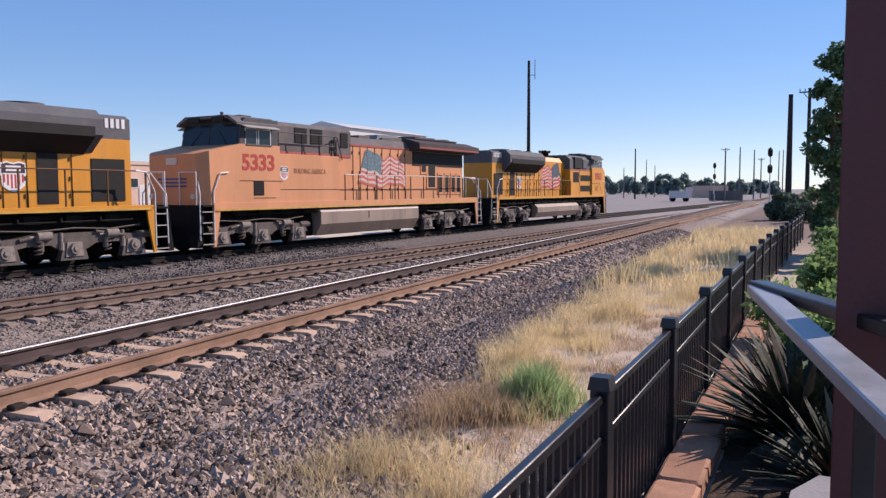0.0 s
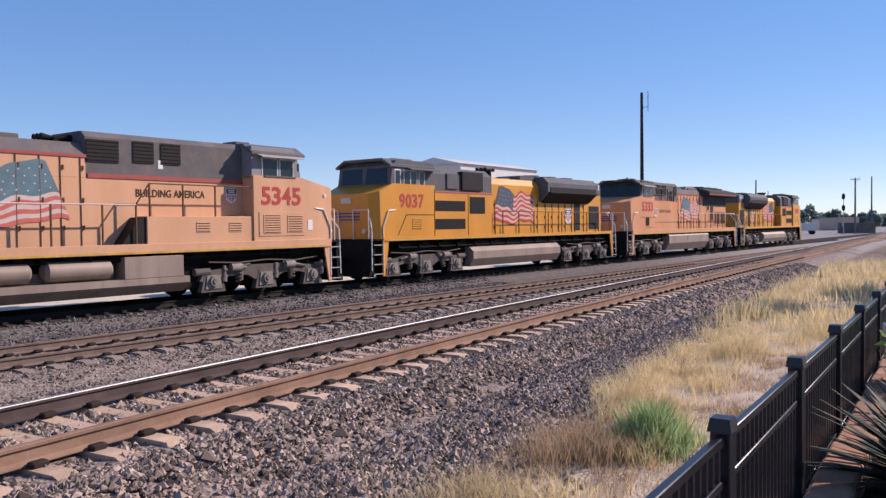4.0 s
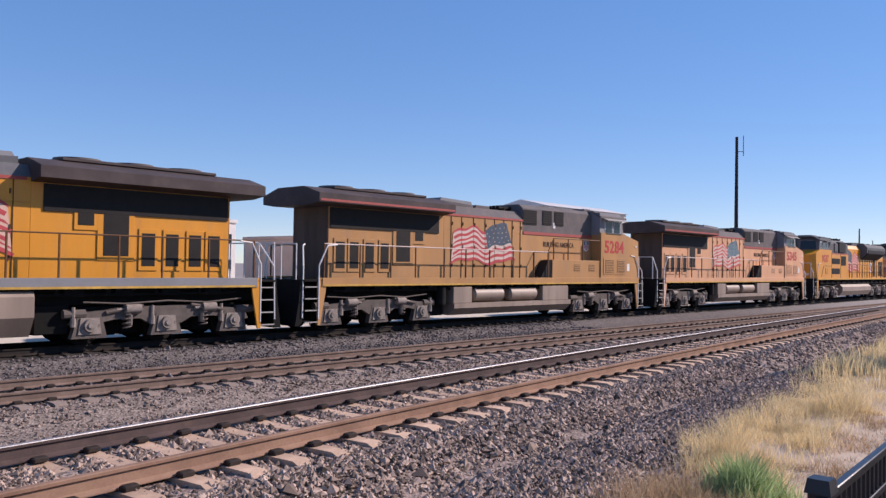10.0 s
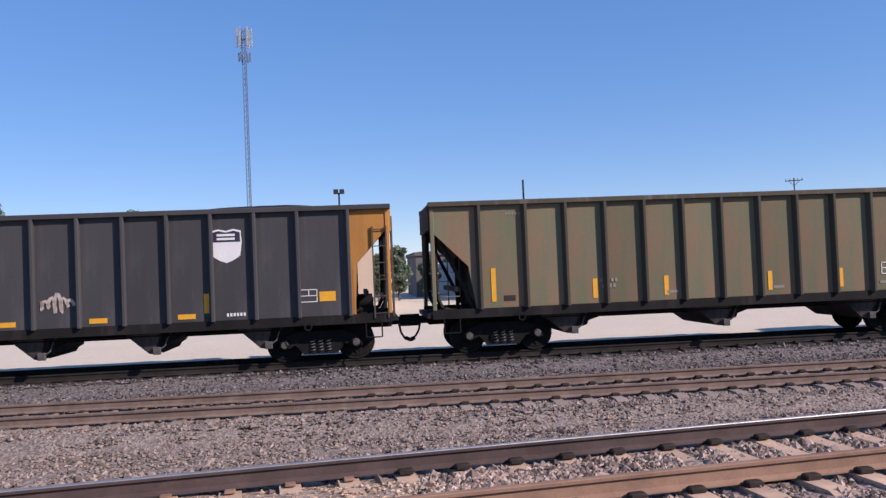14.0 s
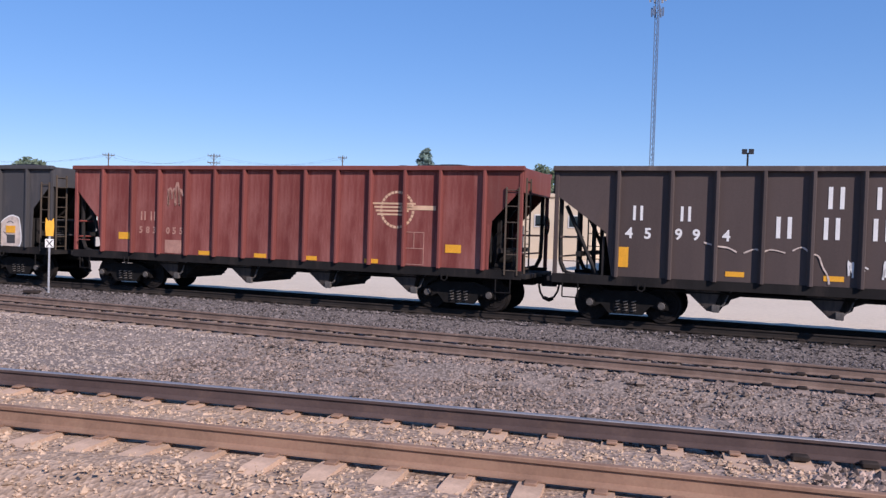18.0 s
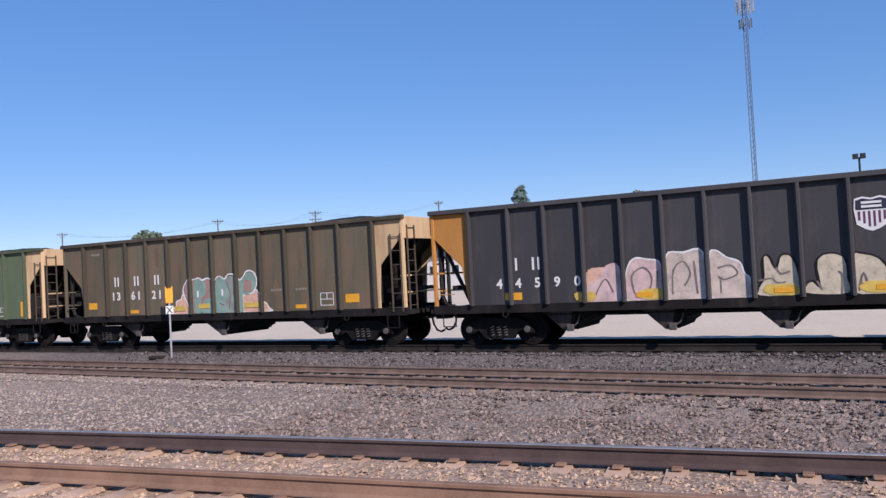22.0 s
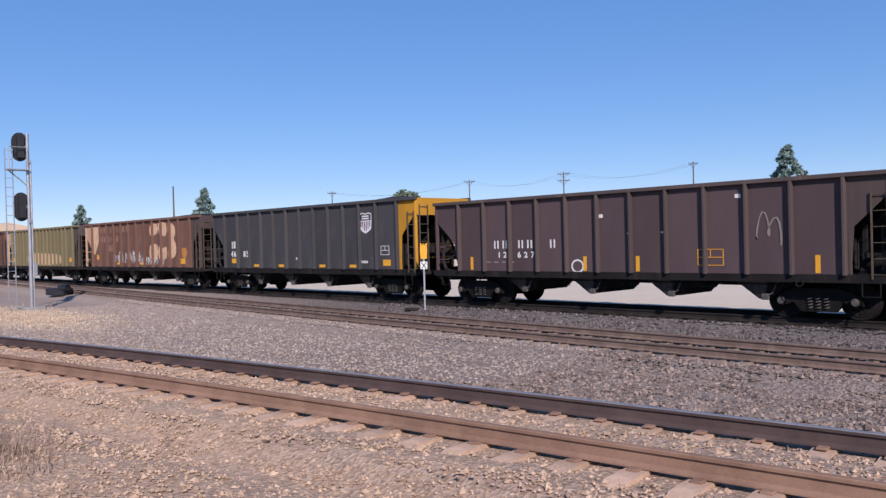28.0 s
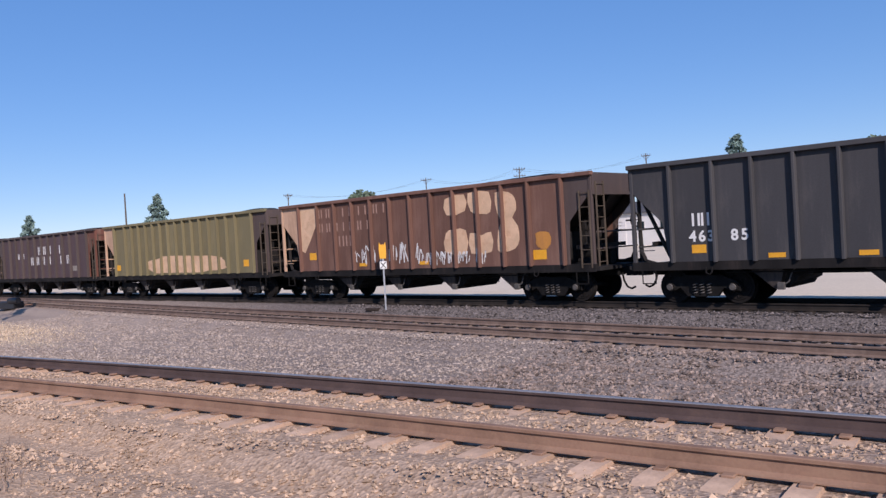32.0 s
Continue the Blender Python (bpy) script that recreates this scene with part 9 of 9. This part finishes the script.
building(-62, -46, 90, 14, 4.2, W_WHITE, "low white shed beyond the lot", 5, 1, False)


def yard_box(az, d, w, h, material, label, name, wheels=False):
    x, y = at_bearing(az, d)
    b = thing(name, Matrix.Translation((x, y, float(ground_z(x, y)))) @ Matrix.Rotation(radians(-az + 8), 4, "Z"), label, "trailer" if wheels else "container")
    part("body", Shape().box(-w / 2, w / 2, -1.2, 1.2, 0.7 if wheels else 0.1, h, 0.06), material, b)
    part("roof", Shape().box(-w / 2 - 0.05, w / 2 + 0.05, -1.25, 1.25, h, h + 0.1, 0.03), material, b)
    for k in range(int(w)):
        part("rib", Shape().box(-w / 2 + k + 0.45, -w / 2 + k + 0.55, -1.24, -1.2, 0.75, h - 0.05), material, b)
    if wheels:
        for e in (-w * 0.35, w * 0.35):
            part("wheel", Shape().cyl((e, -1.15, 0.45), (e, 1.15, 0.45), 0.45, n=16), M_BLACK, b)


yard_box(78.0, 165, 3.6, 2.0, W_WHITE, "white parked trailer in the yard", "trailer", True)
yard_box(81.0, 172, 6.2, 2.0, M_GREYWARM, "dark grey shipping container in the yard", "shipping_container")
yard_box(80.0, 230, 9, 3.2, W_PINK, "pale pink boxcar on a far siding", "boxcar")
yard_box(79.3, 235, 7, 2.8, W_WHITE, "white boxcar on a far siding", "boxcar")


# ---- movement ----
def motions():
    times = [0, 2, 4, 5, 6, 8, 10, 12, 14, 15, 16, 18, 20, 22, 24, 26, 28, 30, 32]
    turned_of = {}
    for ob, x, turned in LOCOS:
        turned_of[ob] = turned
        walk(ob, [(t, on_track(x + run(t), turned)) for t in times])
    for ob, x in zip(HOPPERS, CENTRES):
        turned_of[ob] = False
        walk(ob, [(t, on_track(x + run(t), False)) for t in times])
    for wheel, place, r, _ in ROLLING:
        sense = -1 if turned_of[wheel.parent.parent] else 1
        start = (place[0] * 7.3) % 6.0
        walk(wheel, [(k / 10, Matrix.Translation(place) @ Matrix.Rotation(start + sense * run(k / 10) / r, 4, "Y")) for k in range(321)])


motions()
